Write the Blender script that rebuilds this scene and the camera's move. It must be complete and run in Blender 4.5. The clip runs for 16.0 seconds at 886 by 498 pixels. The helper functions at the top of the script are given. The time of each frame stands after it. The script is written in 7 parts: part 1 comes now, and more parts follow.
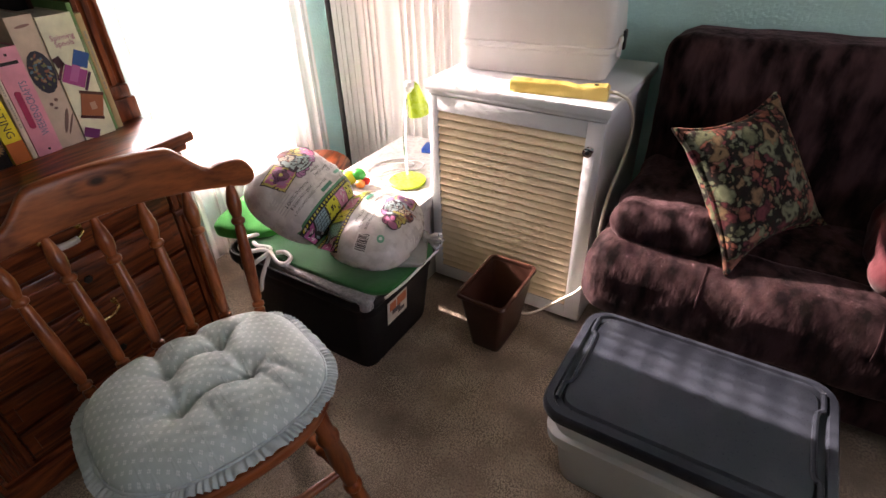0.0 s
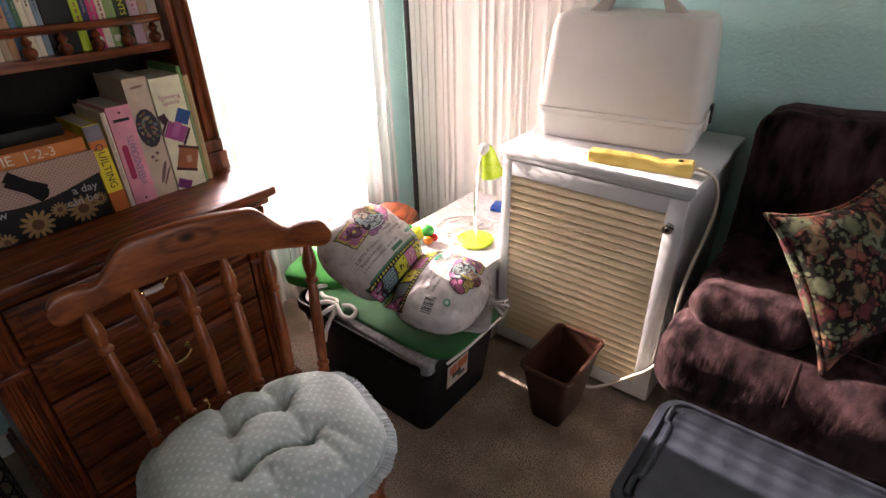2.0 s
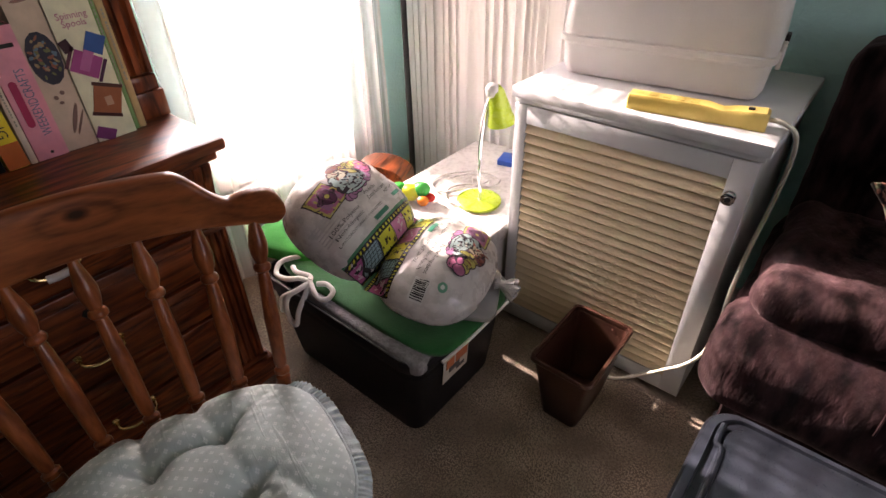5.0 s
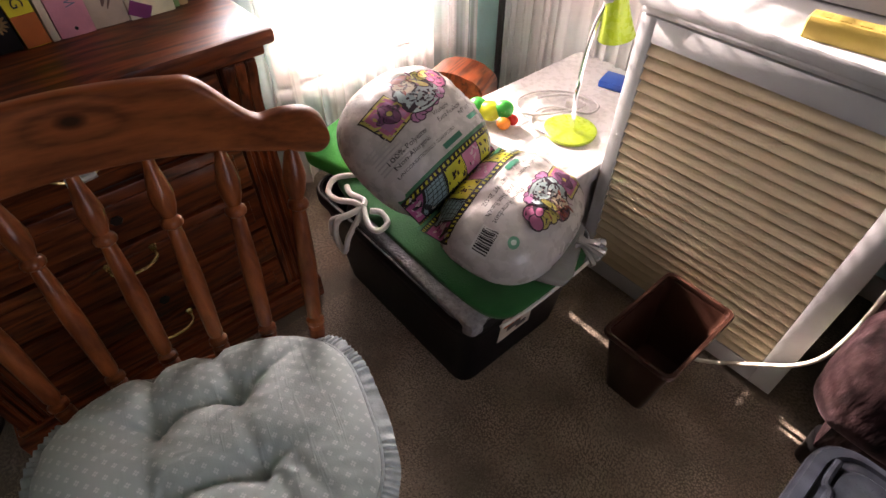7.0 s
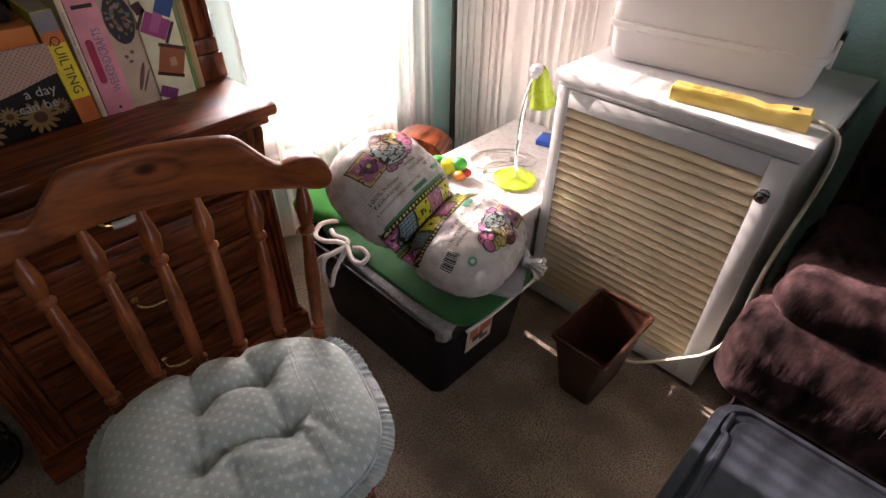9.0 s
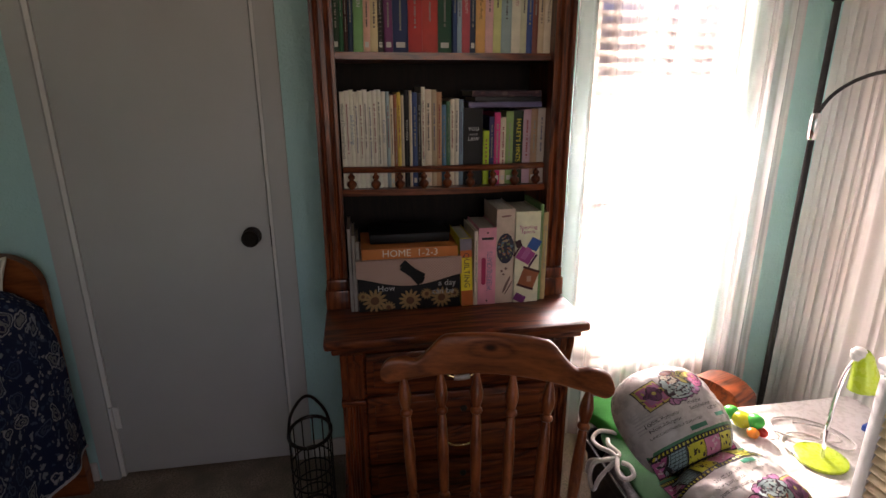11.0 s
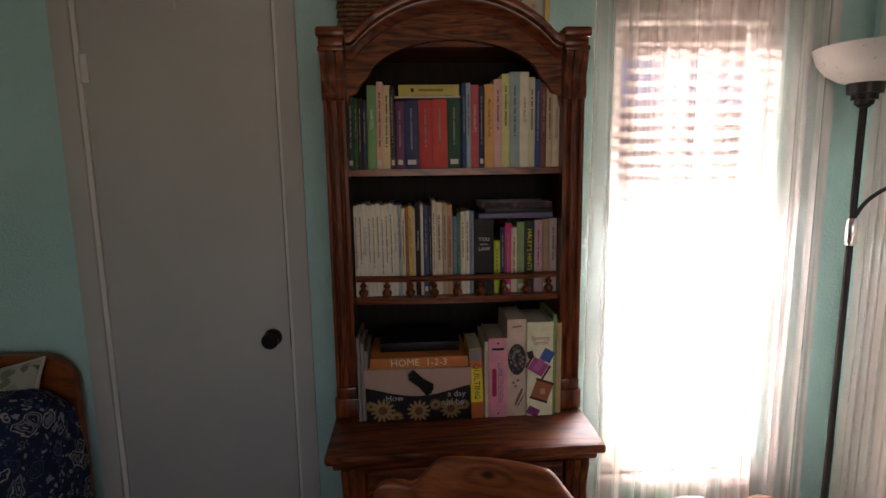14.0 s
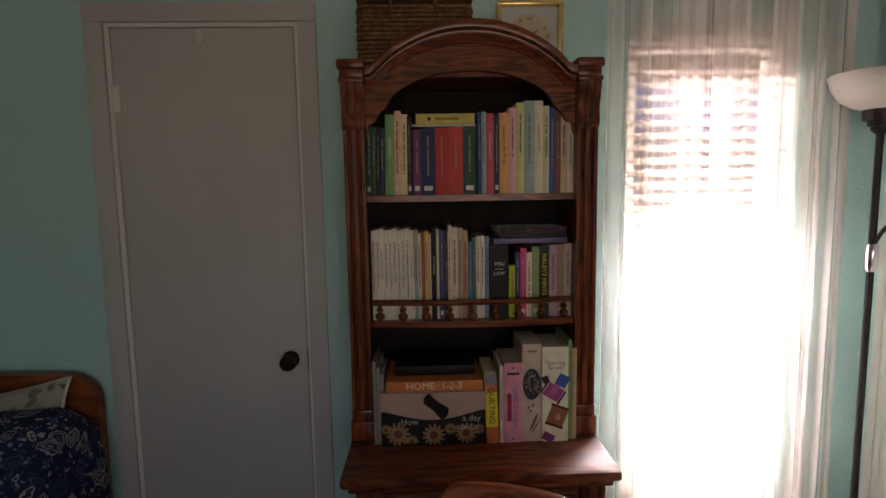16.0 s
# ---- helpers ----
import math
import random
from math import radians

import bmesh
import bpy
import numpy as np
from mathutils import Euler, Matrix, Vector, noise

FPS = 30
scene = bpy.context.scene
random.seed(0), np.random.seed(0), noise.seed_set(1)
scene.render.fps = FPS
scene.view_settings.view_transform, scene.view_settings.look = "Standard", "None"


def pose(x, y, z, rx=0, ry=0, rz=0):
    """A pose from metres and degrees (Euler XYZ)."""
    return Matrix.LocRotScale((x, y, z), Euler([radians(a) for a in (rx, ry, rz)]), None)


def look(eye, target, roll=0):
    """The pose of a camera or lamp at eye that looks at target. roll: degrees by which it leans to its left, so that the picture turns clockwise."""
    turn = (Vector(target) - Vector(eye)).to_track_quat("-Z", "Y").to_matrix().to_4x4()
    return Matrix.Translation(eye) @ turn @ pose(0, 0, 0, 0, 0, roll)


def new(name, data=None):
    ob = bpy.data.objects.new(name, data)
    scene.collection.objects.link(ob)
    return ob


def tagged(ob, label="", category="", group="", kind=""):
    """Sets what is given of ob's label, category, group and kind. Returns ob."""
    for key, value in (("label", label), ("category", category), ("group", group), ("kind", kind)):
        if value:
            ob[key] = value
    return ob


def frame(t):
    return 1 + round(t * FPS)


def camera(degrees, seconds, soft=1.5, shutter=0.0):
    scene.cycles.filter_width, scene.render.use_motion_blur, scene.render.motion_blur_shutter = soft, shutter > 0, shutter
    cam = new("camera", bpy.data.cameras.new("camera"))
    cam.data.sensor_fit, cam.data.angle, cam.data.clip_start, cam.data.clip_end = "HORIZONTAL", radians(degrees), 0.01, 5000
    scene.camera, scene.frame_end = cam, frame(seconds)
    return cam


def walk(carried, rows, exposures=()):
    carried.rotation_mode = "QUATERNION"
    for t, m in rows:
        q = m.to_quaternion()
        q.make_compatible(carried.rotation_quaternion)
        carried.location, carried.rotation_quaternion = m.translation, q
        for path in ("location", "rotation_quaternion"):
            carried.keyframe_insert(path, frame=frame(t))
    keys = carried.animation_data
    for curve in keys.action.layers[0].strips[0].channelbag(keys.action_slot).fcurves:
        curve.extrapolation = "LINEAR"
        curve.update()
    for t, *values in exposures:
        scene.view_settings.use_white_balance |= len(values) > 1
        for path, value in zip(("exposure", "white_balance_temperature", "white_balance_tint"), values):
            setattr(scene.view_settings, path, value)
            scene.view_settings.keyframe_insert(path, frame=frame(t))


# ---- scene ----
cam = camera(79.8, 16.0)
PATH = [
    (0, (0.129, 0.094, 1.234), (-0.768, 1.484, 0.11), -2.0),
    (0.5, (0.092, 0.115, 1.241), (-0.927, 1.483, 0.197), -1.3),
    (1, (0.073, 0.134, 1.242), (-0.99, 1.493, 0.229), -1.3),
    (1.5, (0.065, 0.137, 1.253), (-1.033, 1.488, 0.267), -1.8),
    (2, (0.072, 0.117, 1.282), (-1.039, 1.455, 0.294), -1.6),
    (2.5, (0.112, 0.086, 1.299), (-1.047, 1.431, 0.379), -2.2),
    (3, (0.142, 0.093, 1.288), (-1.033, 1.446, 0.399), -2.5),
    (5.5, (-0.178, 0.446, 1.145), (-1.212, 1.576, -0.141), -1.8),
    (6, (-0.235, 0.508, 1.115), (-1.293, 1.471, -0.283), -2.2),
    (6.5, (-0.264, 0.5, 1.123), (-1.344, 1.396, -0.303), -2.3),
    (7, (-0.246, 0.495, 1.127), (-1.302, 1.391, -0.316), -0.2),
    (7.5, (-0.209, 0.476, 1.143), (-1.29, 1.382, -0.274), 0.5),
    (8, (-0.16, 0.478, 1.163), (-1.3, 1.403, -0.195), -0.4),
    (8.5, (-0.123, 0.419, 1.184), (-1.248, 1.402, -0.146), -1.1),
    (9, (-0.08, 0.321, 1.22), (-1.169, 1.436, -0.033), 0.6),
    (9.5, (0.015, 0.233, 1.273), (-1.462, 1.056, 0.204), -2.9),
    (10, (0.089, 0.209, 1.308), (-1.587, 0.739, 0.353), -1.2),
    (10.2, (0.109, 0.21, 1.315), (-1.619, 0.672, 0.419), -0.4),
    (12.5, (0.208, 0.282, 1.481), (-1.772, 0.416, 1.23), -0.3),
    (13, (0.182, 0.321, 1.466), (-1.799, 0.424, 1.212), 0.0),
    (13.5, (0.16, 0.341, 1.469), (-1.822, 0.435, 1.215), -0.5),
    (14, (0.166, 0.353, 1.47), (-1.808, 0.472, 1.17), -0.9),
    (14.5, (0.176, 0.349, 1.469), (-1.8, 0.466, 1.186), -0.9),
    (15, (0.177, 0.35, 1.468), (-1.804, 0.453, 1.213), -0.7),
    (15.5, (0.18, 0.353, 1.478), (-1.806, 0.421, 1.247), -0.8),
    (16, (0.189, 0.355, 1.481), (-1.799, 0.413, 1.264), -0.9),
]
EXPOSURES = [(0, 3.45, 7000, 31), (1, 3.3, 7000, 31), (3, 3.22, 7000, 31), (6, 2.9, 7000, 31), (9, 2.88, 7000, 31), (9.6, 2.72, 7000, 31), (10.2, 2.75, 7000, 31), (12.5, 2.52, 7000, 31), (16, 2.5, 7000, 31)]
walk(cam, [(t, look(eye, target, roll)) for t, eye, target, roll in PATH], EXPOSURES)

# ---- world, sun, large lights ----
world = bpy.data.worlds.new("sky")
scene.world = world
world.use_nodes = True
wn = world.node_tree.nodes
sky = wn.new("ShaderNodeTexSky")
sky.sky_type, sky.sun_disc = "NISHITA", False
SUN_UP, SUN_SIDE = radians(33), radians(-1.5)      # height of the sun, and its swing from due west towards the south
sky.sun_elevation, sky.sun_rotation = SUN_UP, radians(-88.5)
wn["Background"].inputs["Strength"].default_value = 0.05
world.node_tree.links.new(sky.outputs[0], wn["Background"].inputs["Color"])


def lamp_object(name, data, m):
    ob = new(name, data)
    ob.matrix_world = m
    return ob


sun = bpy.data.lights.new("sun", "SUN")
sun.energy, sun.angle, sun.color = 5.0, radians(0.6), (1, 0.93, 0.82)
sun_way = Vector((math.cos(SUN_UP) * math.cos(SUN_SIDE), math.cos(SUN_UP) * math.sin(SUN_SIDE), -math.sin(SUN_UP)))
lamp_object("sun", sun, look((-8, 1, 6), Vector((-8, 1, 6)) + sun_way))

WX, NY, EX, SY, CEIL = -1.64, 1.95, 1.9, -2.3, 2.44   # inner faces of the room


def area_light(name, at, way, w, h, power, color):
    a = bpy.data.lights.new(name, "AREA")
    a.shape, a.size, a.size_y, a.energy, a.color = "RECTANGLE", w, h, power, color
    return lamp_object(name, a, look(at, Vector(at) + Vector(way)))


area_light("west_upper_sash_daylight", (WX - 0.30, 1.345, 1.15), (1, 0, -0.32), 0.70, 0.50, 7.6, (1.0, 0.97, 0.94))
area_light("west_lower_sash_daylight", (WX - 0.30, 1.345, 0.62), (1, 0, -0.32), 0.70, 0.54, 2.2, (1.0, 0.97, 0.94))
area_light("north_window_daylight", (-1.12, NY + 0.30, 1.25), (0, -1, 0), 0.72, 1.7, 0.9, (1.0, 0.97, 0.93))
# Added fill light at an invented opening; no east window is known.
area_light("east_window_daylight", (EX + 0.10, 0.70, 1.45), (-1, 0, 0), 1.4, 1.1, 1.0, (1.0, 0.78, 0.58))

# ---- materials ----


def node(nt, kind, **values):
    n = nt.nodes.new(kind)
    for k, v in values.items():
        n.inputs[k.replace("_", " ")].default_value = v
    return n


def surface(name, c1, c2=None, scale=8, rough=0.6, bump=0.0, bscale=80, metal=0.0, stretch=(1, 1, 1), detail=5, lo=0.35, hi=0.65, fine=None, finescale=200, sheen=0.0, coat=0.0, trans=0.0, random_tint=0.0):
    """A surface of two colours mixed by noise, with a second, finer noise for relief and gloss."""
    m = bpy.data.materials.new(name)
    m.use_nodes = True
    nt = m.node_tree
    p = nt.nodes["Principled BSDF"]
    c2 = c2 or tuple(c * 0.85 for c in c1)
    tc = nt.nodes.new("ShaderNodeTexCoord")
    mp = nt.nodes.new("ShaderNodeMapping")
    mp.inputs["Scale"].default_value = stretch
    nt.links.new(tc.outputs["Object"], mp.inputs[0])
    n = node(nt, "ShaderNodeTexNoise", Scale=scale, Detail=detail)
    nt.links.new(mp.outputs[0], n.inputs["Vector"])
    r = nt.nodes.new("ShaderNodeValToRGB")
    e = r.color_ramp.elements
    e[0].position, e[0].color, e[1].position, e[1].color = lo, (*c1, 1), hi, (*c2, 1)
    nt.links.new(n.outputs["Fac"], r.inputs[0])
    out = r.outputs[0]
    b = node(nt, "ShaderNodeTexNoise", Scale=bscale, Detail=4)
    nt.links.new(mp.outputs[0], b.inputs["Vector"])
    if fine:
        f2 = node(nt, "ShaderNodeTexNoise", Scale=finescale, Detail=2)
        nt.links.new(mp.outputs[0], f2.inputs["Vector"])
        rr = nt.nodes.new("ShaderNodeValToRGB")
        rr.color_ramp.elements[0].position, rr.color_ramp.elements[1].position = 0.42, 0.6
        nt.links.new(f2.outputs["Fac"], rr.inputs[0])
        mx = nt.nodes.new("ShaderNodeMix")
        mx.data_type = "RGBA"
        mx.inputs[7].default_value = (*fine, 1)
        nt.links.new(rr.outputs[0], mx.inputs[0])
        nt.links.new(out, mx.inputs[6])
        out = mx.outputs[2]
    if random_tint:
        oi = nt.nodes.new("ShaderNodeObjectInfo")
        hs = nt.nodes.new("ShaderNodeHueSaturation")
        mr = node(nt, "ShaderNodeMapRange", To_Min=1 - random_tint, To_Max=1 + random_tint)
        nt.links.new(oi.outputs["Random"], mr.inputs[0])
        nt.links.new(mr.outputs[0], hs.inputs["Value"])
        nt.links.new(out, hs.inputs["Color"])
        out = hs.outputs[0]
    nt.links.new(out, p.inputs["Base Color"])
    rm = node(nt, "ShaderNodeMapRange", To_Min=max(rough - 0.08, 0.02), To_Max=min(rough + 0.08, 1))
    nt.links.new(b.outputs["Fac"], rm.inputs[0])
    nt.links.new(rm.outputs[0], p.inputs["Roughness"])
    if bump:
        bp = node(nt, "ShaderNodeBump", Strength=bump, Distance=0.004)
        nt.links.new(b.outputs["Fac"], bp.inputs["Height"])
        nt.links.new(bp.outputs[0], p.inputs["Normal"])
    p.inputs["Metallic"].default_value = metal
    p.inputs["Specular IOR Level"].default_value = 0.5 if rough < 0.3 or metal else 0.28
    p.inputs["Sheen Weight"].default_value = sheen
    p.inputs["Coat Weight"].default_value = coat
    p.inputs["Transmission Weight"].default_value = trans
    return m


def wood(name, dark, light, axis="z", rough=0.42, figure=1.0, coat=0.05, knot=None, clear_coat=0.3):
    """Oak or pine: broad bent figure, and fine pores drawn out along the grain; knot: a place round which the grain bends."""
    m = bpy.data.materials.new(name)
    m.use_nodes = True
    nt = m.node_tree
    p = nt.nodes["Principled BSDF"]
    tc = nt.nodes.new("ShaderNodeTexCoord")
    st = {"x": (0.12, 1, 1), "y": (1, 0.12, 1), "z": (1, 1, 0.12)}[axis]

    def mapped(k):
        mp = nt.nodes.new("ShaderNodeMapping")
        mp.inputs["Scale"].default_value = [k * s for s in st]
        nt.links.new(tc.outputs["Object"], mp.inputs[0])
        return mp.outputs[0]
    broad = node(nt, "ShaderNodeTexNoise", Scale=9 * figure, Detail=2, Distortion=0.6)
    nt.links.new(mapped(1), broad.inputs["Vector"])
    ring = nt.nodes.new("ShaderNodeMath")
    ring.operation = "MULTIPLY"
    ring.inputs[1].default_value = 9
    nt.links.new(broad.outputs["Fac"], ring.inputs[0])
    bent = ring.outputs[0]
    if knot:
        off = nt.nodes.new("ShaderNodeMapping")
        off.vector_type = "POINT"
        kx, ky, kz = 0.0, 1 / 0.021, 1 / 0.0115
        off.inputs["Scale"].default_value = (kx, ky, kz)
        off.inputs["Location"].default_value = (0, -knot[1] * ky, -knot[2] * kz)
        nt.links.new(tc.outputs["Object"], off.inputs[0])
        ln = nt.nodes.new("ShaderNodeVectorMath")
        ln.operation = "LENGTH"
        nt.links.new(off.outputs[0], ln.inputs[0])
        swell = node(nt, "ShaderNodeMapRange", From_Min=0.6, From_Max=4.0, To_Min=0.9, To_Max=0.0)
        swell.interpolation_type = "SMOOTHERSTEP"
        nt.links.new(ln.outputs["Value"], swell.inputs[0])
        sm = nt.nodes.new("ShaderNodeMath")
        nt.links.new(bent, sm.inputs[0])
        nt.links.new(swell.outputs[0], sm.inputs[1])
        bent = sm.outputs[0]
    fr = nt.nodes.new("ShaderNodeMath")
    fr.operation = "PINGPONG"
    fr.inputs[1].default_value = 0.5
    nt.links.new(bent, fr.inputs[0])
    pore = node(nt, "ShaderNodeTexNoise", Scale=160, Detail=3)
    nt.links.new(mapped(1), pore.inputs["Vector"])
    add = nt.nodes.new("ShaderNodeMath")
    add.operation = "MULTIPLY_ADD"
    add.inputs[1].default_value = 0.9
    nt.links.new(pore.outputs["Fac"], add.inputs[0])
    nt.links.new(fr.outputs[0], add.inputs[2])
    r = nt.nodes.new("ShaderNodeValToRGB")
    e = r.color_ramp.elements
    e[0].position, e[0].color, e[1].position, e[1].color = 0.38, (*dark, 1), 1.0, (*light, 1)
    nt.links.new(add.outputs[0], r.inputs[0])
    tint = r.outputs[0]
    worn = node(nt, "ShaderNodeTexNoise", Scale=3.5, Detail=4)
    nt.links.new(tc.outputs["Object"], worn.inputs["Vector"])
    wv = node(nt, "ShaderNodeMapRange", From_Min=0.3, From_Max=0.7, To_Min=0.78, To_Max=1.2)
    nt.links.new(worn.outputs["Fac"], wv.inputs[0])
    hs = nt.nodes.new("ShaderNodeHueSaturation")
    nt.links.new(wv.outputs[0], hs.inputs["Value"])
    nt.links.new(tint, hs.inputs["Color"])
    tint = hs.outputs[0]
    if knot:
        core = nt.nodes.new("ShaderNodeValToRGB")
        ce = core.color_ramp.elements
        ce[0].position, ce[0].color, ce[1].position, ce[1].color = 0.35, (0.10, 0.09, 0.09, 1), 1.0, (1, 1, 1, 1)
        mid = ce.new(0.7)
        mid.color = (0.5, 0.42, 0.4, 1)
        nt.links.new(ln.outputs["Value"], core.inputs[0])
        mk = nt.nodes.new("ShaderNodeMix")
        mk.data_type, mk.blend_type = "RGBA", "MULTIPLY"
        mk.inputs[0].default_value = 1
        nt.links.new(tint, mk.inputs[6])
        nt.links.new(core.outputs[0], mk.inputs[7])
        tint = mk.outputs[2]
    nt.links.new(tint, p.inputs["Base Color"])
    bp = node(nt, "ShaderNodeBump", Strength=0.12, Distance=0.002)
    nt.links.new(add.outputs[0], bp.inputs["Height"])
    nt.links.new(bp.outputs[0], p.inputs["Normal"])
    p.inputs["Roughness"].default_value = rough
    p.inputs["Coat Weight"].default_value = coat
    p.inputs["Specular IOR Level"].default_value = 0.25
    p.inputs["Coat Roughness"].default_value = clear_coat
    return m


def sheer(name, color, clear, thin, strip=30):
    """Woven voile: part open weave, part thread that lets light through."""
    m = bpy.data.materials.new(name)
    m.use_nodes = True
    nt = m.node_tree
    nt.nodes.remove(nt.nodes["Principled BSDF"])
    tc = nt.nodes.new("ShaderNodeTexCoord")
    n = node(nt, "ShaderNodeTexNoise", Scale=strip, Detail=2.5)
    mp = nt.nodes.new("ShaderNodeMapping")
    mp.inputs["Scale"].default_value = (1, 1, 0.006)
    nt.links.new(tc.outputs["Object"], mp.inputs[0])
    nt.links.new(mp.outputs[0], n.inputs["Vector"])
    mr = node(nt, "ShaderNodeMapRange", From_Min=0.44, From_Max=0.56, To_Min=clear * 0.5, To_Max=min(clear * 1.5, 0.95))
    nt.links.new(n.outputs["Fac"], mr.inputs[0])
    t = nt.nodes.new("ShaderNodeBsdfTransparent")
    tl = node(nt, "ShaderNodeBsdfTranslucent", Color=(*color, 1))
    df = node(nt, "ShaderNodeBsdfDiffuse", Color=(*color, 1))
    a, b = nt.nodes.new("ShaderNodeMixShader"), nt.nodes.new("ShaderNodeMixShader")
    a.inputs[0].default_value = thin
    nt.links.new(df.outputs[0], a.inputs[1])
    nt.links.new(tl.outputs[0], a.inputs[2])
    nt.links.new(mr.outputs[0], b.inputs[0])
    nt.links.new(a.outputs[0], b.inputs[1])
    nt.links.new(t.outputs[0], b.inputs[2])
    nt.links.new(b.outputs[0], nt.nodes["Material Output"].inputs[0])
    return m


def cells(name, colors, scale, rough=0.8, bump=0.3, ground=None, cut=0.5, sheen=0.3, smooth=True):
    """A printed cloth: cells of several colours on a ground colour."""
    m = bpy.data.materials.new(name)
    m.use_nodes = True
    nt = m.node_tree
    p = nt.nodes["Principled BSDF"]
    tc = nt.nodes.new("ShaderNodeTexCoord")
    wob = node(nt, "ShaderNodeTexNoise", Scale=scale * 0.8, Detail=3)
    nt.links.new(tc.outputs["Object"], wob.inputs["Vector"])
    ad = nt.nodes.new("ShaderNodeVectorMath")
    ad.operation = "MULTIPLY_ADD"
    ad.inputs[1].default_value = (1.2 / scale,) * 3
    nt.links.new(wob.outputs["Color"], ad.inputs[0])
    nt.links.new(tc.outputs["Object"], ad.inputs[2])
    v = node(nt, "ShaderNodeTexVoronoi", Scale=scale)
    nt.links.new(ad.outputs[0], v.inputs["Vector"])
    sep = nt.nodes.new("ShaderNodeSeparateColor")
    nt.links.new(v.outputs["Color"], sep.inputs[0])
    r = nt.nodes.new("ShaderNodeValToRGB")
    r.color_ramp.interpolation = "LINEAR" if smooth else "CONSTANT"
    e = r.color_ramp.elements
    while len(e) < len(colors):
        e.new(0.5)
    for i, c in enumerate(colors):
        e[i].position, e[i].color = i / len(colors), (*c, 1)
    nt.links.new(sep.outputs[0], r.inputs[0])
    fine = node(nt, "ShaderNodeTexNoise", Scale=scale * 5, Detail=3)
    nt.links.new(tc.outputs["Object"], fine.inputs["Vector"])
    sm = nt.nodes.new("ShaderNodeMath")
    sm.operation = "MULTIPLY_ADD"
    sm.inputs[1].default_value = 0.25
    nt.links.new(fine.outputs["Fac"], sm.inputs[0])
    nt.links.new(v.outputs["Distance"], sm.inputs[2])
    cr = nt.nodes.new("ShaderNodeValToRGB")
    cr.color_ramp.elements[0].position, cr.color_ramp.elements[1].position = cut, cut + 0.1
    nt.links.new(sm.outputs[0], cr.inputs[0])
    mx = nt.nodes.new("ShaderNodeMix")
    mx.data_type = "RGBA"
    mx.inputs[7].default_value = (*(ground or colors[0]), 1)
    nt.links.new(cr.outputs[0], mx.inputs[0])
    nt.links.new(r.outputs[0], mx.inputs[6])
    nt.links.new(mx.outputs[2], p.inputs["Base Color"])
    bp = node(nt, "ShaderNodeBump", Strength=bump, Distance=0.003)
    nt.links.new(fine.outputs["Fac"], bp.inputs["Height"])
    nt.links.new(bp.outputs[0], p.inputs["Normal"])
    p.inputs["Roughness"].default_value = rough
    p.inputs["Sheen Weight"].default_value = sheen
    return m


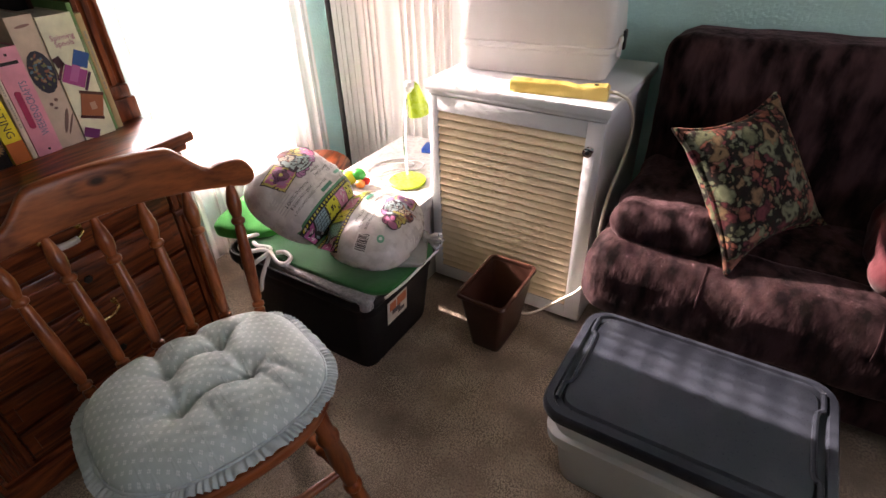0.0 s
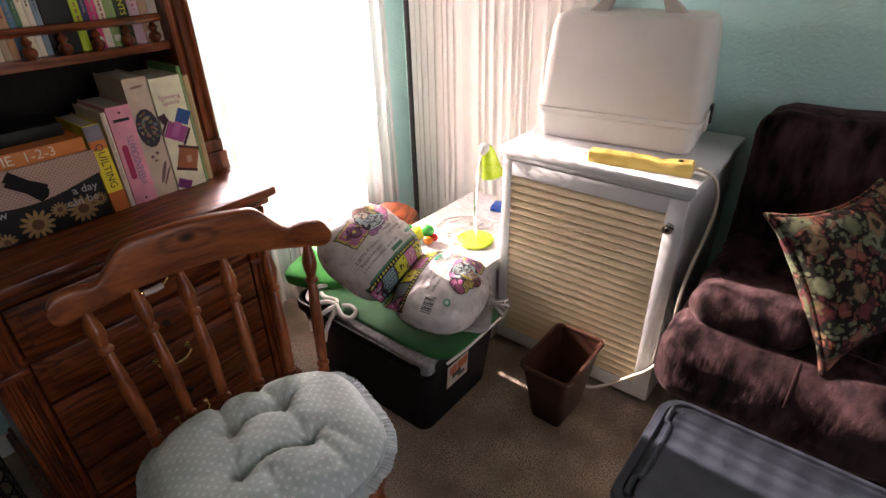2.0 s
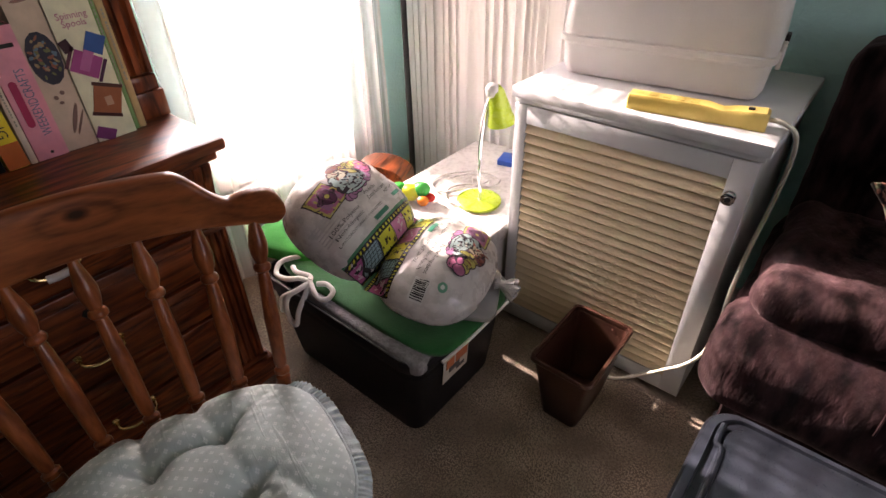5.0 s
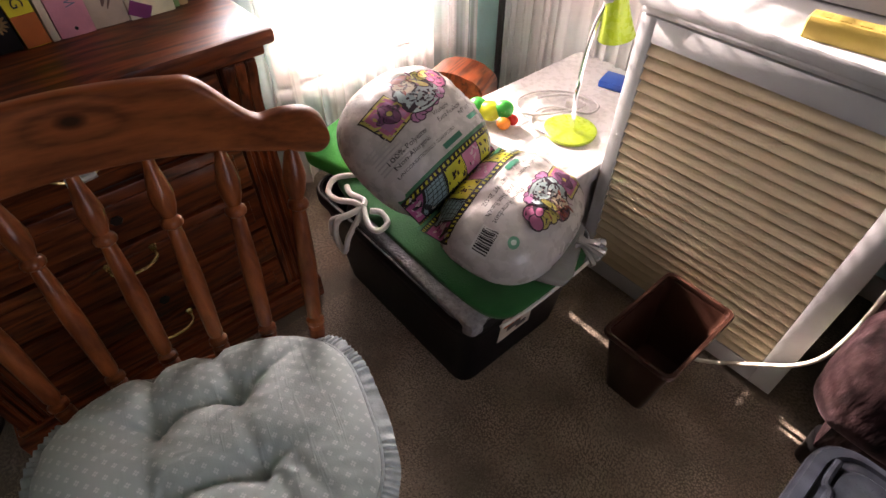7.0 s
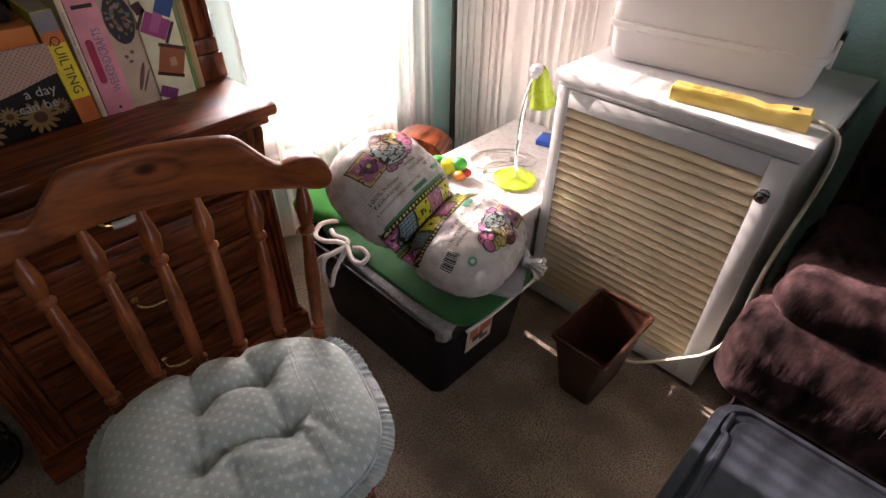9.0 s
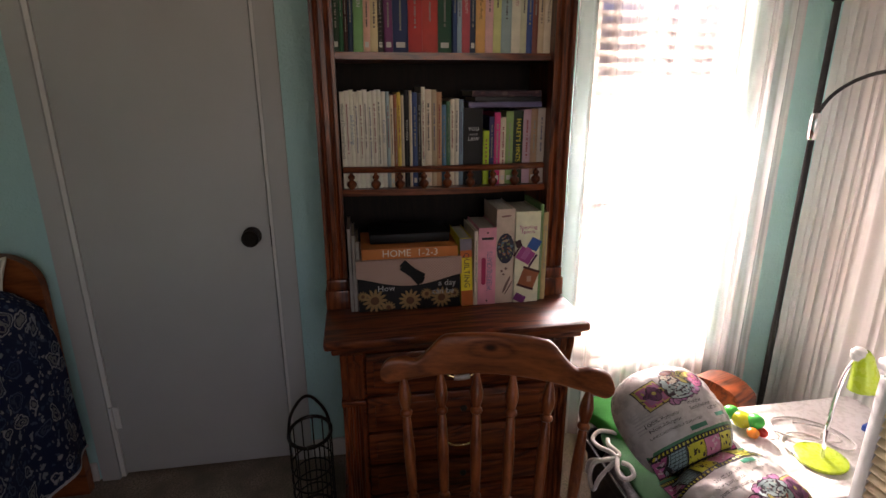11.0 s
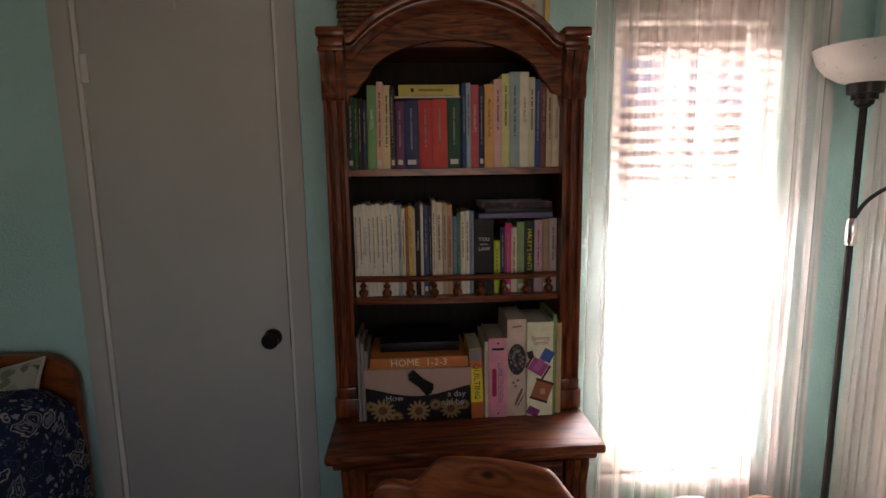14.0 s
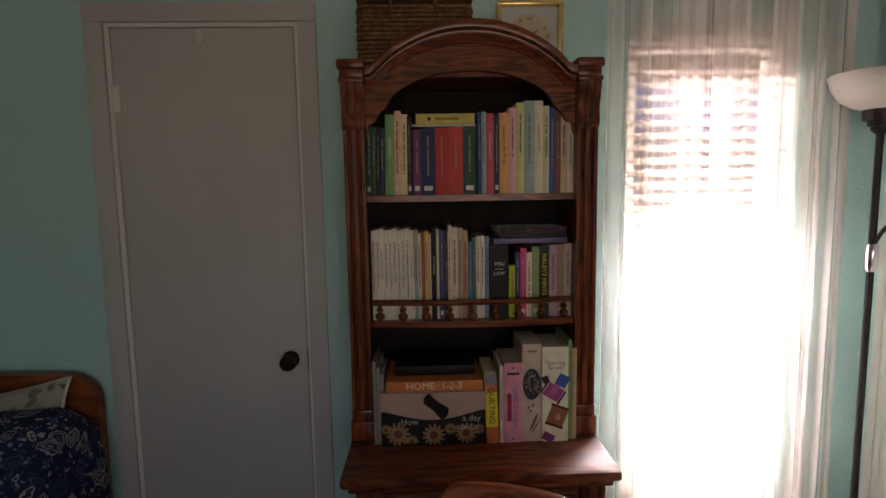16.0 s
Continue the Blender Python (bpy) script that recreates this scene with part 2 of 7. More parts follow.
def dotted(name, base, dot, pitch, size, upright=False):
    """Cloth with a small printed sprig on a slanted lattice."""
    m = bpy.data.materials.new(name)
    m.use_nodes = True
    nt = m.node_tree
    p = nt.nodes["Principled BSDF"]
    tc = nt.nodes.new("ShaderNodeTexCoord")
    mp = nt.nodes.new("ShaderNodeMapping")
    mp.inputs["Scale"].default_value, mp.inputs["Rotation"].default_value = ((0, 1 / pitch, 1 / pitch), (radians(45), 0, 0)) if upright else ((1 / pitch, 1 / pitch, 0), (0, 0, radians(40)))
    nt.links.new(tc.outputs["Object"], mp.inputs[0])

    def vm(op, a, b=None):
        v = nt.nodes.new("ShaderNodeVectorMath")
        v.operation = op
        nt.links.new(a, v.inputs[0])
        if b is not None:
            v.inputs[1].default_value = b
        return v
    fr = vm("FRACTION", mp.outputs[0])
    sb = vm("SUBTRACT", fr.outputs[0], (0, 0.5, 0.5) if upright else (0.5, 0.5, 0))
    ab = vm("ABSOLUTE", sb.outputs[0])
    s2 = vm("SUBTRACT", ab.outputs[0], (0, size * 0.6, size * 0.6) if upright else (size * 0.6, size * 0.6, 0))
    ln = vm("LENGTH", s2.outputs[0])
    r = nt.nodes.new("ShaderNodeValToRGB")
    r.color_ramp.elements[0].position, r.color_ramp.elements[1].position = size * 0.45, size * 0.7
    nt.links.new(ln.outputs["Value"], r.inputs[0])
    n = node(nt, "ShaderNodeTexNoise", Scale=18, Detail=5)
    nt.links.new(tc.outputs["Object"], n.inputs["Vector"])
    g = nt.nodes.new("ShaderNodeValToRGB")
    g.color_ramp.elements[0].color, g.color_ramp.elements[1].color = (*[c * 0.88 for c in base], 1), (*base, 1)
    nt.links.new(n.outputs["Fac"], g.inputs[0])
    mx = nt.nodes.new("ShaderNodeMix")
    mx.data_type = "RGBA"
    mx.inputs[6].default_value = (*dot, 1)
    nt.links.new(r.outputs[0], mx.inputs[0])
    nt.links.new(g.outputs[0], mx.inputs[7])
    nt.links.new(mx.outputs[2], p.inputs["Base Color"])
    w = node(nt, "ShaderNodeTexNoise", Scale=420, Detail=2)
    nt.links.new(tc.outputs["Object"], w.inputs["Vector"])
    bp = node(nt, "ShaderNodeBump", Strength=0.25, Distance=0.001)
    nt.links.new(w.outputs["Fac"], bp.inputs["Height"])
    last = bp.outputs[0]
    if not upright:
        for turn, sc in ((105, (14, 110, 1)), (62, (18, 90, 1))):
            wm = nt.nodes.new("ShaderNodeMapping")
            wm.inputs["Scale"].default_value, wm.inputs["Rotation"].default_value = sc, (0, 0, radians(turn))
            nt.links.new(tc.outputs["Object"], wm.inputs[0])
            wn_ = node(nt, "ShaderNodeTexNoise", Scale=0.75, Detail=2, Distortion=0.5)
            nt.links.new(wm.outputs[0], wn_.inputs["Vector"])
            sharp = node(nt, "ShaderNodeMapRange", From_Min=0.60, From_Max=0.78)
            nt.links.new(wn_.outputs["Fac"], sharp.inputs[0])
            wb = node(nt, "ShaderNodeBump", Strength=0.3, Distance=0.0024)
            nt.links.new(sharp.outputs[0], wb.inputs["Height"])
            nt.links.new(last, wb.inputs["Normal"])
            last = wb.outputs[0]
    nt.links.new(last, p.inputs["Normal"])
    p.inputs["Roughness"].default_value, p.inputs["Sheen Weight"].default_value = 0.85, 0.25
    return m


TEAL = surface("teal_wall_paint", (0.43, 0.70, 0.685), (0.46, 0.74, 0.72), 2, 0.5, 1.0, 105)
WHITE_PAINT = surface("white_paint", (0.74, 0.73, 0.70), (0.80, 0.79, 0.76), 3, 0.45, 0.08, 60)
DOOR_PAINT = surface("off_white_door_paint", (0.50, 0.505, 0.485), (0.55, 0.55, 0.53), 2, 0.5, 0.12, 40)
CEILING_PAINT = surface("ceiling_paint", (0.78, 0.77, 0.74), (0.82, 0.81, 0.78), 4, 0.8, 0.5, 50)
CARPET = surface("brown_carpet", (0.16, 0.128, 0.098), (0.36, 0.294, 0.228), 9, 0.95, 1.0, 260, detail=8, fine=(0.19, 0.152, 0.118), finescale=150, sheen=0.1)
OAK_Z, OAK_Y, OAK_X = (wood("oak_" + a, (0.050, 0.0108, 0.0040), (0.225, 0.052, 0.0145), a, 0.34, 1.25, 0.38, None, 0.16) for a in "zyx")
OAK_ARCH = wood("oak_cathedral", (0.035, 0.008, 0.0025), (0.26, 0.07, 0.016), "y", 0.42, 2.3)
# Near-black copy of the oak: the hutch's inner shade put into its colour.
OAK_SHADED = wood("oak_shaded_inside", (0.003, 0.0014, 0.0008), (0.009, 0.004, 0.002), "z", 0.65, 1.0, 0.0)
PINE_Y = wood("pine_y", (0.135, 0.032, 0.010), (0.33, 0.092, 0.027), "y", 0.33, 0.5, 0.15)
PINE_CREST = wood("pine_crest", (0.135, 0.032, 0.010), (0.33, 0.092, 0.027), "y", 0.33, 0.5, 0.15, (0, -0.012, 0.795))
PINE_Z = wood("pine_z", (0.14, 0.033, 0.010), (0.32, 0.088, 0.026), "z", 0.30, 0.7, 0.2, None, 0.18)
WHITE_LAC = surface("white_lacquer", (0.55, 0.56, 0.57), (0.61, 0.62, 0.63), 5, 0.38, 0.04, 50)
LOUVRE = surface("cream_louvre", (0.66, 0.54, 0.35), (0.72, 0.60, 0.41), 12, 0.5, 0.1, 60, stretch=(0.3, 1, 1))
WHITE_PLASTIC = surface("white_plastic", (0.58, 0.56, 0.54), (0.62, 0.60, 0.58), 6, 0.42, 0.15, 220)
WHITE_GLOSS = surface("white_gloss_plastic", (0.50, 0.48, 0.46), (0.55, 0.53, 0.51), 6, 0.28, 0.03, 60)
HANDLE = surface("grey_beige_plastic", (0.36, 0.33, 0.30), (0.42, 0.385, 0.35), 9, 0.5, 0.15, 200)
CLEAR_PLASTIC = surface("frosted_plastic", (0.82, 0.83, 0.84), (0.87, 0.88, 0.88), 5, 0.4, 0.1, 60, trans=0.45)
BLACK_PLASTIC = surface("black_plastic", (0.004, 0.004, 0.005), (0.007, 0.007, 0.008), 20, 0.5, 0.1, 300)
GREY_LID = surface("slate_lid_plastic", (0.016, 0.019, 0.026), (0.021, 0.024, 0.032), 10, 0.30, 0.06, 260)
GREY_LID.node_tree.nodes["Principled BSDF"].inputs["Specular IOR Level"].default_value = 0.2
BIN_BROWN = surface("brown_bin_plastic", (0.045, 0.018, 0.012), (0.058, 0.025, 0.017), 14, 0.36, 0.06, 200)
VELVET = surface("plum_velvet", (0.0035, 0.0018, 0.0020), (0.047, 0.0250, 0.0272), 15, 0.85, 0.9, 45, sheen=0.18, detail=8, stretch=(1.7, 1, 0.55))
VELVET.node_tree.nodes["Principled BSDF"].inputs["Sheen Tint"].default_value = (0.75, 0.5, 0.53, 1)
VELVET.node_tree.nodes["Principled BSDF"].inputs["Sheen Roughness"].default_value = 0.3
VELVET.node_tree.nodes["Principled BSDF"].inputs["Specular IOR Level"].default_value = 0.05
RED_VELVET = surface("red_velvet", (0.040, 0.004, 0.007), (0.075, 0.008, 0.012), 9, 0.8, 0.5, 60, sheen=0.1)
YELLOW_WOOD = surface("yellow_plastic", (0.62, 0.44, 0.10), (0.70, 0.52, 0.16), 9, 0.4, 0.08, 60)
CABLE = surface("ivory_cable", (0.62, 0.58, 0.48), (0.68, 0.64, 0.54), 12, 0.45)
CORD = surface("white_cotton_cord", (0.74, 0.72, 0.68), (0.80, 0.78, 0.74), 60, 0.9, 0.6, 300)
CHROME = surface("chrome", (0.75, 0.75, 0.76), (0.8, 0.8, 0.8), 6, 0.12, metal=1)
BRASS = surface("brass", (0.75, 0.55, 0.22), (0.80, 0.60, 0.28), 10, 0.25, metal=1)
BLACK_METAL = surface("black_metal", (0.012, 0.012, 0.013), (0.018, 0.017, 0.017), 12, 0.35, 0.05, 90)
DARK_BRONZE = surface("dark_bronze", (0.02, 0.016, 0.014), (0.035, 0.028, 0.022), 12, 0.35, metal=0.6)
LIME = surface("lime_plastic", (0.30, 0.43, 0.02), (0.35, 0.48, 0.03), 6, 0.28)
OPAL = surface("opal_glass", (0.66, 0.66, 0.65), (0.70, 0.70, 0.69), 4, 0.3, trans=0.25)
# One green cloth in two copies, lit then shaded: light put into colour.
GREEN_LIT = surface("lit_green_cloth", (0.020, 0.25, 0.035), (0.03, 0.31, 0.05), 10, 0.85, 0.35, 300)
GREEN_SHADED = surface("shaded_green_cloth", (0.007, 0.105, 0.024), (0.012, 0.14, 0.032), 10, 0.85, 0.35, 300, sheen=0.25)
GREY_QUILT = surface("grey_bubble_wrap", (0.20, 0.20, 0.21), (0.33, 0.33, 0.34), 90, 0.5, 0.9, 180)
DARK_CLOTH = cells("dark_mixed_cloth", [(0.05, 0.02, 0.03), (0.12, 0.05, 0.05), (0.2, 0.13, 0.11), (0.03, 0.02, 0.03)], 55)
FILL = surface("fibre_fill_bag", (0.44, 0.42, 0.40), (0.54, 0.52, 0.50), 22, 0.28, 0.5, 45, coat=0.35)
CLEAR_FILM = surface("clear_film", (0.85, 0.86, 0.86), (0.9, 0.9, 0.9), 30, 0.2, 0.5, 60, trans=0.7)
SEAT_CLOTH = dotted("blue_grey_sprig_cloth", (0.46, 0.55, 0.545), (0.64, 0.70, 0.69), 0.0150, 0.165)
RUFFLE = surface("blue_grey_ruffle", (0.36, 0.43, 0.45), (0.47, 0.54, 0.56), 60, 0.9, 0.4, 200, sheen=0.2)


BLOOM = [(0.0, 0.10), (0.12, 0.16), (0.17, 0.75), (0.30, 1.0), (0.42, 0.55), (0.52, 0.08)]
LEAF = [(0.0, 0.8), (0.20, 0.9), (0.42, 0.5), (0.50, 0.04)]


def floral(name, colors, big, small, bloom=BLOOM, leaf=LEAF, ground=(0, 0, 0), wobble=1.5):
    """A dark cloth printed with dark-hearted flowers and small leaves between them."""
    m = bpy.data.materials.new(name)
    m.use_nodes = True
    nt = m.node_tree
    p = nt.nodes["Principled BSDF"]
    tc = nt.nodes.new("ShaderNodeTexCoord")
    wob = node(nt, "ShaderNodeTexNoise", Scale=big * 1.3, Detail=4)
    nt.links.new(tc.outputs["Object"], wob.inputs["Vector"])
    ad = nt.nodes.new("ShaderNodeVectorMath")
    ad.operation = "MULTIPLY_ADD"
    ad.inputs[1].default_value = (wobble / big,) * 3
    nt.links.new(wob.outputs["Color"], ad.inputs[0])
    nt.links.new(tc.outputs["Object"], ad.inputs[2])

    def layer(scale, stops):
        v = node(nt, "ShaderNodeTexVoronoi", Scale=scale)
        nt.links.new(ad.outputs[0], v.inputs["Vector"])
        sep = nt.nodes.new("ShaderNodeSeparateColor")
        nt.links.new(v.outputs["Color"], sep.inputs[0])
        r = nt.nodes.new("ShaderNodeValToRGB")
        r.color_ramp.interpolation = "CONSTANT"
        e = r.color_ramp.elements
        while len(e) < len(colors):
            e.new(0.5)
        for i, c in enumerate(colors):
            e[i].position, e[i].color = i / len(colors), (*c, 1)
        nt.links.new(sep.outputs[0], r.inputs[0])
        g = nt.nodes.new("ShaderNodeValToRGB")
        e = g.color_ramp.elements
        while len(e) < len(stops):
            e.new(0.5)
        for i, (x, y) in enumerate(stops):
            e[i].position, e[i].color = x, (y, y, y, 1)
        nt.links.new(v.outputs["Distance"], g.inputs[0])
        mx = nt.nodes.new("ShaderNodeMix")
        mx.data_type, mx.blend_type = "RGBA", "MULTIPLY"
        mx.inputs[0].default_value = 1
        nt.links.new(r.outputs[0], mx.inputs[6])
        nt.links.new(g.outputs[0], mx.inputs[7])
        return v, mx.outputs[2]
    v1, c1 = layer(big, bloom)
    v2, c2 = layer(small, leaf)
    cr = nt.nodes.new("ShaderNodeValToRGB")
    cr.color_ramp.elements[0].position, cr.color_ramp.elements[1].position = 0.46, 0.52
    nt.links.new(v1.outputs["Distance"], cr.inputs[0])
    mx = nt.nodes.new("ShaderNodeMix")
    mx.data_type = "RGBA"
    nt.links.new(cr.outputs[0], mx.inputs[0])
    nt.links.new(c1, mx.inputs[6])
    nt.links.new(c2, mx.inputs[7])
    li = nt.nodes.new("ShaderNodeMix")
    li.data_type, li.blend_type = "RGBA", "LIGHTEN"
    li.inputs[0].default_value = 1
    li.inputs[7].default_value = (*ground, 1)
    nt.links.new(mx.outputs[2], li.inputs[6])
    nt.links.new(li.outputs[2], p.inputs["Base Color"])
    weave = node(nt, "ShaderNodeTexNoise", Scale=320, Detail=3)
    nt.links.new(tc.outputs["Object"], weave.inputs["Vector"])
    bp = node(nt, "ShaderNodeBump", Strength=0.3, Distance=0.002)
    nt.links.new(weave.outputs["Fac"], bp.inputs["Height"])
    nt.links.new(bp.outputs[0], p.inputs["Normal"])
    p.inputs["Roughness"].default_value = 0.85
    p.inputs["Specular IOR Level"].default_value = 0.2
    return m


FLORAL = floral("floral_print", [(0.12, 0.135, 0.08), (0.19, 0.06, 0.04), (0.10, 0.11, 0.06), (0.16, 0.105, 0.055), (0.10, 0.022, 0.027), (0.14, 0.15, 0.10), (0.20, 0.085, 0.06)], 19, 48)
PAISLEY = floral("blue_paisley_print", [(0.30, 0.32, 0.35), (0.08, 0.11, 0.18), (0.34, 0.35, 0.37), (0.05, 0.08, 0.15), (0.24, 0.27, 0.31)], 15, 46, [(0.0, 0.9), (0.09, 0.8), (0.11, 0.05), (0.18, 0.08), (0.20, 0.6), (0.27, 0.5), (0.29, 0.04), (0.34, 0.05), (0.36, 1.0), (0.41, 0.9), (0.43, 0.02)], [(0.0, 0.9), (0.34, 0.8), (0.38, 0.05), (0.5, 0.02)], (0.012, 0.020, 0.060), 1.1)
ROSE_CLOTH = cells("cream_leaf_print", [(0.07, 0.09, 0.04), (0.34, 0.33, 0.26), (0.13, 0.13, 0.07), (0.38, 0.37, 0.30)], 22, ground=(0.38, 0.37, 0.30), cut=0.45)
WICKER = surface("brown_wicker", (0.10, 0.045, 0.02), (0.22, 0.11, 0.05), 60, 0.6, 0.6, 200)
VOILE = sheer("white_voile", (0.86, 0.81, 0.80), 0.45, 0.15, 17)
VOILE_CREAM = sheer("cream_voile", (0.80, 0.775, 0.74), 0.05, 0.55)
SLAT = surface("white_slat", (0.66, 0.60, 0.54), (0.72, 0.66, 0.60), 6, 0.45)
PAPER = surface("page_paper", (0.40, 0.36, 0.28), (0.48, 0.44, 0.35), 3, 0.9, 0.5, 300, stretch=(1, 30, 1))
GLASS = bpy.data.materials.new("window_glass")
GLASS.use_nodes = True
gp = GLASS.node_tree.nodes["Principled BSDF"]
gp.inputs["Transmission Weight"].default_value, gp.inputs["Roughness"].default_value, gp.inputs["IOR"].default_value = 1.0, 0.0, 1.1

INKS = {}


def ink(c, rough=0.5):
    """Printed paper or card of one colour, slightly worn."""
    key = (c, rough)
    if key not in INKS:
        INKS[key] = surface("print_ink", tuple(x * 0.97 for x in c), tuple(x * 0.80 + 0.004 for x in c), 26, rough, 0.06, 90)
    return INKS[key]


# ---- mesh helpers ----


def box(bm, size, at, bevel=0.0, rot=None):
    vs = bmesh.ops.create_cube(bm, size=1)["verts"]
    m = Matrix.Translation(at) @ (rot or Matrix()) @ Matrix.Diagonal((*size, 1))
    bmesh.ops.transform(bm, matrix=m, verts=vs)
    if bevel:
        es = list({e for v in vs for e in v.link_edges})
        bmesh.ops.bevel(bm, geom=es, offset=bevel, segments=2, affect="EDGES", profile=0.5)
    return bm


def span(bm, lo, hi, bevel=0.0):
    """A block between two corners."""
    return box(bm, [b - a for a, b in zip(lo, hi)], [(a + b) / 2 for a, b in zip(lo, hi)], bevel)


def lathe(bm, p0, p1, prof, seg=14, cap=True):
    """Turned work from p0 to p1; prof: (share of the way, radius)."""
    p0, p1 = Vector(p0), Vector(p1)
    q = (p1 - p0).to_track_quat("Z", "Y")
    rings = []
    for t, r in prof:
        c = p0.lerp(p1, t)
        rings.append([bm.verts.new(c + q @ Vector((r * math.cos(2 * math.pi * i / seg), r * math.sin(2 * math.pi * i / seg), 0))) for i in range(seg)])
    for a, b in zip(rings, rings[1:]):
        for i in range(seg):
            bm.faces.new((a[i], a[(i + 1) % seg], b[(i + 1) % seg], b[i]))
    if cap:
        bm.faces.new(list(reversed(rings[0])))
        bm.faces.new(rings[-1])
    return bm


def smooth_line(pts, n=8):
    """Points along a smooth curve through pts."""
    pts = [Vector(p) for p in pts]
    out = []
    for i in range(len(pts) - 1):
        a, b, c, d = pts[max(i - 1, 0)], pts[i], pts[i + 1], pts[min(i + 2, len(pts) - 1)]
        for k in range(n):
            t = k / n
            out.append(0.5 * (2 * b + (c - a) * t + (2 * a - 5 * b + 4 * c - d) * t * t + (3 * b - a - 3 * c + d) * t ** 3))
    return out + [pts[-1]]


def tube(bm, pts, r, seg=8, n=8, closed=False):
    pts = smooth_line(pts, n) if n > 1 else [Vector(p) for p in pts]
    rings = []
    for i, p in enumerate(pts):
        d = pts[min(i + 1, len(pts) - 1)] - pts[max(i - 1, 0)]
        q = d.to_track_quat("Z", "Y")
        rings.append([bm.verts.new(p + q @ Vector((r * math.cos(2 * math.pi * k / seg), r * math.sin(2 * math.pi * k / seg), 0))) for k in range(seg)])
    for a, b in zip(rings, rings[1:]):
        s = min(range(seg), key=lambda j: (a[0].co - b[j].co).length)
        for k in range(seg):
            bm.faces.new((a[k], a[(k + 1) % seg], b[(k + 1 + s) % seg], b[(k + s) % seg]))
    bm.faces.new(list(reversed(rings[0])))
    bm.faces.new(rings[-1])
    return bm


def prism(bm, outline, lift, thick):
    """Extrudes a flat outline; lift(u, v) gives the place of a point at depth 0, and thick is the way to its back."""
    a = [bm.verts.new(lift(*p)) for p in outline]
    b = [bm.verts.new(lift(*p) + Vector(thick)) for p in outline]
    bm.faces.new(a)
    bm.faces.new(list(reversed(b)))
    n = len(a)
    for i in range(n):
        bm.faces.new((a[i], b[i], b[(i + 1) % n], a[(i + 1) % n]))
    return bm


def grid(bm, nu, nv, place, wrap=False):
    """A sheet of nu by nv cells; place(u, v) with u, v in 0..1."""
    vs = [[bm.verts.new(place(i / nu, j / nv)) for j in range(nv + 1)] for i in range(nu if wrap else nu + 1)]
    for i in range(nu):
        a, b = vs[i], vs[(i + 1) % len(vs)]
        for j in range(nv):
            bm.faces.new((a[j], b[j], b[j + 1], a[j + 1]))
    return vs


def loft(bm, rings, cap0=True, cap1=True):
    vs = [[bm.verts.new(p) for p in r] for r in rings]
    n = len(vs[0])
    for a, b in zip(vs, vs[1:]):
        for i in range(n):
            bm.faces.new((a[i], a[(i + 1) % n], b[(i + 1) % n], b[i]))
    if cap0:
        bm.faces.new(list(reversed(vs[0])))
    if cap1:
        bm.faces.new(vs[-1])
    return bm


def rounded(w, d, r, z, k=5, cx=0.0, cy=0.0):
    """A ring of points round a rectangle with round corners."""
    out = []
    for sx, sy, a0 in ((1, 1, 0), (-1, 1, 90), (-1, -1, 180), (1, -1, 270)):
        for i in range(k + 1):
            a = radians(a0 + 90 * i / k)
            out.append(Vector((cx + sx * (w / 2 - r) + r * math.cos(a), cy + sy * (d / 2 - r) + r * math.sin(a), z)))
    return out


def as_mesh(name, bm, material, angle=35):
    bmesh.ops.recalc_face_normals(bm, faces=bm.faces)
    me = bpy.data.meshes.new(name)
    bm.to_mesh(me)
    bm.free()
    me.materials.append(material)
    me.shade_smooth()
    me.set_sharp_from_angle(angle=radians(angle))
    return me


def part(name, bm, material, parent, label="", angle=35):
    ob = new(name, as_mesh(name, bm, material, angle))
    ob.parent = parent
    if label:
        ob["label"] = label
    return ob


def structure(name, bm, material, label="", category=""):
    return tagged(new(name, as_mesh(name, bm, material)), label, category, kind="structure")


def thing(name, label, category, at=(0, 0, 0), turn=0.0, group=""):
    ob = new(name)
    ob.empty_display_size = 0.05
    ob.matrix_world = pose(*at, 0, 0, turn)
    return tagged(ob, label, category, group)


def B():
    return bmesh.new()


def writing(name, words, size, m, material, parent, place=None, squeeze=1.0):
    """Letters of the built-in font as a thin mesh; m puts them in the parent's space; place bends them onto a surface."""
    cu = bpy.data.curves.new(name, "FONT")
    cu.body, cu.size, cu.align_x, cu.align_y, cu.resolution_u = words, size, "CENTER", "CENTER", 2
    ob = bpy.data.objects.new(name, cu)
    scene.collection.objects.link(ob)
    bpy.context.view_layer.update()
    me = bpy.data.meshes.new_from_object(ob.evaluated_get(bpy.context.evaluated_depsgraph_get()))
    bpy.data.objects.remove(ob)
    bpy.data.curves.remove(cu)
    for v in me.vertices:
        co = m @ Vector((v.co.x * squeeze, v.co.y, v.co.z))
        v.co = place(co) if place else co
    me.materials.clear()
    me.materials.append(material)
    o = new(name, me)
    o.parent = parent
    o["kind"] = "stuff"
    return o


FACE_X = Matrix(((0, 0, 1, 0), (1, 0, 0, 0), (0, 1, 0, 0), (0, 0, 0, 1)))       # upright, read from the east
SPINE_X = Matrix(((0, 0, 1, 0), (0, 1, 0, 0), (-1, 0, 0, 0), (0, 0, 0, 1)))     # running down a spine, read from the east
SPINE_UP = Matrix(((0, 0, 1, 0), (0, -1, 0, 0), (1, 0, 0, 0), (0, 0, 0, 1)))     # running up a spine, read from the east

# ---- the room ----
W1 = (1.045, 1.645, 0.32, 2.03)     # west window: y0, y1, z0, z1
W2 = (-1.46, -0.78, 0.45, 2.03)     # north window: x0, x1, z0, z1
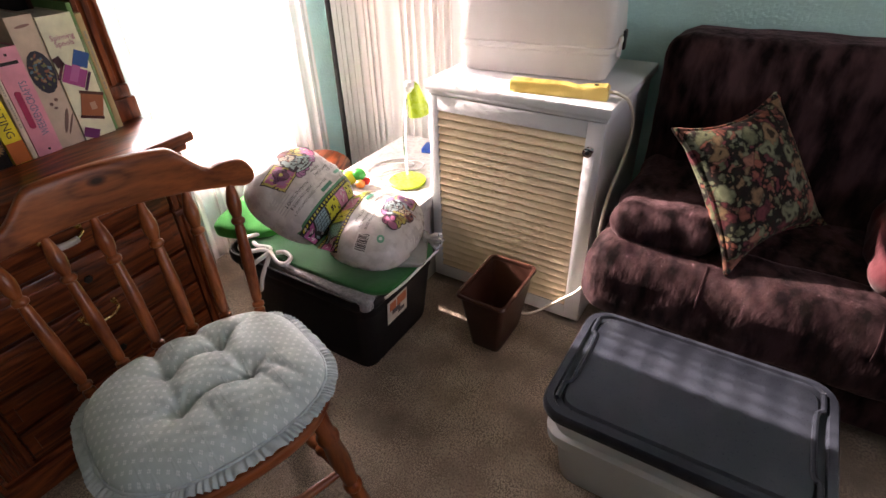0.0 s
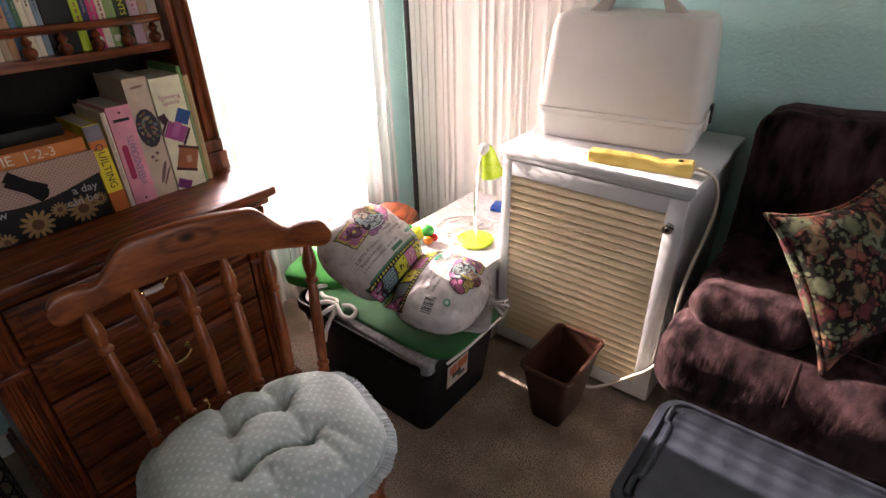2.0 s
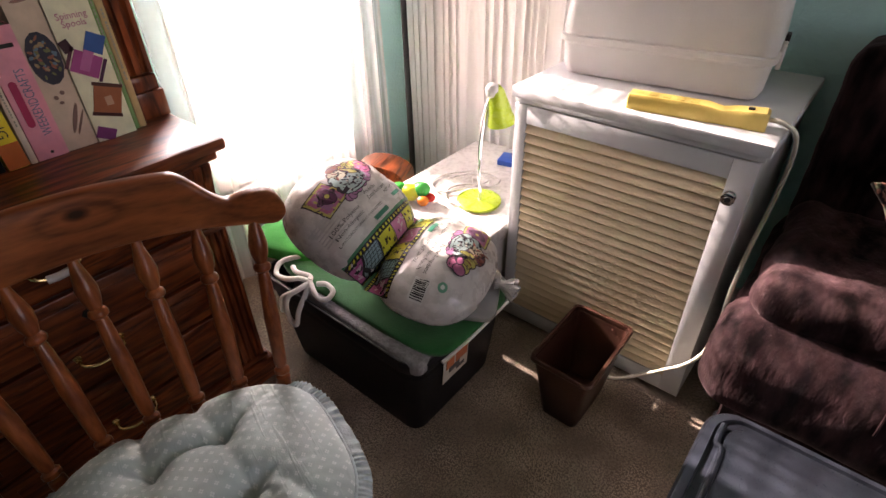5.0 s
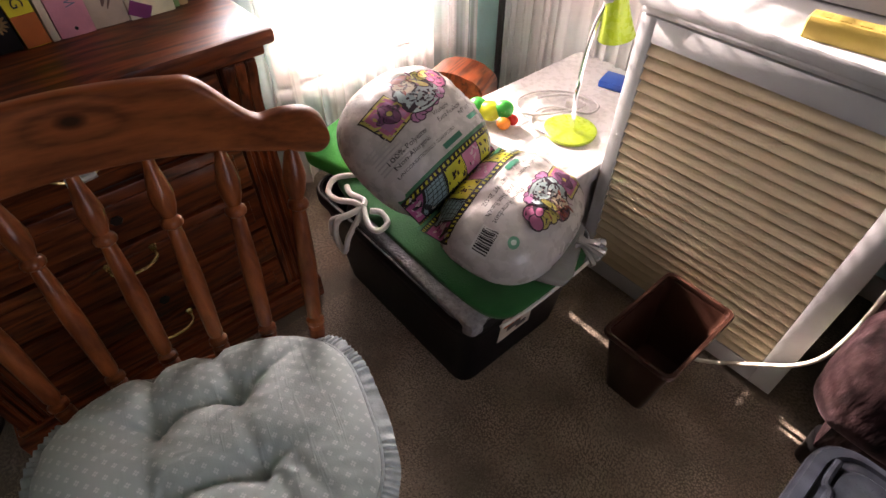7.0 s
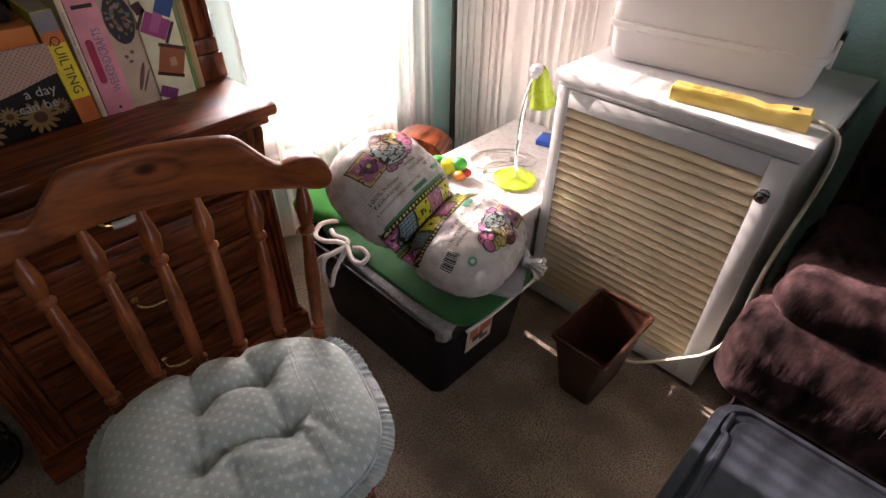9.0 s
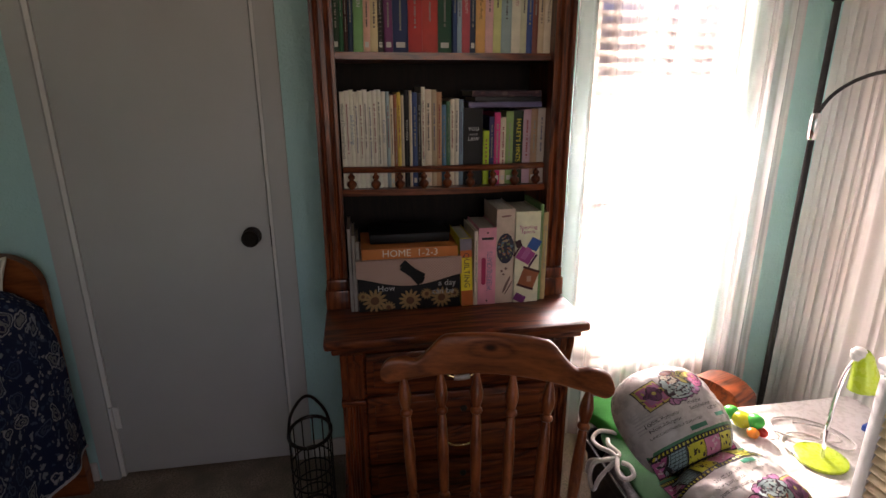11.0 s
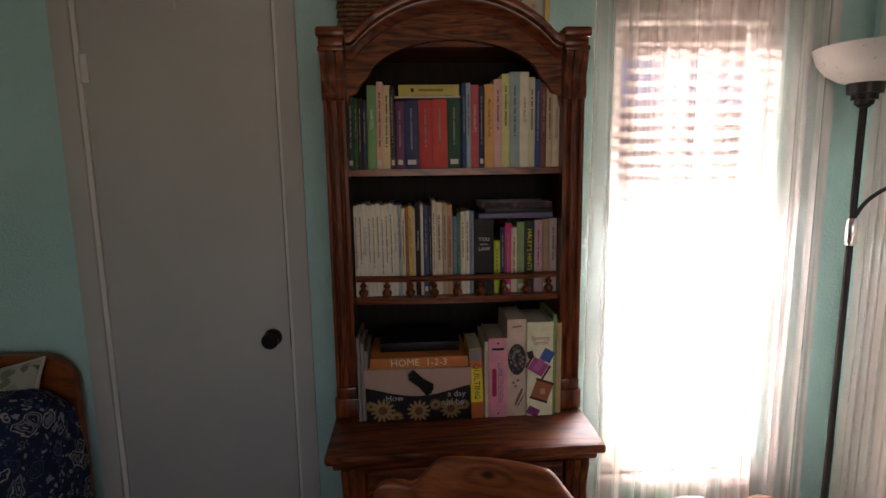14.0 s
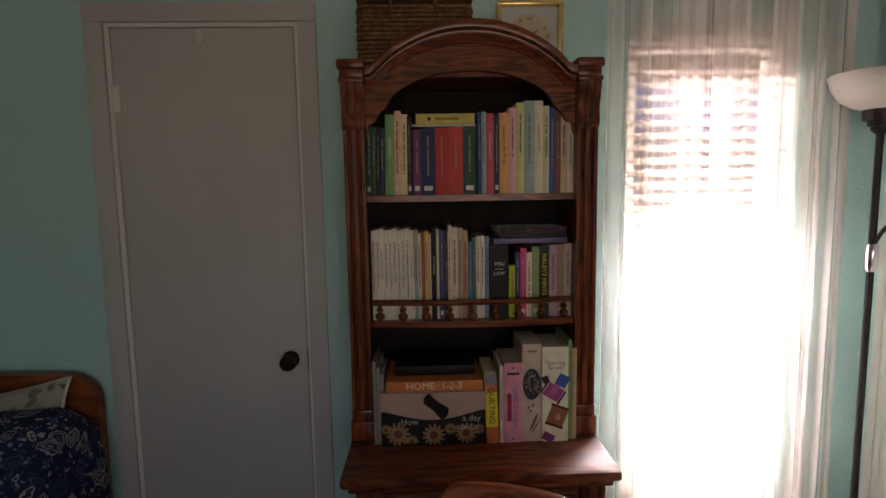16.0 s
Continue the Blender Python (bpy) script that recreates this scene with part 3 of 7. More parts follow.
D1 = (-0.675, -0.072, 2.03)         # closet door: y0, y1, top
T = 0.14

bm = B()
span(bm, (WX - T, SY - T, -0.1), (EX + T, NY + T, 0.0))
structure("floor", bm, CARPET, "worn grey-brown cut-pile carpet", "carpet")
bm = B()
span(bm, (WX - T, SY - T, CEIL), (EX + T, NY + T, CEIL + 0.1))
structure("ceiling", bm, CEILING_PAINT, "plain white textured ceiling", "ceiling")
bm = B()
for lo, hi in (((SY - T, 0), (D1[0] - 0.02, CEIL)), ((D1[0] - 0.02, D1[2] + 0.02), (D1[1] + 0.02, CEIL)), ((D1[1] + 0.02, 0), (W1[0], CEIL)),
               ((W1[0], 0), (W1[1], W1[2])), ((W1[0], W1[3]), (W1[1], CEIL)), ((W1[1], 0), (NY + T, CEIL))):
    span(bm, (WX - T, lo[0], lo[1]), (WX, hi[0], hi[1]))
structure("wall_west", bm, TEAL, "teal painted wall with orange-peel texture", "wall")
bm = B()
for lo, hi in (((WX, 0), (W2[0], CEIL)), ((W2[0], 0), (W2[1], W2[2])), ((W2[0], W2[3]), (W2[1], CEIL)), ((W2[1], 0), (EX, CEIL))):
    span(bm, (lo[0], NY, lo[1]), (hi[0], NY + T, hi[1]))
structure("wall_north", bm, TEAL, "teal painted wall with orange-peel texture", "wall")
# The unseen opening in this wall is added to let the fill in.
bm = B()
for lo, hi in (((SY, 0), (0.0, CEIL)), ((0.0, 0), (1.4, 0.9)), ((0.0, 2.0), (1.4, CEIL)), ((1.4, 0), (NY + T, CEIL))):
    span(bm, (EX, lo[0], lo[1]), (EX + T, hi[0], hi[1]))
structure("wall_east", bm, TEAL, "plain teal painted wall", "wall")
bm = B()
span(bm, (WX, SY - T, 0), (EX + T, SY, CEIL))
structure("wall_south", bm, TEAL, "plain teal painted wall", "wall")
bm = B()
for y0, y1 in ((D1[1] + 0.075, NY), (SY, D1[0] - 0.085)):
    span(bm, (WX, y0, 0), (WX + 0.012, y1, 0.075), 0.003)
span(bm, (WX + 0.012, NY - 0.012, 0), (EX, NY, 0.075), 0.003)
structure("baseboard", bm, WHITE_PAINT, "white painted baseboard", "baseboard")

# closet door in its casing, with a dark closet behind
door = thing("door_1", "closed flat white closet door in a painted casing", "door", (WX, 0, 0))
door["kind"] = "structure"
bm = B()
span(bm, (-0.036, D1[0] + 0.003, 0.012), (-0.004, D1[1] - 0.004, D1[2] - 0.003), 0.002)
part("slab", bm, DOOR_PAINT, door)
CW = 0.062
for nm, lo, hi in (("casing", (0.0, D1[0] - 0.012 - CW, 0.0), (0.016, D1[0] - 0.012, D1[2] + 0.012)), ("casing", (0.0, D1[1] + 0.012, 0.0), (0.016, D1[1] + 0.012 + CW, D1[2] + 0.012)),
                   ("head_casing", (0.0, D1[0] - 0.012 - CW, D1[2] + 0.012), (0.016, D1[1] + 0.012 + CW, D1[2] + 0.012 + CW))):
    bm = B()
    span(bm, lo, hi, 0.004)
    part(nm, bm, DOOR_PAINT, door)
for lo, hi in (((-T, D1[0] - 0.02, 0), (-0.001, D1[0], D1[2])), ((-T, D1[1], 0), (-0.001, D1[1] + 0.02, D1[2])), ((-T, D1[0] - 0.02, D1[2]), (-0.001, D1[1] + 0.02, D1[2] + 0.02))):
    bm = B()
    span(bm, lo, hi)
    part("jamb", bm, WHITE_PAINT, door)
bm = B()
span(bm, (-T - 0.02, D1[0] - 0.1, 0), (-T, D1[1] + 0.1, D1[2] + 0.1))
part("backing", bm, WHITE_PAINT, door)
for z in (0.25, 1.80):
    bm = B()
    lathe(bm, (0.006, D1[0] - 0.004, z - 0.045), (0.006, D1[0] - 0.004, z + 0.045), [(0, 0.007), (0.32, 0.007), (0.33, 0.006), (0.34, 0.007), (0.66, 0.007), (0.67, 0.006), (0.68, 0.007), (1, 0.007)], 10)
    span(bm, (-0.003, D1[0] - 0.022, z - 0.043), (0.003, D1[0] + 0.022, z + 0.043))
    part("hinge", bm, WHITE_PAINT, door)
bm = B()
lathe(bm, (-0.004, D1[1] - 0.062, 0.90), (0.052, D1[1] - 0.062, 0.90), [(0, 0.031), (0.08, 0.031), (0.12, 0.013), (0.45, 0.012), (0.55, 0.022), (0.7, 0.029), (0.9, 0.028), (1, 0.02)], 20)
part("door_knob", bm, DARK_BRONZE, door, "dark bronze round knob")
bm = B()
span(bm, (-0.004, -0.392, 1.985), (0.000, -0.368, 2.022), 0.001)
lathe(bm, (0, -0.38, 1.985), (0.004, -0.38, 1.985), [(0, 0.012), (1, 0.010)], 12)
part("hanger_tab", bm, WHITE_PLASTIC, door, "small grey plastic hanger over the door's top edge")
bm = B()
span(bm, (-0.02, D1[1] - 0.004, 0.86), (-0.0035, D1[1] - 0.0005, 0.93))
part("latch_plate", bm, DARK_BRONZE, door)


def window(name, label, m, w, z0, z1):
    """A double-hung sash window, seen from the inside: x to the right, y outwards."""
    win = thing(name, label, "window")
    win.matrix_world = m
    win["kind"] = "structure"
    def bar(nm, lo, hi, mat=WHITE_PAINT):
        bm = B()
        span(bm, lo, hi, 0.003)
        return part(nm, bm, mat, win)
    bar("window_frame", (0, 0.06, z0), (0.03, 0.13, z1))
    bar("window_frame", (w - 0.03, 0.06, z0), (w, 0.13, z1))
    bar("window_frame", (0.03, 0.06, z1 - 0.03), (w - 0.03, 0.13, z1))
    bar("window_frame", (0.03, 0.06, z0), (w - 0.03, 0.13, z0 + 0.03))
    mid = (z0 + z1) / 2 - 0.18
    for a, b, y in ((z0 + 0.03, mid + 0.02, 0.075), (mid - 0.02, z1 - 0.03, 0.10)):
        for lo, hi in (((0.03, a), (0.065, b)), ((w - 0.065, a), (w - 0.03, b)), ((0.065, a), (w - 0.065, a + 0.04)), ((0.065, b - 0.04), (w - 0.065, b))):
            bar("sash_rail", (lo[0], y, lo[1]), (hi[0], y + 0.025, hi[1]))
        g = bar("pane", (0.065, y + 0.010, a + 0.04), (w - 0.065, y + 0.014, b - 0.04), GLASS)
        g.visible_shadow = False
    bar("window_sill", (-0.02, -0.025, z0 - 0.022), (w + 0.02, 0.06, z0))
    return win


window("window_1", "tall white sash window behind blind and voile", Matrix.Translation((WX, W1[0], 0)) @ Matrix.Rotation(radians(90), 4, "Z"), W1[1] - W1[0], W1[2], W1[3])
window("window_2", "white sash window behind a cream curtain", Matrix.Translation((W2[0], NY, 0)), W2[1] - W2[0], W2[2], W2[3])


def blind(label, m, w, z0, z1, tilt):
    """A slatted blind: x to the right, y outwards."""
    b = thing("window_blind", label, "blind")
    b.matrix_world = m
    bm = B()
    span(bm, (0, -0.025, z1 - 0.05), (w, 0.025, z1), 0.003)
    part("headrail", bm, SLAT, b)
    bm = B()
    span(bm, (0, -0.022, z0), (w, 0.022, z0 + 0.016), 0.003)
    part("bottom_rail", bm, SLAT, b)
    bm = B()
    box(bm, (w - 0.01, 0.048, 0.003), (0, 0, 0), 0, Matrix.Rotation(tilt, 4, "X"))
    me = as_mesh("slat", bm, SLAT)
    z = z0 + 0.045
    while z < z1 - 0.06:
        s = new("slat", me)
        s.parent = b
        s.location = (w / 2, 0, z)
        z += 0.043
    for x in (0.09, w - 0.09):
        for y in (-0.025, 0.025):
            bm = B()
            lathe(bm, (x, y, z0), (x, y, z1), [(0, 0.0012), (1, 0.0012)], 6)
            part("ladder_cord", bm, CORD, b)
    return b


blind("white slatted blind, slats open, in the tall window", Matrix.Translation((WX - 0.028, W1[0] + 0.005, 0)) @ Matrix.Rotation(radians(90), 4, "Z"), W1[1] - W1[0] - 0.01, W1[2] + 0.005, W1[3], radians(28))
blind("white slatted blind behind a cream curtain", Matrix.Translation((W2[0] + 0.005, NY + 0.028, 0)), W2[1] - W2[0] - 0.01, W2[2] + 0.005, W2[3], radians(62))


def curtain(label, m, w, z0, z1, material, folds, depth, seed):
    """A gathered curtain on a rod: x along the wall, y into the room."""
    rnd = random.Random(seed)
    c = thing("curtain", label, "curtain")
    c.matrix_world = m
    ph = [rnd.uniform(0, 6.28) for _ in range(6)]

    def place(u, v):
        drop = 1 - v
        k = 2 * math.pi * folds
        warp = u + 0.020 * math.sin(2 * math.pi * 2.3 * u + ph[0]) + 0.012 * math.sin(2 * math.pi * 5.1 * u + ph[1]) + 0.006 * drop * math.sin(9 * u + 3 * v)
        y = depth * (0.55 * math.sin(k * warp) + 0.30 * math.sin(k * 0.47 * warp + ph[2]) * (0.4 + drop) + 0.25 * math.sin(k * 1.93 * warp + ph[3]) * (0.5 + 0.5 * v))
        x = w * u + 0.010 * math.sin(k * warp + 1.3) * (1 - 0.4 * v) + 0.012 * drop * math.sin(5 * u + ph[4])
        return Vector((x, y, z0 + (z1 - z0) * v))
    bm = B()
    grid(bm, folds * 12, 26, place)
    part("panel", bm, material, c, angle=80)
    bm = B()
    lathe(bm, (-0.06, 0, z1), (w + 0.06, 0, z1), [(0, 0.012), (0.02, 0.012), (0.03, 0.007), (0.97, 0.007), (0.98, 0.012), (1, 0.012)], 10)
    part("rod", bm, WHITE_PAINT, c)
    for x in (-0.02, w + 0.02):
        bm = B()
        span(bm, (x - 0.006, -0.075, z1 - 0.02), (x + 0.006, 0.008, z1 + 0.012))
        part("rod_bracket", bm, WHITE_PAINT, c)
    return c


curtain("gathered sheer white voile curtain, sunlit", Matrix.Translation((WX + 0.07, 0.945, 0)) @ Matrix.Rotation(radians(-90), 4, "Z") @ Matrix.Diagonal((-1, 1, 1, 1)), 0.83, 0.03, 2.30, VOILE, 15, 0.022, 3)
curtain("gathered cream voile curtain in the corner", Matrix.Translation((-1.53, NY - 0.07, 0)) @ Matrix.Diagonal((1, -1, 1, 1)), 0.82, 0.03, 2.30, VOILE_CREAM, 21, 0.0085, 5)

# what lies outside the windows
BACK = bpy.data.materials.new("outdoor_distance")
BACK.use_nodes = True
nt = BACK.node_tree
em = nt.nodes.new("ShaderNodeEmission")
tc = nt.nodes.new("ShaderNodeTexCoord")
sx = nt.nodes.new("ShaderNodeSeparateXYZ")
nt.links.new(tc.outputs["Object"], sx.inputs[0])
mr = node(nt, "ShaderNodeMapRange", From_Min=-2, From_Max=8)
nt.links.new(sx.outputs["Z"], mr.inputs[0])
rp = nt.nodes.new("ShaderNodeValToRGB")
for i, (z, c) in enumerate(((-2, (0.95, 0.92, 0.88)), (1.6, (0.95, 0.92, 0.88)), (1.9, (0.30, 0.28, 0.33)), (3.4, (0.34, 0.31, 0.37)), (3.6, (0.33, 0.42, 0.82)), (5.0, (0.45, 0.56, 0.95)), (5.15, (0.55, 0.40, 0.28)), (8, (0.6, 0.45, 0.33)))):
    e = rp.color_ramp.elements[i] if i < 2 else rp.color_ramp.elements.new(1)
    e.position, e.color = (z + 2) / 10, (*c, 1)
nt.links.new(mr.outputs[0], rp.inputs[0])
nt.links.new(rp.outputs[0], em.inputs[0])
em.inputs[1].default_value = 0.105
nt.links.new(em.outputs[0], nt.nodes["Material Output"].inputs[0])
bm = B()
prism(bm, [(-14, -2), (16, -2), (16, 7), (-14, 7)], lambda y, z: Vector((-16, y, z)), (-0.2, 0, 0))
structure("backdrop", bm, BACK, "bright yard, wall and sky far outside the window", "backdrop")
bm = B()
prism(bm, [(-14, -2), (12, -2), (12, 7), (-14, 7)], lambda x, z: Vector((x, 16, z)), (0, 0.2, 0))
structure("backdrop_north", bm, BACK, "bright yard and sky far outside the window", "backdrop")
bm = B()
span(bm, (-60, -60, -0.6), (60, 60, -0.5))
structure("ground", bm, surface("dry_ground", (0.32, 0.28, 0.22), (0.4, 0.36, 0.3), 2, 0.9), "sunlit dry ground outside", "ground")

# ---- the oak secretary: chest below, bookcase above ----
CY = 0.487


def hutch():
    h = thing("oak_hutch_bookcase", "carved dark oak bookcase hutch with arched top and fluted posts", "bookcase", (WX, CY, 0.735))
    D = 0.285        # depth to the front of the posts
    for s in (-1, 1):
        bm = B()
        span(bm, (0.02, s * 0.335 - 0.012, 0.0), (D - 0.03, s * 0.335 + 0.012, 1.09))
        part("side_panel", bm, OAK_Z, h)
        # post with two round-bottomed flutes
        pts = [(-0.030, D - 0.045), (-0.030, D)]
        for c in (-0.0135, 0.0135):
            pts += [(c + 0.0072 * math.cos(math.pi * (1 - q / 6)), D - 0.0095 * math.sin(math.pi * q / 6)) for q in range(7)]
        pts += [(0.030, D), (0.030, D - 0.045)]
        bm = B()
        prism(bm, pts, lambda y, x: Vector((x, s * 0.337 + y, 0.095)), (0, 0, 0.83))
        part("fluted_post", bm, OAK_Z, h)
        bm = B()
        span(bm, (D - 0.05, s * 0.337 - 0.032, 0.058), (D + 0.006, s * 0.337 + 0.032, 0.094), 0.006)
        span(bm, (D - 0.052, s * 0.337 - 0.036, 0.0), (D + 0.012, s * 0.337 + 0.036, 0.060), 0.004)
        part("post_base", bm, OAK_Z, h)
        # corbel with three lobes and a block above
        for k in (-1, 0, 1):
            bm = B()
            prof = [(0, 0.0), (0.014, 0.0), (0.021, 0.012), (0.021, 0.024), (0.013, 0.045), (0.014, 0.062), (0.026, 0.092), (0.035, 0.112), (0.036, 0.125), (0, 0.125)]
            prism(bm, prof, lambda d, z: Vector((D - 0.004 + d - 0.004 * abs(k), s * 0.337 + k * 0.0215 - 0.0095, 0.925 + z)), (0, 0.019, 0))
            bmesh.ops.bevel(bm, geom=bm.edges[:], offset=0.0025, segments=2, affect="EDGES")
            part("corbel_lobe", bm, OAK_Z, h)
        bm = B()
        span(bm, (D - 0.06, s * 0.337 - 0.033, 0.925), (D, s * 0.337 + 0.033, 1.06))
        span(bm, (D - 0.07, s * 0.337 - 0.036, 1.05), (D + 0.026, s * 0.337 + 0.036, 1.066), 0.005)
        span(bm, (D - 0.07, s * 0.337 - 0.034, 1.066), (D + 0.014, s * 0.337 + 0.034, 1.09), 0.004)
        span(bm, (D - 0.08, s * 0.337 - 0.040, 1.088), (D + 0.028, s * 0.337 + 0.040, 1.115), 0.008)
        part("capital", bm, OAK_Y, h)
    # Back panel coloured for the shade behind the books.
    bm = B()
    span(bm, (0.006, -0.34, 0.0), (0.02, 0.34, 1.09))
    part("back_panel", bm, OAK_SHADED, h)
    # arched front board
    n = 28
    arc = [(-0.303, 0.905), (-0.295, 0.940), (-0.278, 0.945), (-0.262, 0.972)]
    for i in range(n + 1):
        y = -0.245 + 0.49 * i / n
        arc.append((y, 0.985 + 0.104 * (1 - (y / 0.245) ** 2) ** 0.62))
    arc += [(0.262, 0.972), (0.278, 0.945), (0.295, 0.940), (0.303, 0.905)]
    top = [(0.303, 1.085)] + [(0.30 - 0.60 * i / n, 1.082 + 0.118 * max(0.0, 1 - ((0.30 - 0.60 * i / n) / 0.285) ** 2) ** 0.8) for i in range(n + 1)] + [(-0.303, 1.085)]
    bm = B()
    prism(bm, arc + top, lambda y, z: Vector((D - 0.012, y, z)), (-0.022, 0, 0))
    bmesh.ops.triangulate(bm, faces=[f for f in bm.faces if len(f.verts) > 4])
    part("arched_board", bm, OAK_ARCH, h, "arched oak board with bold cathedral grain", 25)
    # moulding that follows the arch: a swept profile
    prof = [(-0.01, -0.046), (0.010, -0.046), (0.014, -0.036), (0.024, -0.028), (0.026, -0.016), (0.040, -0.010), (0.044, 0.004), (0.040, 0.012), (-0.04, 0.012)]
    rings = []
    for i in range(45):
        t = -1 + 2 * i / 44
        y = 0.298 * t
        z = 1.082 + 0.125 * max(0.0, 1 - abs(t / 0.93) ** 2.1) ** 0.85
        rings.append([Vector((D - 0.012 + d, y, z + k)) for d, k in prof])
    bm = B()
    loft(bm, rings)
    part("arched_crown_moulding", bm, OAK_Y, h, angle=50)
    bm = B()
    span(bm, (0.02, -0.33, 1.075), (D - 0.04, 0.33, 1.09))
    part("top_board", bm, OAK_Y, h)
    for z, bow in ((0.735, 0.0), (0.358, 0.022)):
        bm = B()
        front = [(-0.323 + 0.646 * i / 16, D - 0.028 + bow * (1 - (i / 8 - 1) ** 2)) for i in range(17)]
        prism(bm, [(-0.323, 0.021), *front, (0.323, 0.021)], lambda y, x: Vector((x, y, z)), (0, 0, -0.019))
        bmesh.ops.bevel(bm, geom=[e for e in bm.edges if all(v.co.x > D - 0.06 for v in e.verts)], offset=0.003, segments=2, affect="EDGES")
        part("shelf", bm, OAK_Y, h)
    rail = part("gallery_rail", tube(B(), [(D - 0.034 + 0.022 * (1 - t * t), 0.30 * t, 0.414) for t in (-1, -0.75, -0.5, -0.25, 0, 0.25, 0.5, 0.75, 1)], 0.0095, 8, 4), OAK_Y, h)
    for i in range(9):
        t = -0.93 + 1.86 * i / 8
        x = D - 0.034 + 0.022 * (1 - t * t)
        bm = B()
        lathe(bm, (x, 0.30 * t, 0.358), (x, 0.30 * t, 0.409), [(0, 0.006), (0.08, 0.009), (0.18, 0.0135), (0.30, 0.0148), (0.42, 0.0125), (0.50, 0.007), (0.56, 0.0065), (0.64, 0.010), (0.73, 0.0105), (0.80, 0.007), (0.86, 0.005), (1, 0.005)], 12)
        part("gallery_spindle", bm, OAK_Z, h)
    return h


def chest():
    c = thing("oak_chest_of_drawers", "dark oak chest of drawers with fluted corner posts and brass pulls", "chest of drawers", (WX, CY, 0))
    F = 0.475      # front of the carcass
    bm = B()
    span(bm, (0.015, -0.335, 0.07), (F - 0.02, 0.335, 0.70))
    part("carcass", bm, OAK_Y, c)
    bm = B()
    span(bm, (0.012, -0.375, 0.706), (F + 0.040, 0.375, 0.735), 0.010)
    part("top", bm, OAK_Y, c)
    bm = B()
    span(bm, (0.013, -0.357, 0.684), (F + 0.022, 0.357, 0.706), 0.007)
    part("top_moulding", bm, OAK_Y, c)
    bm = B()
    span(bm, (0.013, -0.355, 0.0), (F + 0.014, 0.355, 0.075), 0.006)
    part("plinth", bm, OAK_Y, c)
    bm = B()
    span(bm, (0.013, -0.345, 0.075), (F + 0.004, 0.345, 0.092), 0.005)
    part("plinth_moulding", bm, OAK_Y, c)
    for s in (-1, 1):
        pts = [(-0.031, F - 0.03), (-0.031, F)]
        for k in (-0.016, 0.0, 0.016):
            pts += [(k - 0.006, F), (k - 0.003, F - 0.008), (k + 0.003, F - 0.008), (k + 0.006, F)]
        pts += [(0.031, F), (0.031, F - 0.03)]
        bm = B()
        prism(bm, pts, lambda y, x: Vector((x, s * 0.304 + y, 0.092)), (0, 0, 0.42))
        part("fluted_post", bm, OAK_Z, c)
        bm = B()
        span(bm, (F - 0.03, s * 0.304 - 0.034, 0.512), (F + 0.006, s * 0.304 + 0.034, 0.530), 0.004)
        part("post_collar", bm, OAK_Y, c)
        for k in (-1, 0, 1):
            bm = B()
            prof = [(0, 0.0), (0.006, 0.0), (0.010, 0.02), (0.006, 0.06), (0.018, 0.11), (0.028, 0.14), (0.028, 0.154), (0, 0.154)]
            prism(bm, prof, lambda d, z: Vector((F - 0.006 + d, s * 0.304 + k * 0.021 - 0.0095, 0.530 + z)), (0, 0.019, 0))
            bmesh.ops.bevel(bm, geom=bm.edges[:], offset=0.0022, segments=2, affect="EDGES")
            part("corbel_lobe", bm, OAK_Z, c)
        bm = B()
        span(bm, (F - 0.03, s * 0.304 - 0.031, 0.530), (F - 0.008, s * 0.304 + 0.031, 0.684))
        part("corbel_block", bm, OAK_Z, c)
    rows = [(0.545, 0.672, 0.60), (0.42, 0.532, 0.0), (0.305, 0.412, 0.375), (0.20, 0.297, 0.0), (0.098, 0.192, 0.17)]
    for z0, z1, hz in rows:
        d = part("drawer_front", box(B(), (0.022, 0.535, z1 - z0), (F - 0.008, 0, (z0 + z1) / 2), 0.006), OAK_Y, c)
        bm = B()
        box(bm, (0.006, 0.49, z1 - z0 - 0.045), (F + 0.004, 0, (z0 + z1) / 2), 0.0025)
        part("raised_panel", bm, OAK_Y, d)
        if hz:
            bm = B()
            tube(bm, [(F + 0.008, -0.042, hz + 0.012), (F + 0.026, -0.040, hz + 0.004), (F + 0.032, -0.02, hz - 0.004), (F + 0.033, 0, hz - 0.005), (F + 0.032, 0.02, hz - 0.004), (F + 0.026, 0.040, hz + 0.004), (F + 0.008, 0.042, hz + 0.012)], 0.0035, 8, 4)
            for y in (-0.042, 0.042):
                lathe(bm, (F + 0.006, y, hz + 0.012), (F + 0.012, y, hz + 0.012), [(0, 0.009), (1, 0.006)], 10)
            part("bail_pull", bm, BRASS, d, "worn brass bail pull")
            if hz == 0.60:
                bm = B()
                tube(bm, [(F + 0.034, -0.022, hz - 0.004), (F + 0.036, 0, hz - 0.005), (F + 0.034, 0.022, hz - 0.004)], 0.008, 10, 4)
                part("pull_grip", bm, WHITE_GLOSS, d, "white porcelain grip")
        else:
            bm = B()
            lathe(bm, (F + 0.006, 0.012, (z0 + z1) / 2), (F + 0.010, 0.012, (z0 + z1) / 2), [(0, 0.012), (1, 0.010)], 6)
            part("keyhole_plate", bm, BLACK_METAL, d)
    return c


chest()
hutch()

# ---- books ----
PX = 0.001634
HX = WX + 0.285 - 0.03        # front of the shelves


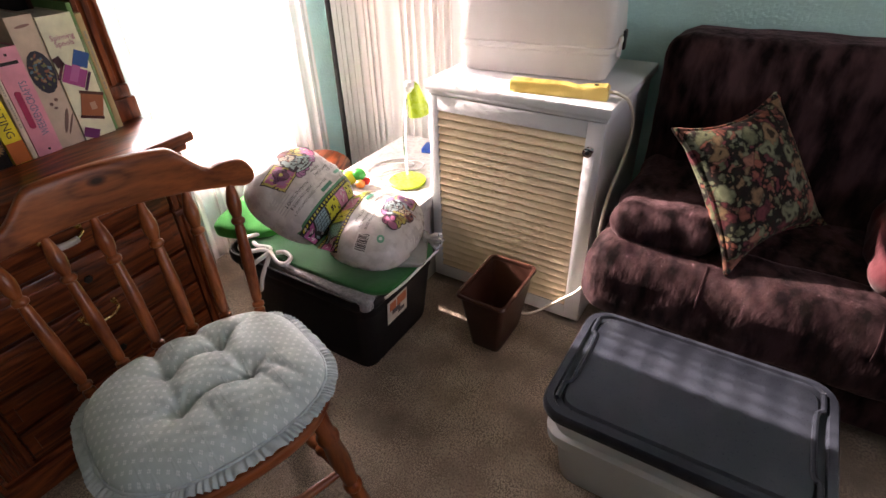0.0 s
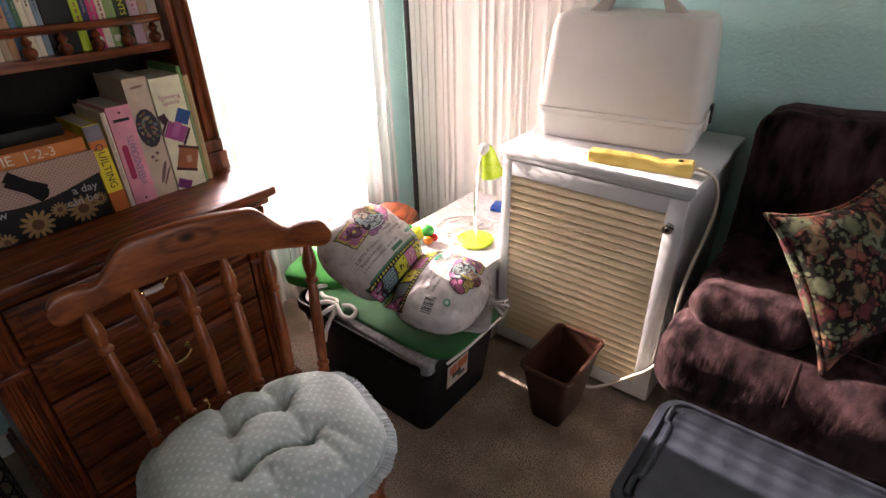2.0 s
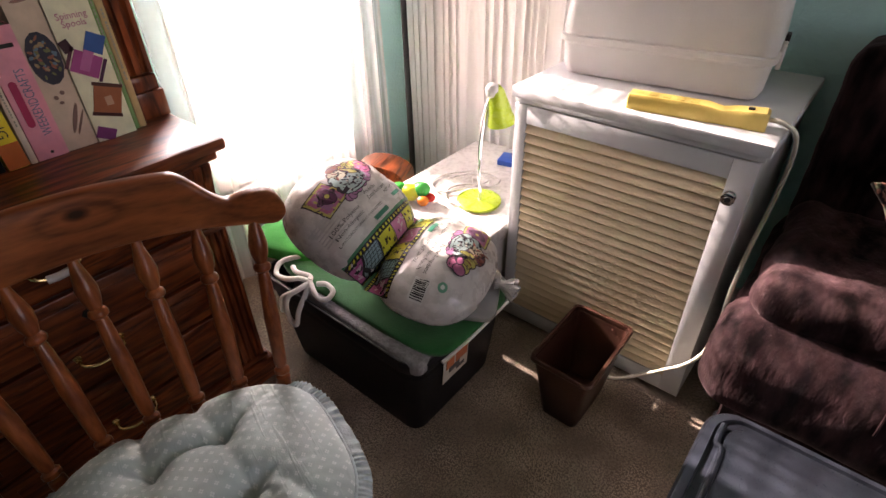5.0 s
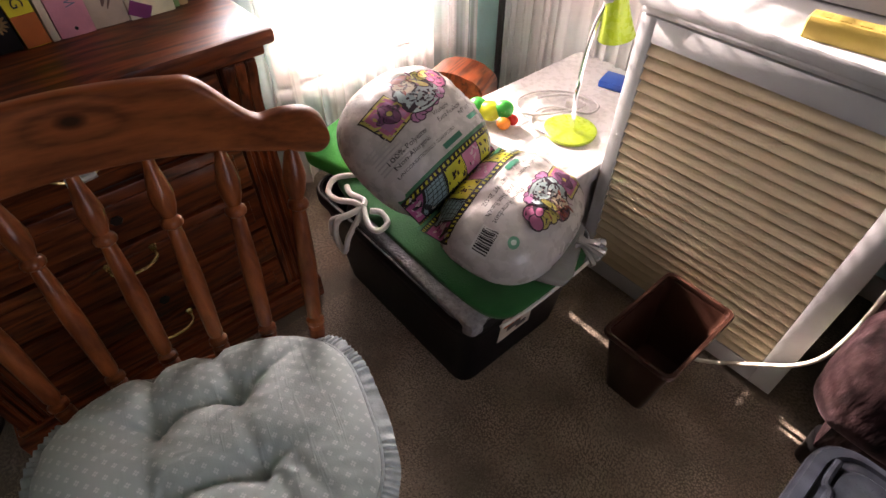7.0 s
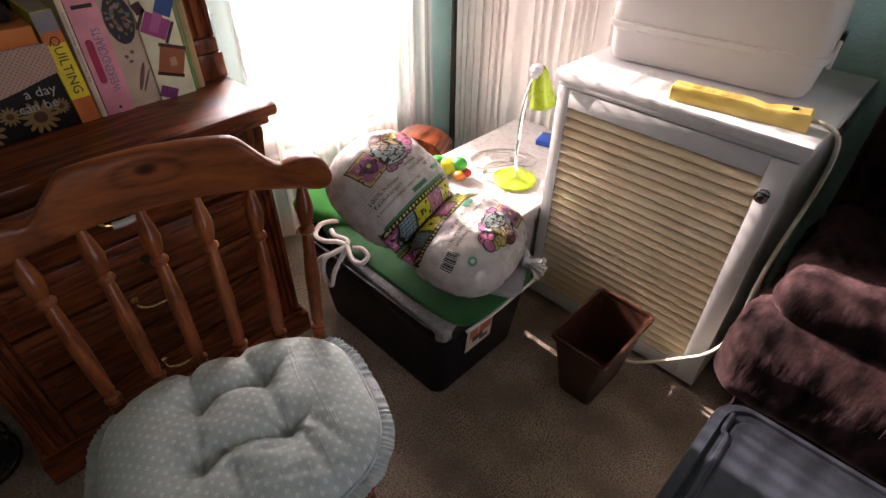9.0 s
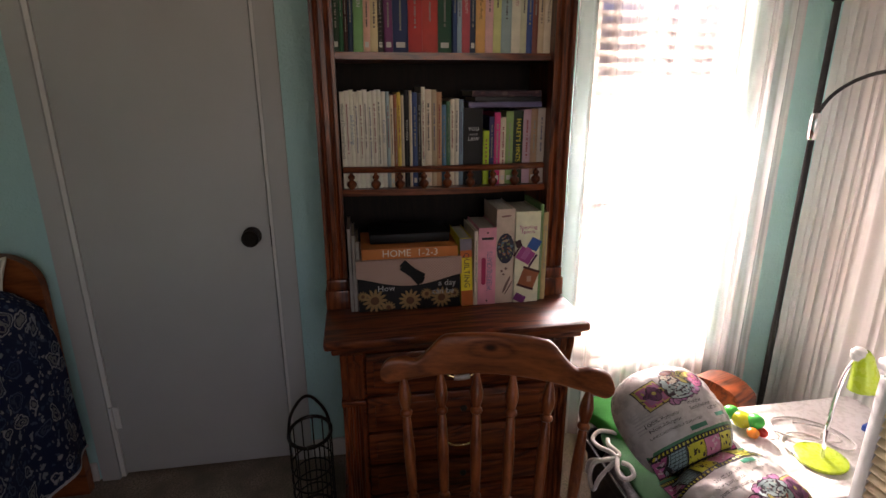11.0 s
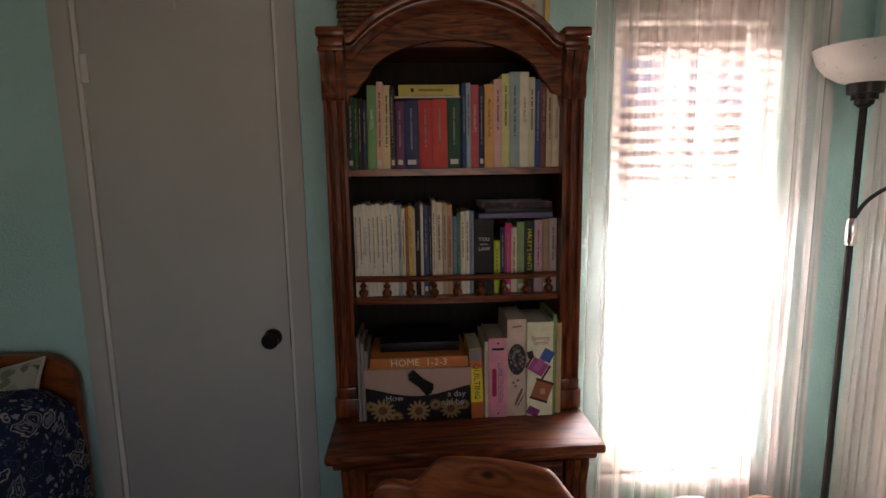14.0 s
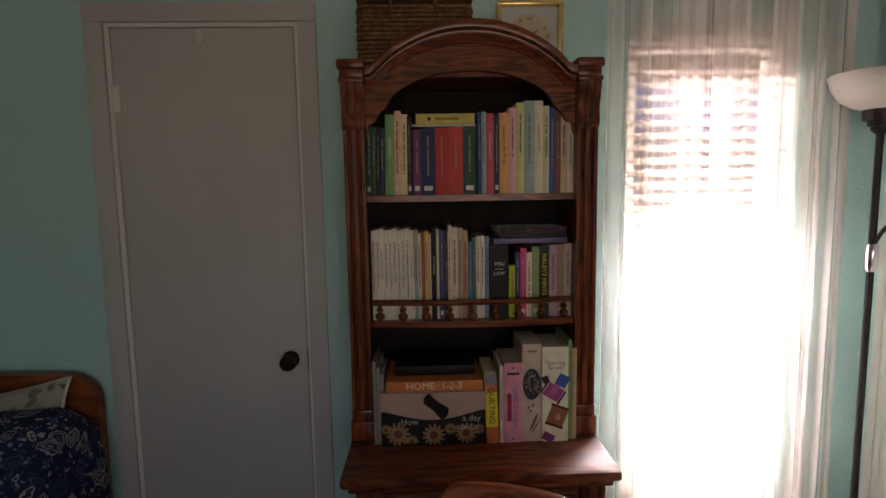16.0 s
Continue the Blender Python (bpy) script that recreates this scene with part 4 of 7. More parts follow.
def book(y0, y1, z, h, color, label, lean=0.0, depth=0.16, front=None, words="", ink_color=(0.8, 0.75, 0.6), size=0.012, kind="book", spiral=False, bars=1, group="books on the hutch shelves"):
    """One upright book between y0 and y1 with its foot at z; lean in degrees."""
    w = max(y1 - y0 - 0.0008, 0.003)
    b = thing("book", label, "book", (front if front is not None else HX - 0.012, (y0 + y1) / 2, z), 0, group)
    b.rotation_euler[0] = radians(lean)
    bm = B()
    span(bm, (-depth, -w / 2, 0), (0, -w / 2 + min(0.0018, w / 4), h))
    span(bm, (-depth, w / 2 - min(0.0018, w / 4), 0), (0, w / 2, h))
    k = 5
    prism(bm, [(-w / 2, -0.002)] + [(-w / 2 + w * i / k, 0.0015 * math.sin(math.pi * i / k) + 0.0005) for i in range(k + 1)] + [(w / 2, -0.002)], lambda y, x: Vector((x, y, 0)), (0, 0, h))
    part("cover", bm, ink(tuple(round(min(1.3 * k * x ** 1.12, 0.82), 4) for x, k in zip(color, (1.10, 0.98, 0.84))), 0.5), b)
    bm = B()
    span(bm, (-depth + 0.003, -w / 2 + min(0.0018, w / 4), 0.003), (-0.002, w / 2 - min(0.0018, w / 4), h - 0.003))
    part("page_block", bm, PAPER, b)
    x = 0.0028
    if words:
        writing("title", words, size, Matrix.Translation((x, 0, h * 0.60)) @ SPINE_X, ink(ink_color), b)
    elif bars and w > 0.008:
        rnd = random.Random(int(y0 * 9999) + int(z * 100))
        a = rnd.uniform(0.25, 0.45) * h
        bm = B()
        while a < h * 0.86:
            l = rnd.uniform(0.002, 0.006)
            prism(bm, [(-min(w * 0.13, 0.0024), a), (min(w * 0.13, 0.0024), a), (min(w * 0.13, 0.0024), min(a + l, h * 0.9)), (-min(w * 0.13, 0.0024), min(a + l, h * 0.9))], lambda y, zz: Vector((x, y, zz)), (-0.002, 0, 0))
            a += l + (0.0016 if rnd.random() < 0.82 else 0.006)
        part("title_print", bm, ink(tuple(0.42 * c for c in ink_color) if sum(ink_color) > 1 else ink_color), b)["kind"] = "stuff"
        if rnd.random() < 0.4:
            bm = B()
            prism(bm, [(-w * 0.3, 0.012), (w * 0.3, 0.012), (w * 0.3, 0.026), (-w * 0.3, 0.026)], lambda y, zz: Vector((x, y, zz)), (-0.002, 0, 0))
            part("spine_label", bm, ink((0.7, 0.68, 0.62)), b)
    if spiral:
        bm = B()
        for i in range(int(h / 0.011)):
            tube(bm, [(0.001, -w * 0.3, 0.008 + i * 0.011), (0.006, 0, 0.009 + i * 0.011), (0.001, w * 0.3, 0.010 + i * 0.011)], 0.0012, 5, 2)
        part("spiral_binding", bm, CHROME, b)
    return b


def flat_book(y0, y1, z0, z1, color, label, depth=0.16, front=None, words="", ink_color=(0.05, 0.05, 0.05), size=0.012):
    """One book lying down, spine to the room."""
    b = thing("book", label, "book", (front if front is not None else HX - 0.012, (y0 + y1) / 2, z0), 0, "books on the hutch shelves")
    w, h = y1 - y0, z1 - z0
    bm = B()
    span(bm, (-depth, -w / 2, 0), (0, w / 2, min(0.002, h / 4)))
    span(bm, (-depth, -w / 2, h - min(0.002, h / 4)), (0, w / 2, h))
    span(bm, (-0.003, -w / 2, 0), (0.0015, w / 2, h), 0.0007)
    part("cover", bm, ink(color, 0.42), b)
    bm = B()
    span(bm, (-depth + 0.003, -w / 2 + 0.003, min(0.002, h / 4)), (-0.003, w / 2 - 0.003, h - min(0.002, h / 4)))
    part("page_block", bm, PAPER, b)
    if words:
        writing("title", words, size, Matrix.Translation((0.0022, 0, h * 0.5)) @ FACE_X, ink(ink_color), b)
    return b


GRN, RED, NAVY, BLK, WHT = (0.02, 0.09, 0.05), (0.42, 0.05, 0.05), (0.02, 0.04, 0.14), (0.008, 0.008, 0.009), (0.62, 0.60, 0.56)
S1, S2, S0 = 1.471, 1.094, 0.736


def ys(c, off, sc):
    return CY - 0.313 + ((off + c / sc) - 641) * PX


row1 = [(147, 165, 0.205, (0.015, 0.05, 0.03)), (165, 178, 0.20, (0.02, 0.12, 0.06)), (178, 191, 0.20, (0.05, 0.02, 0.02)), (191, 206, 0.195, (0.02, 0.05, 0.10)), (207, 236, 0.235, (0.16, 0.36, 0.17)), (236, 256, 0.245, (0.62, 0.42, 0.36)),
        (256, 279, 0.235, (0.58, 0.53, 0.36)), (279, 296, 0.23, (0.04, 0.04, 0.04)), (298, 324, 0.190, (0.16, 0.05, 0.16)), (324, 370, 0.193, NAVY), (370, 412, 0.195, (0.44, 0.05, 0.05)), (412, 460, 0.197, (0.47, 0.07, 0.06)), (460, 502, 0.198, (0.015, 0.09, 0.055)),
        (505, 520, 0.24, (0.04, 0.08, 0.22)), (520, 534, 0.24, (0.30, 0.42, 0.55)), (534, 559, 0.235, (0.45, 0.10, 0.13)), (559, 577, 0.232, (0.03, 0.05, 0.10)), (577, 607, 0.236, (0.62, 0.38, 0.16)), (607, 632, 0.25, (0.60, 0.40, 0.44)), (632, 657, 0.265, (0.52, 0.58, 0.30)),
        (657, 690, 0.27, (0.28, 0.40, 0.46)), (690, 718, 0.27, (0.66, 0.63, 0.58)), (718, 738, 0.255, (0.50, 0.54, 0.44)), (738, 757, 0.25, (0.05, 0.10, 0.30)), (757, 775, 0.24, (0.22, 0.09, 0.08)), (775, 795, 0.23, (0.52, 0.46, 0.36)), (795, 818, 0.21, (0.60, 0.58, 0.52))]
NAMES = {(577, 607): ("Handmade For Profit", (0.05, 0.03, 0.02), 0.0125), (795, 818): ("CHRISTMAS BOOK", (0.04, 0.04, 0.05), 0.0105), (690, 718): ("LIVING BEAUTY", (0.45, 0.05, 0.08), 0.011), (534, 559): ("LIVING BEAUTY", (0.70, 0.62, 0.55), 0.011), (207, 236): ("GARDEN", (0.75, 0.75, 0.70), 0.014)}


def tone(c):
    """A plain word for a book's colour."""
    r, g, b = c
    if max(c) < 0.06:
        return "black"
    if min(c) > 0.45:
        return "cream-white"
    if max(c) - min(c) < 0.07:
        return "grey"
    if r >= g and r >= b:
        return "tan" if g > 0.6 * r else ("pink" if b > 0.6 * r else ("orange" if g > 0.45 * r else "dark red"))
    if g >= b:
        return "green"
    return "navy blue" if b < 0.2 else "blue"


for c0, c1, hh, col in row1:
    w = NAMES.get((c0, c1))
    lean = 1.2 if 147 <= c0 < 260 else 0
    book(ys(c0, 560, 1.774), ys(c1, 560, 1.774), S1, hh, col, f"{tone(col)} upright book on the hutch's top shelf", -lean if lean else 0, words=w[0] if w else "", ink_color=w[1] if w else ((0.72, 0.68, 0.58) if sum(col) < 0.9 else (0.10, 0.09, 0.10)), size=w[2] if w else 0.01, spiral=c0 == 279)
flat_book(ys(297, 560, 1.774), ys(503, 560, 1.774), S1 + 0.199, S1 + 0.205, (0.66, 0.62, 0.52), "thin cream book lying on upright books")
flat_book(ys(310, 560, 1.774), ys(498, 560, 1.774), S1 + 0.206, S1 + 0.236, (0.66, 0.55, 0.14), "yellow book lying on upright books")
yb = [o for o in bpy.data.objects if o.get("label") == "yellow book lying on upright books"][0]
bm = B()
for i in range(17):
    span(bm, (0.0012, -0.030 + 0.0042 * i, 0.0115), (0.0022, -0.0272 + 0.0042 * i + 0.0008 * (i % 2), 0.0185))
part("title_print", bm, ink((0.20, 0.14, 0.03)), yb)["kind"] = "stuff"
bm = B()
span(bm, (0.0012, -0.052, 0.010), (0.0022, -0.043, 0.020))
part("publisher_mark", bm, ink((0.02, 0.03, 0.08)), yb)
row2 = [(152 + 13.6 * i, 152 + 13.6 * (i + 1), 0.272 + 0.003 * (i % 3), (0.66 - 0.02 * (i % 2), 0.65 - 0.02 * (i % 2), 0.62)) for i in range(10)]
row2 += [(289, 300, 0.272, (0.30, 0.42, 0.50)), (300, 311, 0.262, (0.62, 0.58, 0.48)), (311, 322, 0.265, (0.30, 0.13, 0.08)), (322, 334, 0.27, (0.60, 0.48, 0.12)), (334, 343, 0.262, (0.50, 0.47, 0.42)), (343, 359, 0.275, BLK), (359, 368, 0.275, (0.58, 0.55, 0.48)), (368, 384, 0.27, (0.05, 0.09, 0.24)), (384, 396, 0.268, (0.05, 0.05, 0.06)),
         (396, 408, 0.285, (0.64, 0.62, 0.58)), (408, 428, 0.278, (0.60, 0.56, 0.50)), (428, 444, 0.277, (0.42, 0.36, 0.28)), (444, 460, 0.27, (0.45, 0.30, 0.20)), (460, 474, 0.235, (0.10, 0.22, 0.38)), (474, 486, 0.245, (0.07, 0.20, 0.14)), (486, 500, 0.25, (0.64, 0.62, 0.56)), (500, 514, 0.252, (0.60, 0.62, 0.60)), (514, 528, 0.25, (0.20, 0.30, 0.42)),
         (592, 612, 0.16, (0.36, 0.52, 0.04)), (612, 628, 0.20, (0.05, 0.05, 0.16)), (628, 648, 0.212, (0.55, 0.06, 0.24)), (648, 666, 0.198, (0.60, 0.58, 0.52)), (666, 690, 0.215, (0.22, 0.36, 0.16)), (690, 722, 0.217, (0.015, 0.04, 0.02)), (722, 748, 0.22, (0.40, 0.30, 0.40)), (748, 770, 0.222, (0.34, 0.24, 0.18)), (770, 795, 0.224, (0.40, 0.38, 0.38))]
NAMES2 = {690: ("HALEY'S HINTS", (0.75, 0.62, 0.05), 0.019), 343: ("PETITE PIZZAZZ", (0.7, 0.68, 0.6), 0.008)}
MAGAZINES = {0: ("Weekend Decorating Projects", (0.05, 0.05, 0.05), 0.0125), 2: ("Soft Furnishings", (0.20, 0.28, 0.42), 0.0135), 9: ("Creative Gifts", (0.16, 0.20, 0.34), 0.011)}
for i, (c0, c1, hh, col) in enumerate(row2):
    w = NAMES2.get(c0) or MAGAZINES.get(i)
    book(ys(c0, 560, 1.731), ys(c1, 560, 1.731), S2, hh, col, f"{tone(col)} {'magazine' if i < 10 else 'paperback'} on the hutch's middle shelf", 0, words=w[0] if w else "", ink_color=w[1] if w else ((0.72, 0.68, 0.58) if sum(col) < 0.9 else ((0.12, 0.12, 0.20), (0.3, 0.05, 0.06), (0.08, 0.08, 0.08))[i % 3]), size=w[2] if w else 0.01)
law = book(ys(530, 560, 1.731), ys(591, 560, 1.731), S2, 0.225, BLK, "thick black law book on the hutch's middle shelf", bars=0)
for s, sz, dz in (("YOU", 0.0155, 0.165), ("and the", 0.008, 0.150), ("LAW", 0.0155, 0.136)):
    writing("title", s, sz, Matrix.Translation((0.0028, 0, dz)) @ FACE_X, ink((0.7, 0.7, 0.68)), law)
flat_book(ys(557, 560, 1.774), ys(800, 560, 1.774), S2 + 0.2265, S2 + 0.242, (0.16, 0.14, 0.26), "lavender folder lying on upright books")
flat_book(ys(578, 560, 1.774), ys(797, 560, 1.774), S2 + 0.2425, S2 + 0.257, (0.012, 0.012, 0.016), "black book lying on a folder")
fb = flat_book(ys(568, 560, 1.774), ys(797, 560, 1.774), S2 + 0.2575, S2 + 0.274, (0.05, 0.02, 0.02), "dark floral patterned book on the pile")
fb.children[0].data.materials[0] = DARK_CLOTH

# lowest shelf: on the chest's top
FR = -1.308
q = book(CY + 0.033, CY + 0.070, S0, 0.215, (0.66, 0.55, 0.05), "yellow and orange quilting book on the chest", front=FR, bars=0, lean=2)
writing("title", "QUILTING", 0.024, Matrix.Translation((0.0028, 0, 0.115)) @ SPINE_X, ink((0.03, 0.03, 0.04)), q)
for z0, z1 in ((0.0, 0.05), (0.155, 0.178)):
    bm = B()
    prism(bm, [(-0.018, z0 + 0.001), (0.018, z0 + 0.001), (0.018, z1), (-0.018, z1)], lambda y, z: Vector((0.0027, y, z)), (-0.002, 0, 0))
    part("spine_label", bm, ink((0.62, 0.16, 0.04)), q)
bm = B()
prism(bm, [(-0.018, 0.178), (0.018, 0.178), (0.018, 0.214), (-0.018, 0.214)], lambda y, z: Vector((0.0027, y, z)), (-0.002, 0, 0))
part("spine_label", bm, ink((0.22, 0.20, 0.24)), q)
book(CY + 0.071, CY + 0.083, S0, 0.235, (0.56, 0.52, 0.48), "thin grey-white book on the chest", front=FR)
pk = book(CY + 0.084, CY + 0.139, S0, 0.243, (0.62, 0.30, 0.42), "wide pink craft binder on the chest", front=FR, bars=0, kind="binder")
writing("title", "WEEKENDCRAFTS", 0.023, Matrix.Translation((0.0028, 0.008, 0.108)) @ SPINE_UP, ink((0.13, 0.20, 0.30)), pk, squeeze=0.66)
bm = B()
prism(bm, [(-0.018 + 0.0065 * (1 + math.cos(a)), (0.145 if math.sin(a) > 0 else 0.072) + 0.0065 * math.sin(a)) for a in [math.pi * (i + 0.5) / 8 for i in range(16)]], lambda y, z: Vector((0.0034, y, z)), (-0.002, 0, 0))
part("spine_label", bm, ink((0.45, 0.03, 0.10)), pk)
bm = B()
prism(bm, [(-0.018, 0.207), (0.018, 0.207), (0.018, 0.214), (-0.018, 0.214)], lambda y, z: Vector((0.0027, y, z)), (-0.002, 0, 0))
for z in (0.012, 0.228):
    lathe(bm, (0.001, 0, z), (0.0030, 0, z), [(0, 0.003), (1, 0.003)], 8)
part("spine_print", bm, ink((0.02, 0.02, 0.02)), pk)["kind"] = "stuff"


def disc(bm, y, z, ry, rz, x, tilt=0.0, n=14):
    prism(bm, [(ry * math.cos(2 * math.pi * i / n), rz * math.sin(2 * math.pi * i / n)) for i in range(n)], lambda a, b: Vector((x, y + a * math.cos(tilt) - b * math.sin(tilt), z + a * math.sin(tilt) + b * math.cos(tilt))), (-0.0012, 0, 0))


def rect(bm, y, z, w, h, x, tilt=0.0):
    prism(bm, [(-w / 2, -h / 2), (w / 2, -h / 2), (w / 2, h / 2), (-w / 2, h / 2)], lambda a, b: Vector((x, y + a * math.cos(tilt) - b * math.sin(tilt), z + a * math.sin(tilt) + b * math.cos(tilt))), (-0.0012, 0, 0))


wr = book(CY + 0.139, CY + 0.196, S0, 0.297, (0.50, 0.44, 0.40), "beige craft magazine box with a wreath picture", front=FR - 0.004, bars=0)
rnd = random.Random(12)
bm = B()
disc(bm, 0, 0.176, 0.0272, 0.048, 0.0036)
part("cover_print", bm, ink((0.035, 0.035, 0.055)), wr, "dark wreath picture")
for n_, col in enumerate(((0.26, 0.14, 0.06), (0.12, 0.20, 0.26), (0.30, 0.11, 0.07), (0.16, 0.17, 0.07), (0.34, 0.24, 0.13))):
    bm = B()
    for k in range(9):
        t, r = rnd.uniform(0, 6.28), rnd.uniform(0.35, 0.9)
        disc(bm, 0.024 * r * math.cos(t), 0.176 + 0.043 * r * math.sin(t), rnd.uniform(0.003, 0.006), rnd.uniform(0.0018, 0.003), 0.0040 + 0.0003 * n_ + 0.00003 * k, rnd.uniform(0, 3), 8)
    part("cover_print", bm, ink(col), wr)["kind"] = "stuff"
for col, spots in (((0.20, 0.12, 0.10), [(-0.01, 0.105, 0.004, 0.004, 0), (0.003, 0.112, 0.004, 0.004, 0), (-0.004, 0.094, 0.004, 0.003, 0), (0.006, 0.060, 0.004, 0.030, -0.4), (0.013, 0.050, 0.002, 0.026, -0.5)]), ((0.30, 0.16, 0.14), [(0, 0.276, 0.016, 0.003, 0.1)])):
    for i, (y, z, a, b, t) in enumerate(spots):
        bm = B()
        disc(bm, y, z, a, b, 0.0040, t)
        part("cover_print", bm, ink(col), wr)
sp = book(CY + 0.197, CY + 0.275, S0, 0.288, (0.70, 0.66, 0.56), "cream spool-craft magazine box with thread spools printed", front=FR, bars=0)
for s, z in (("Spinning", 0.240), ("Spools", 0.226)):
    writing("title", s, 0.0165, Matrix.Translation((0.0030, 0, z)) @ FACE_X, ink((0.45, 0.06, 0.20)), sp)
for col, a in (((0.03, 0.10, 0.32), (0.021, 0.186, 0.034, 0.036, -0.5)), ((0.40, 0.07, 0.25), (-0.006, 0.152, 0.050, 0.042, -0.55)), ((0.06, 0.02, 0.03), (-0.029, 0.190, 0.018, 0.022, 0.3)), ((0.36, 0.12, 0.05), (0.006, 0.078, 0.052, 0.052, -0.35)), ((0.22, 0.04, 0.17), (-0.020, 0.014, 0.036, 0.024, -0.5)), ((0.10, 0.03, 0.05), (-0.031, 0.170, 0.006, 0.044, -0.55)), ((0.08, 0.03, 0.02), (0.015, 0.106, 0.056, 0.007, -0.35)), ((0.08, 0.02, 0.07), (0.018, 0.134, 0.006, 0.046, -0.55)), ((0.50, 0.30, 0.20), (0.008, 0.076, 0.014, 0.018, 0)), ((0.50, 0.14, 0.34), (-0.004, 0.158, 0.018, 0.039, -0.55)), ((0.07, 0.02, 0.02), (-0.004, 0.050, 0.056, 0.007, -0.35))):
    bm = B()
    y, z, w, h, t = a
    rect(bm, y, z, w, h, 0.0032 + 0.0002 * (w < 0.02), t)
    part("cover_print", bm, ink(col), sp)
book(CY + 0.276, CY + 0.287, S0, 0.305, (0.16, 0.30, 0.14), "thin green book at the shelf's end", front=FR - 0.01)
book(CY + 0.288, CY + 0.303, S0, 0.28, (0.42, 0.34, 0.20), "tan quilting book at the shelf's end", front=FR - 0.012)
for i in range(3):
    book(CY - 0.300 + 0.011 * i, CY - 0.290 + 0.011 * i, S0, 0.255 - 0.02 * i, (0.25, 0.25, 0.27), "thin plastic-wrapped grey pamphlet", front=FR - 0.01, bars=0)

# sunflower box with a flap, and the home guide on it
sb = thing("gift_box", "black sunflower-printed gift box with woven beige flap", "box", (FR, CY - 0.124, S0))
bm = B()
span(bm, (-0.20, -0.153, 0), (0, 0.153, 0.158), 0.002)
part("body", bm, ink((0.012, 0.012, 0.014), 0.4), sb)
flap_cloth = dotted("woven_flap", (0.50, 0.33, 0.27), (0.22, 0.12, 0.09), 0.0062, 0.2, True)
bm = B()
pts = [(-0.156, 0.159), (-0.156, 0.108)] + [(-0.156 + 0.312 * i / 12, 0.108 - 0.030 * math.sin(math.pi * i / 12) ** 1.25) for i in range(1, 12)] + [(0.156, 0.108), (0.156, 0.159)]
prism(bm, pts, lambda y, z: Vector((0.005, y, z)), (-0.004, 0, 0))
span(bm, (-0.20, -0.156, 0.1585), (0.005, 0.156, 0.161))
flap = part("flap", bm, flap_cloth, sb, "beige woven paper flap")
bm = B()
for t, a in ((0.5, 0.03), (-0.5, -0.006)):
    prism(bm, [(-0.045, -0.012), (0.0, -0.010), (0.04, -0.016), (0.046, 0.0), (0.04, 0.016), (0.0, 0.010), (-0.045, 0.012)], lambda u, v: Vector((0.009 + 0.004 * (t > 0), 0.008 + 0.9 * u * math.cos(0.75) + v * math.sin(0.75), 0.118 - 0.85 * u * math.sin(0.75) + v * math.cos(0.75) + 0.012 * (t > 0) - 0.004)), (-0.003, 0, 0))
part("ribbon_bow", bm, ink((0.006, 0.006, 0.007), 0.8), flap, "black ribbon bow")
for fy, fz, fr in ((-0.105, 0.035, 0.036), (0.0, 0.030, 0.034), (0.095, 0.034, 0.032), (-0.065, 0.012, 0.02), (0.135, 0.045, 0.016), (0.05, 0.048, 0.018), (-0.14, 0.05, 0.016)):
    bm = B()
    for k in range(13):
        a = 2 * math.pi * k / 13
        disc(bm, fy + 0.62 * fr * math.cos(a), max(fz + 0.62 * fr * math.sin(a), 0.012), fr * 0.42, fr * 0.13, 0.0022 + 0.0001 * (k % 3), a, 8)
    part("flower_print", bm, ink((0.34, 0.21, 0.085)), sb)
    bm = B()
    disc(bm, fy, fz, fr * 0.36, fr * 0.36, 0.0030)
    part("flower_heart", bm, ink((0.14, 0.06, 0.03)), sb)
for s, y, z in (("How", -0.070, 0.072), ("a day", 0.112, 0.080), ("can be", 0.100, 0.055)):
    writing("box_words", s, 0.026, Matrix.Translation((0.0038, y, z)) @ FACE_X, ink((0.50, 0.51, 0.51)), sb)
hb = flat_book(CY - 0.262, CY + 0.022, S0 + 0.1615, S0 + 0.193, (0.62, 0.20, 0.05), "thick orange home-repair book lying on a box", 0.20, FR - 0.003, "HOME  1-2-3", (0.80, 0.70, 0.55), 0.030)
# Black block added to stand for the orange book's dark top cover.
tr = thing("black_tray", "black block for the orange book's dark top cover", "tray", (FR - 0.02, CY - 0.12, S0 + 0.1935))
bm = B()
span(bm, (-0.17, -0.115, 0), (-0.03, 0.125, 0.03), 0.004)
part("body", bm, BLACK_PLASTIC, tr)

# ---- on top of the hutch ----
bk = thing("wicker_basket", "lidded brown wicker hamper on top of the hutch", "basket", (WX + 0.15, 0.33, 1.826))
for k in range(15):
    bm = B()
    z = 0.006 + k * 0.0125
    ring = rounded(0.20, 0.325, 0.02, 0, 2)
    full = []
    for i in range(len(ring)):
        a, b = ring[i], ring[(i + 1) % len(ring)]
        n = max(1, int((b - a).length / 0.014))
        full += [a.lerp(b, j / n) for j in range(n)]
    line = [p * (1 + 0.012 * (1 if (i + k) % 2 else -1)) + Vector((0, 0, z)) for i, p in enumerate(full)]
    tube(bm, line + [line[0]], 0.0062, 5, 1)
    part("woven_course", bm, WICKER, bk)
# Solid dark core added: shade between the woven courses, put into its colour.
bm = B()
span(bm, (-0.092, -0.155, 0.0), (0.092, 0.155, 0.185))
part("lining", bm, surface("wicker_shadow", (0.06, 0.028, 0.014), (0.09, 0.04, 0.02), 40), bk)
bm = B()
span(bm, (-0.106, -0.168, 0.195), (0.106, 0.168, 0.225), 0.008)
lid = part("lid", bm, WICKER, bk)
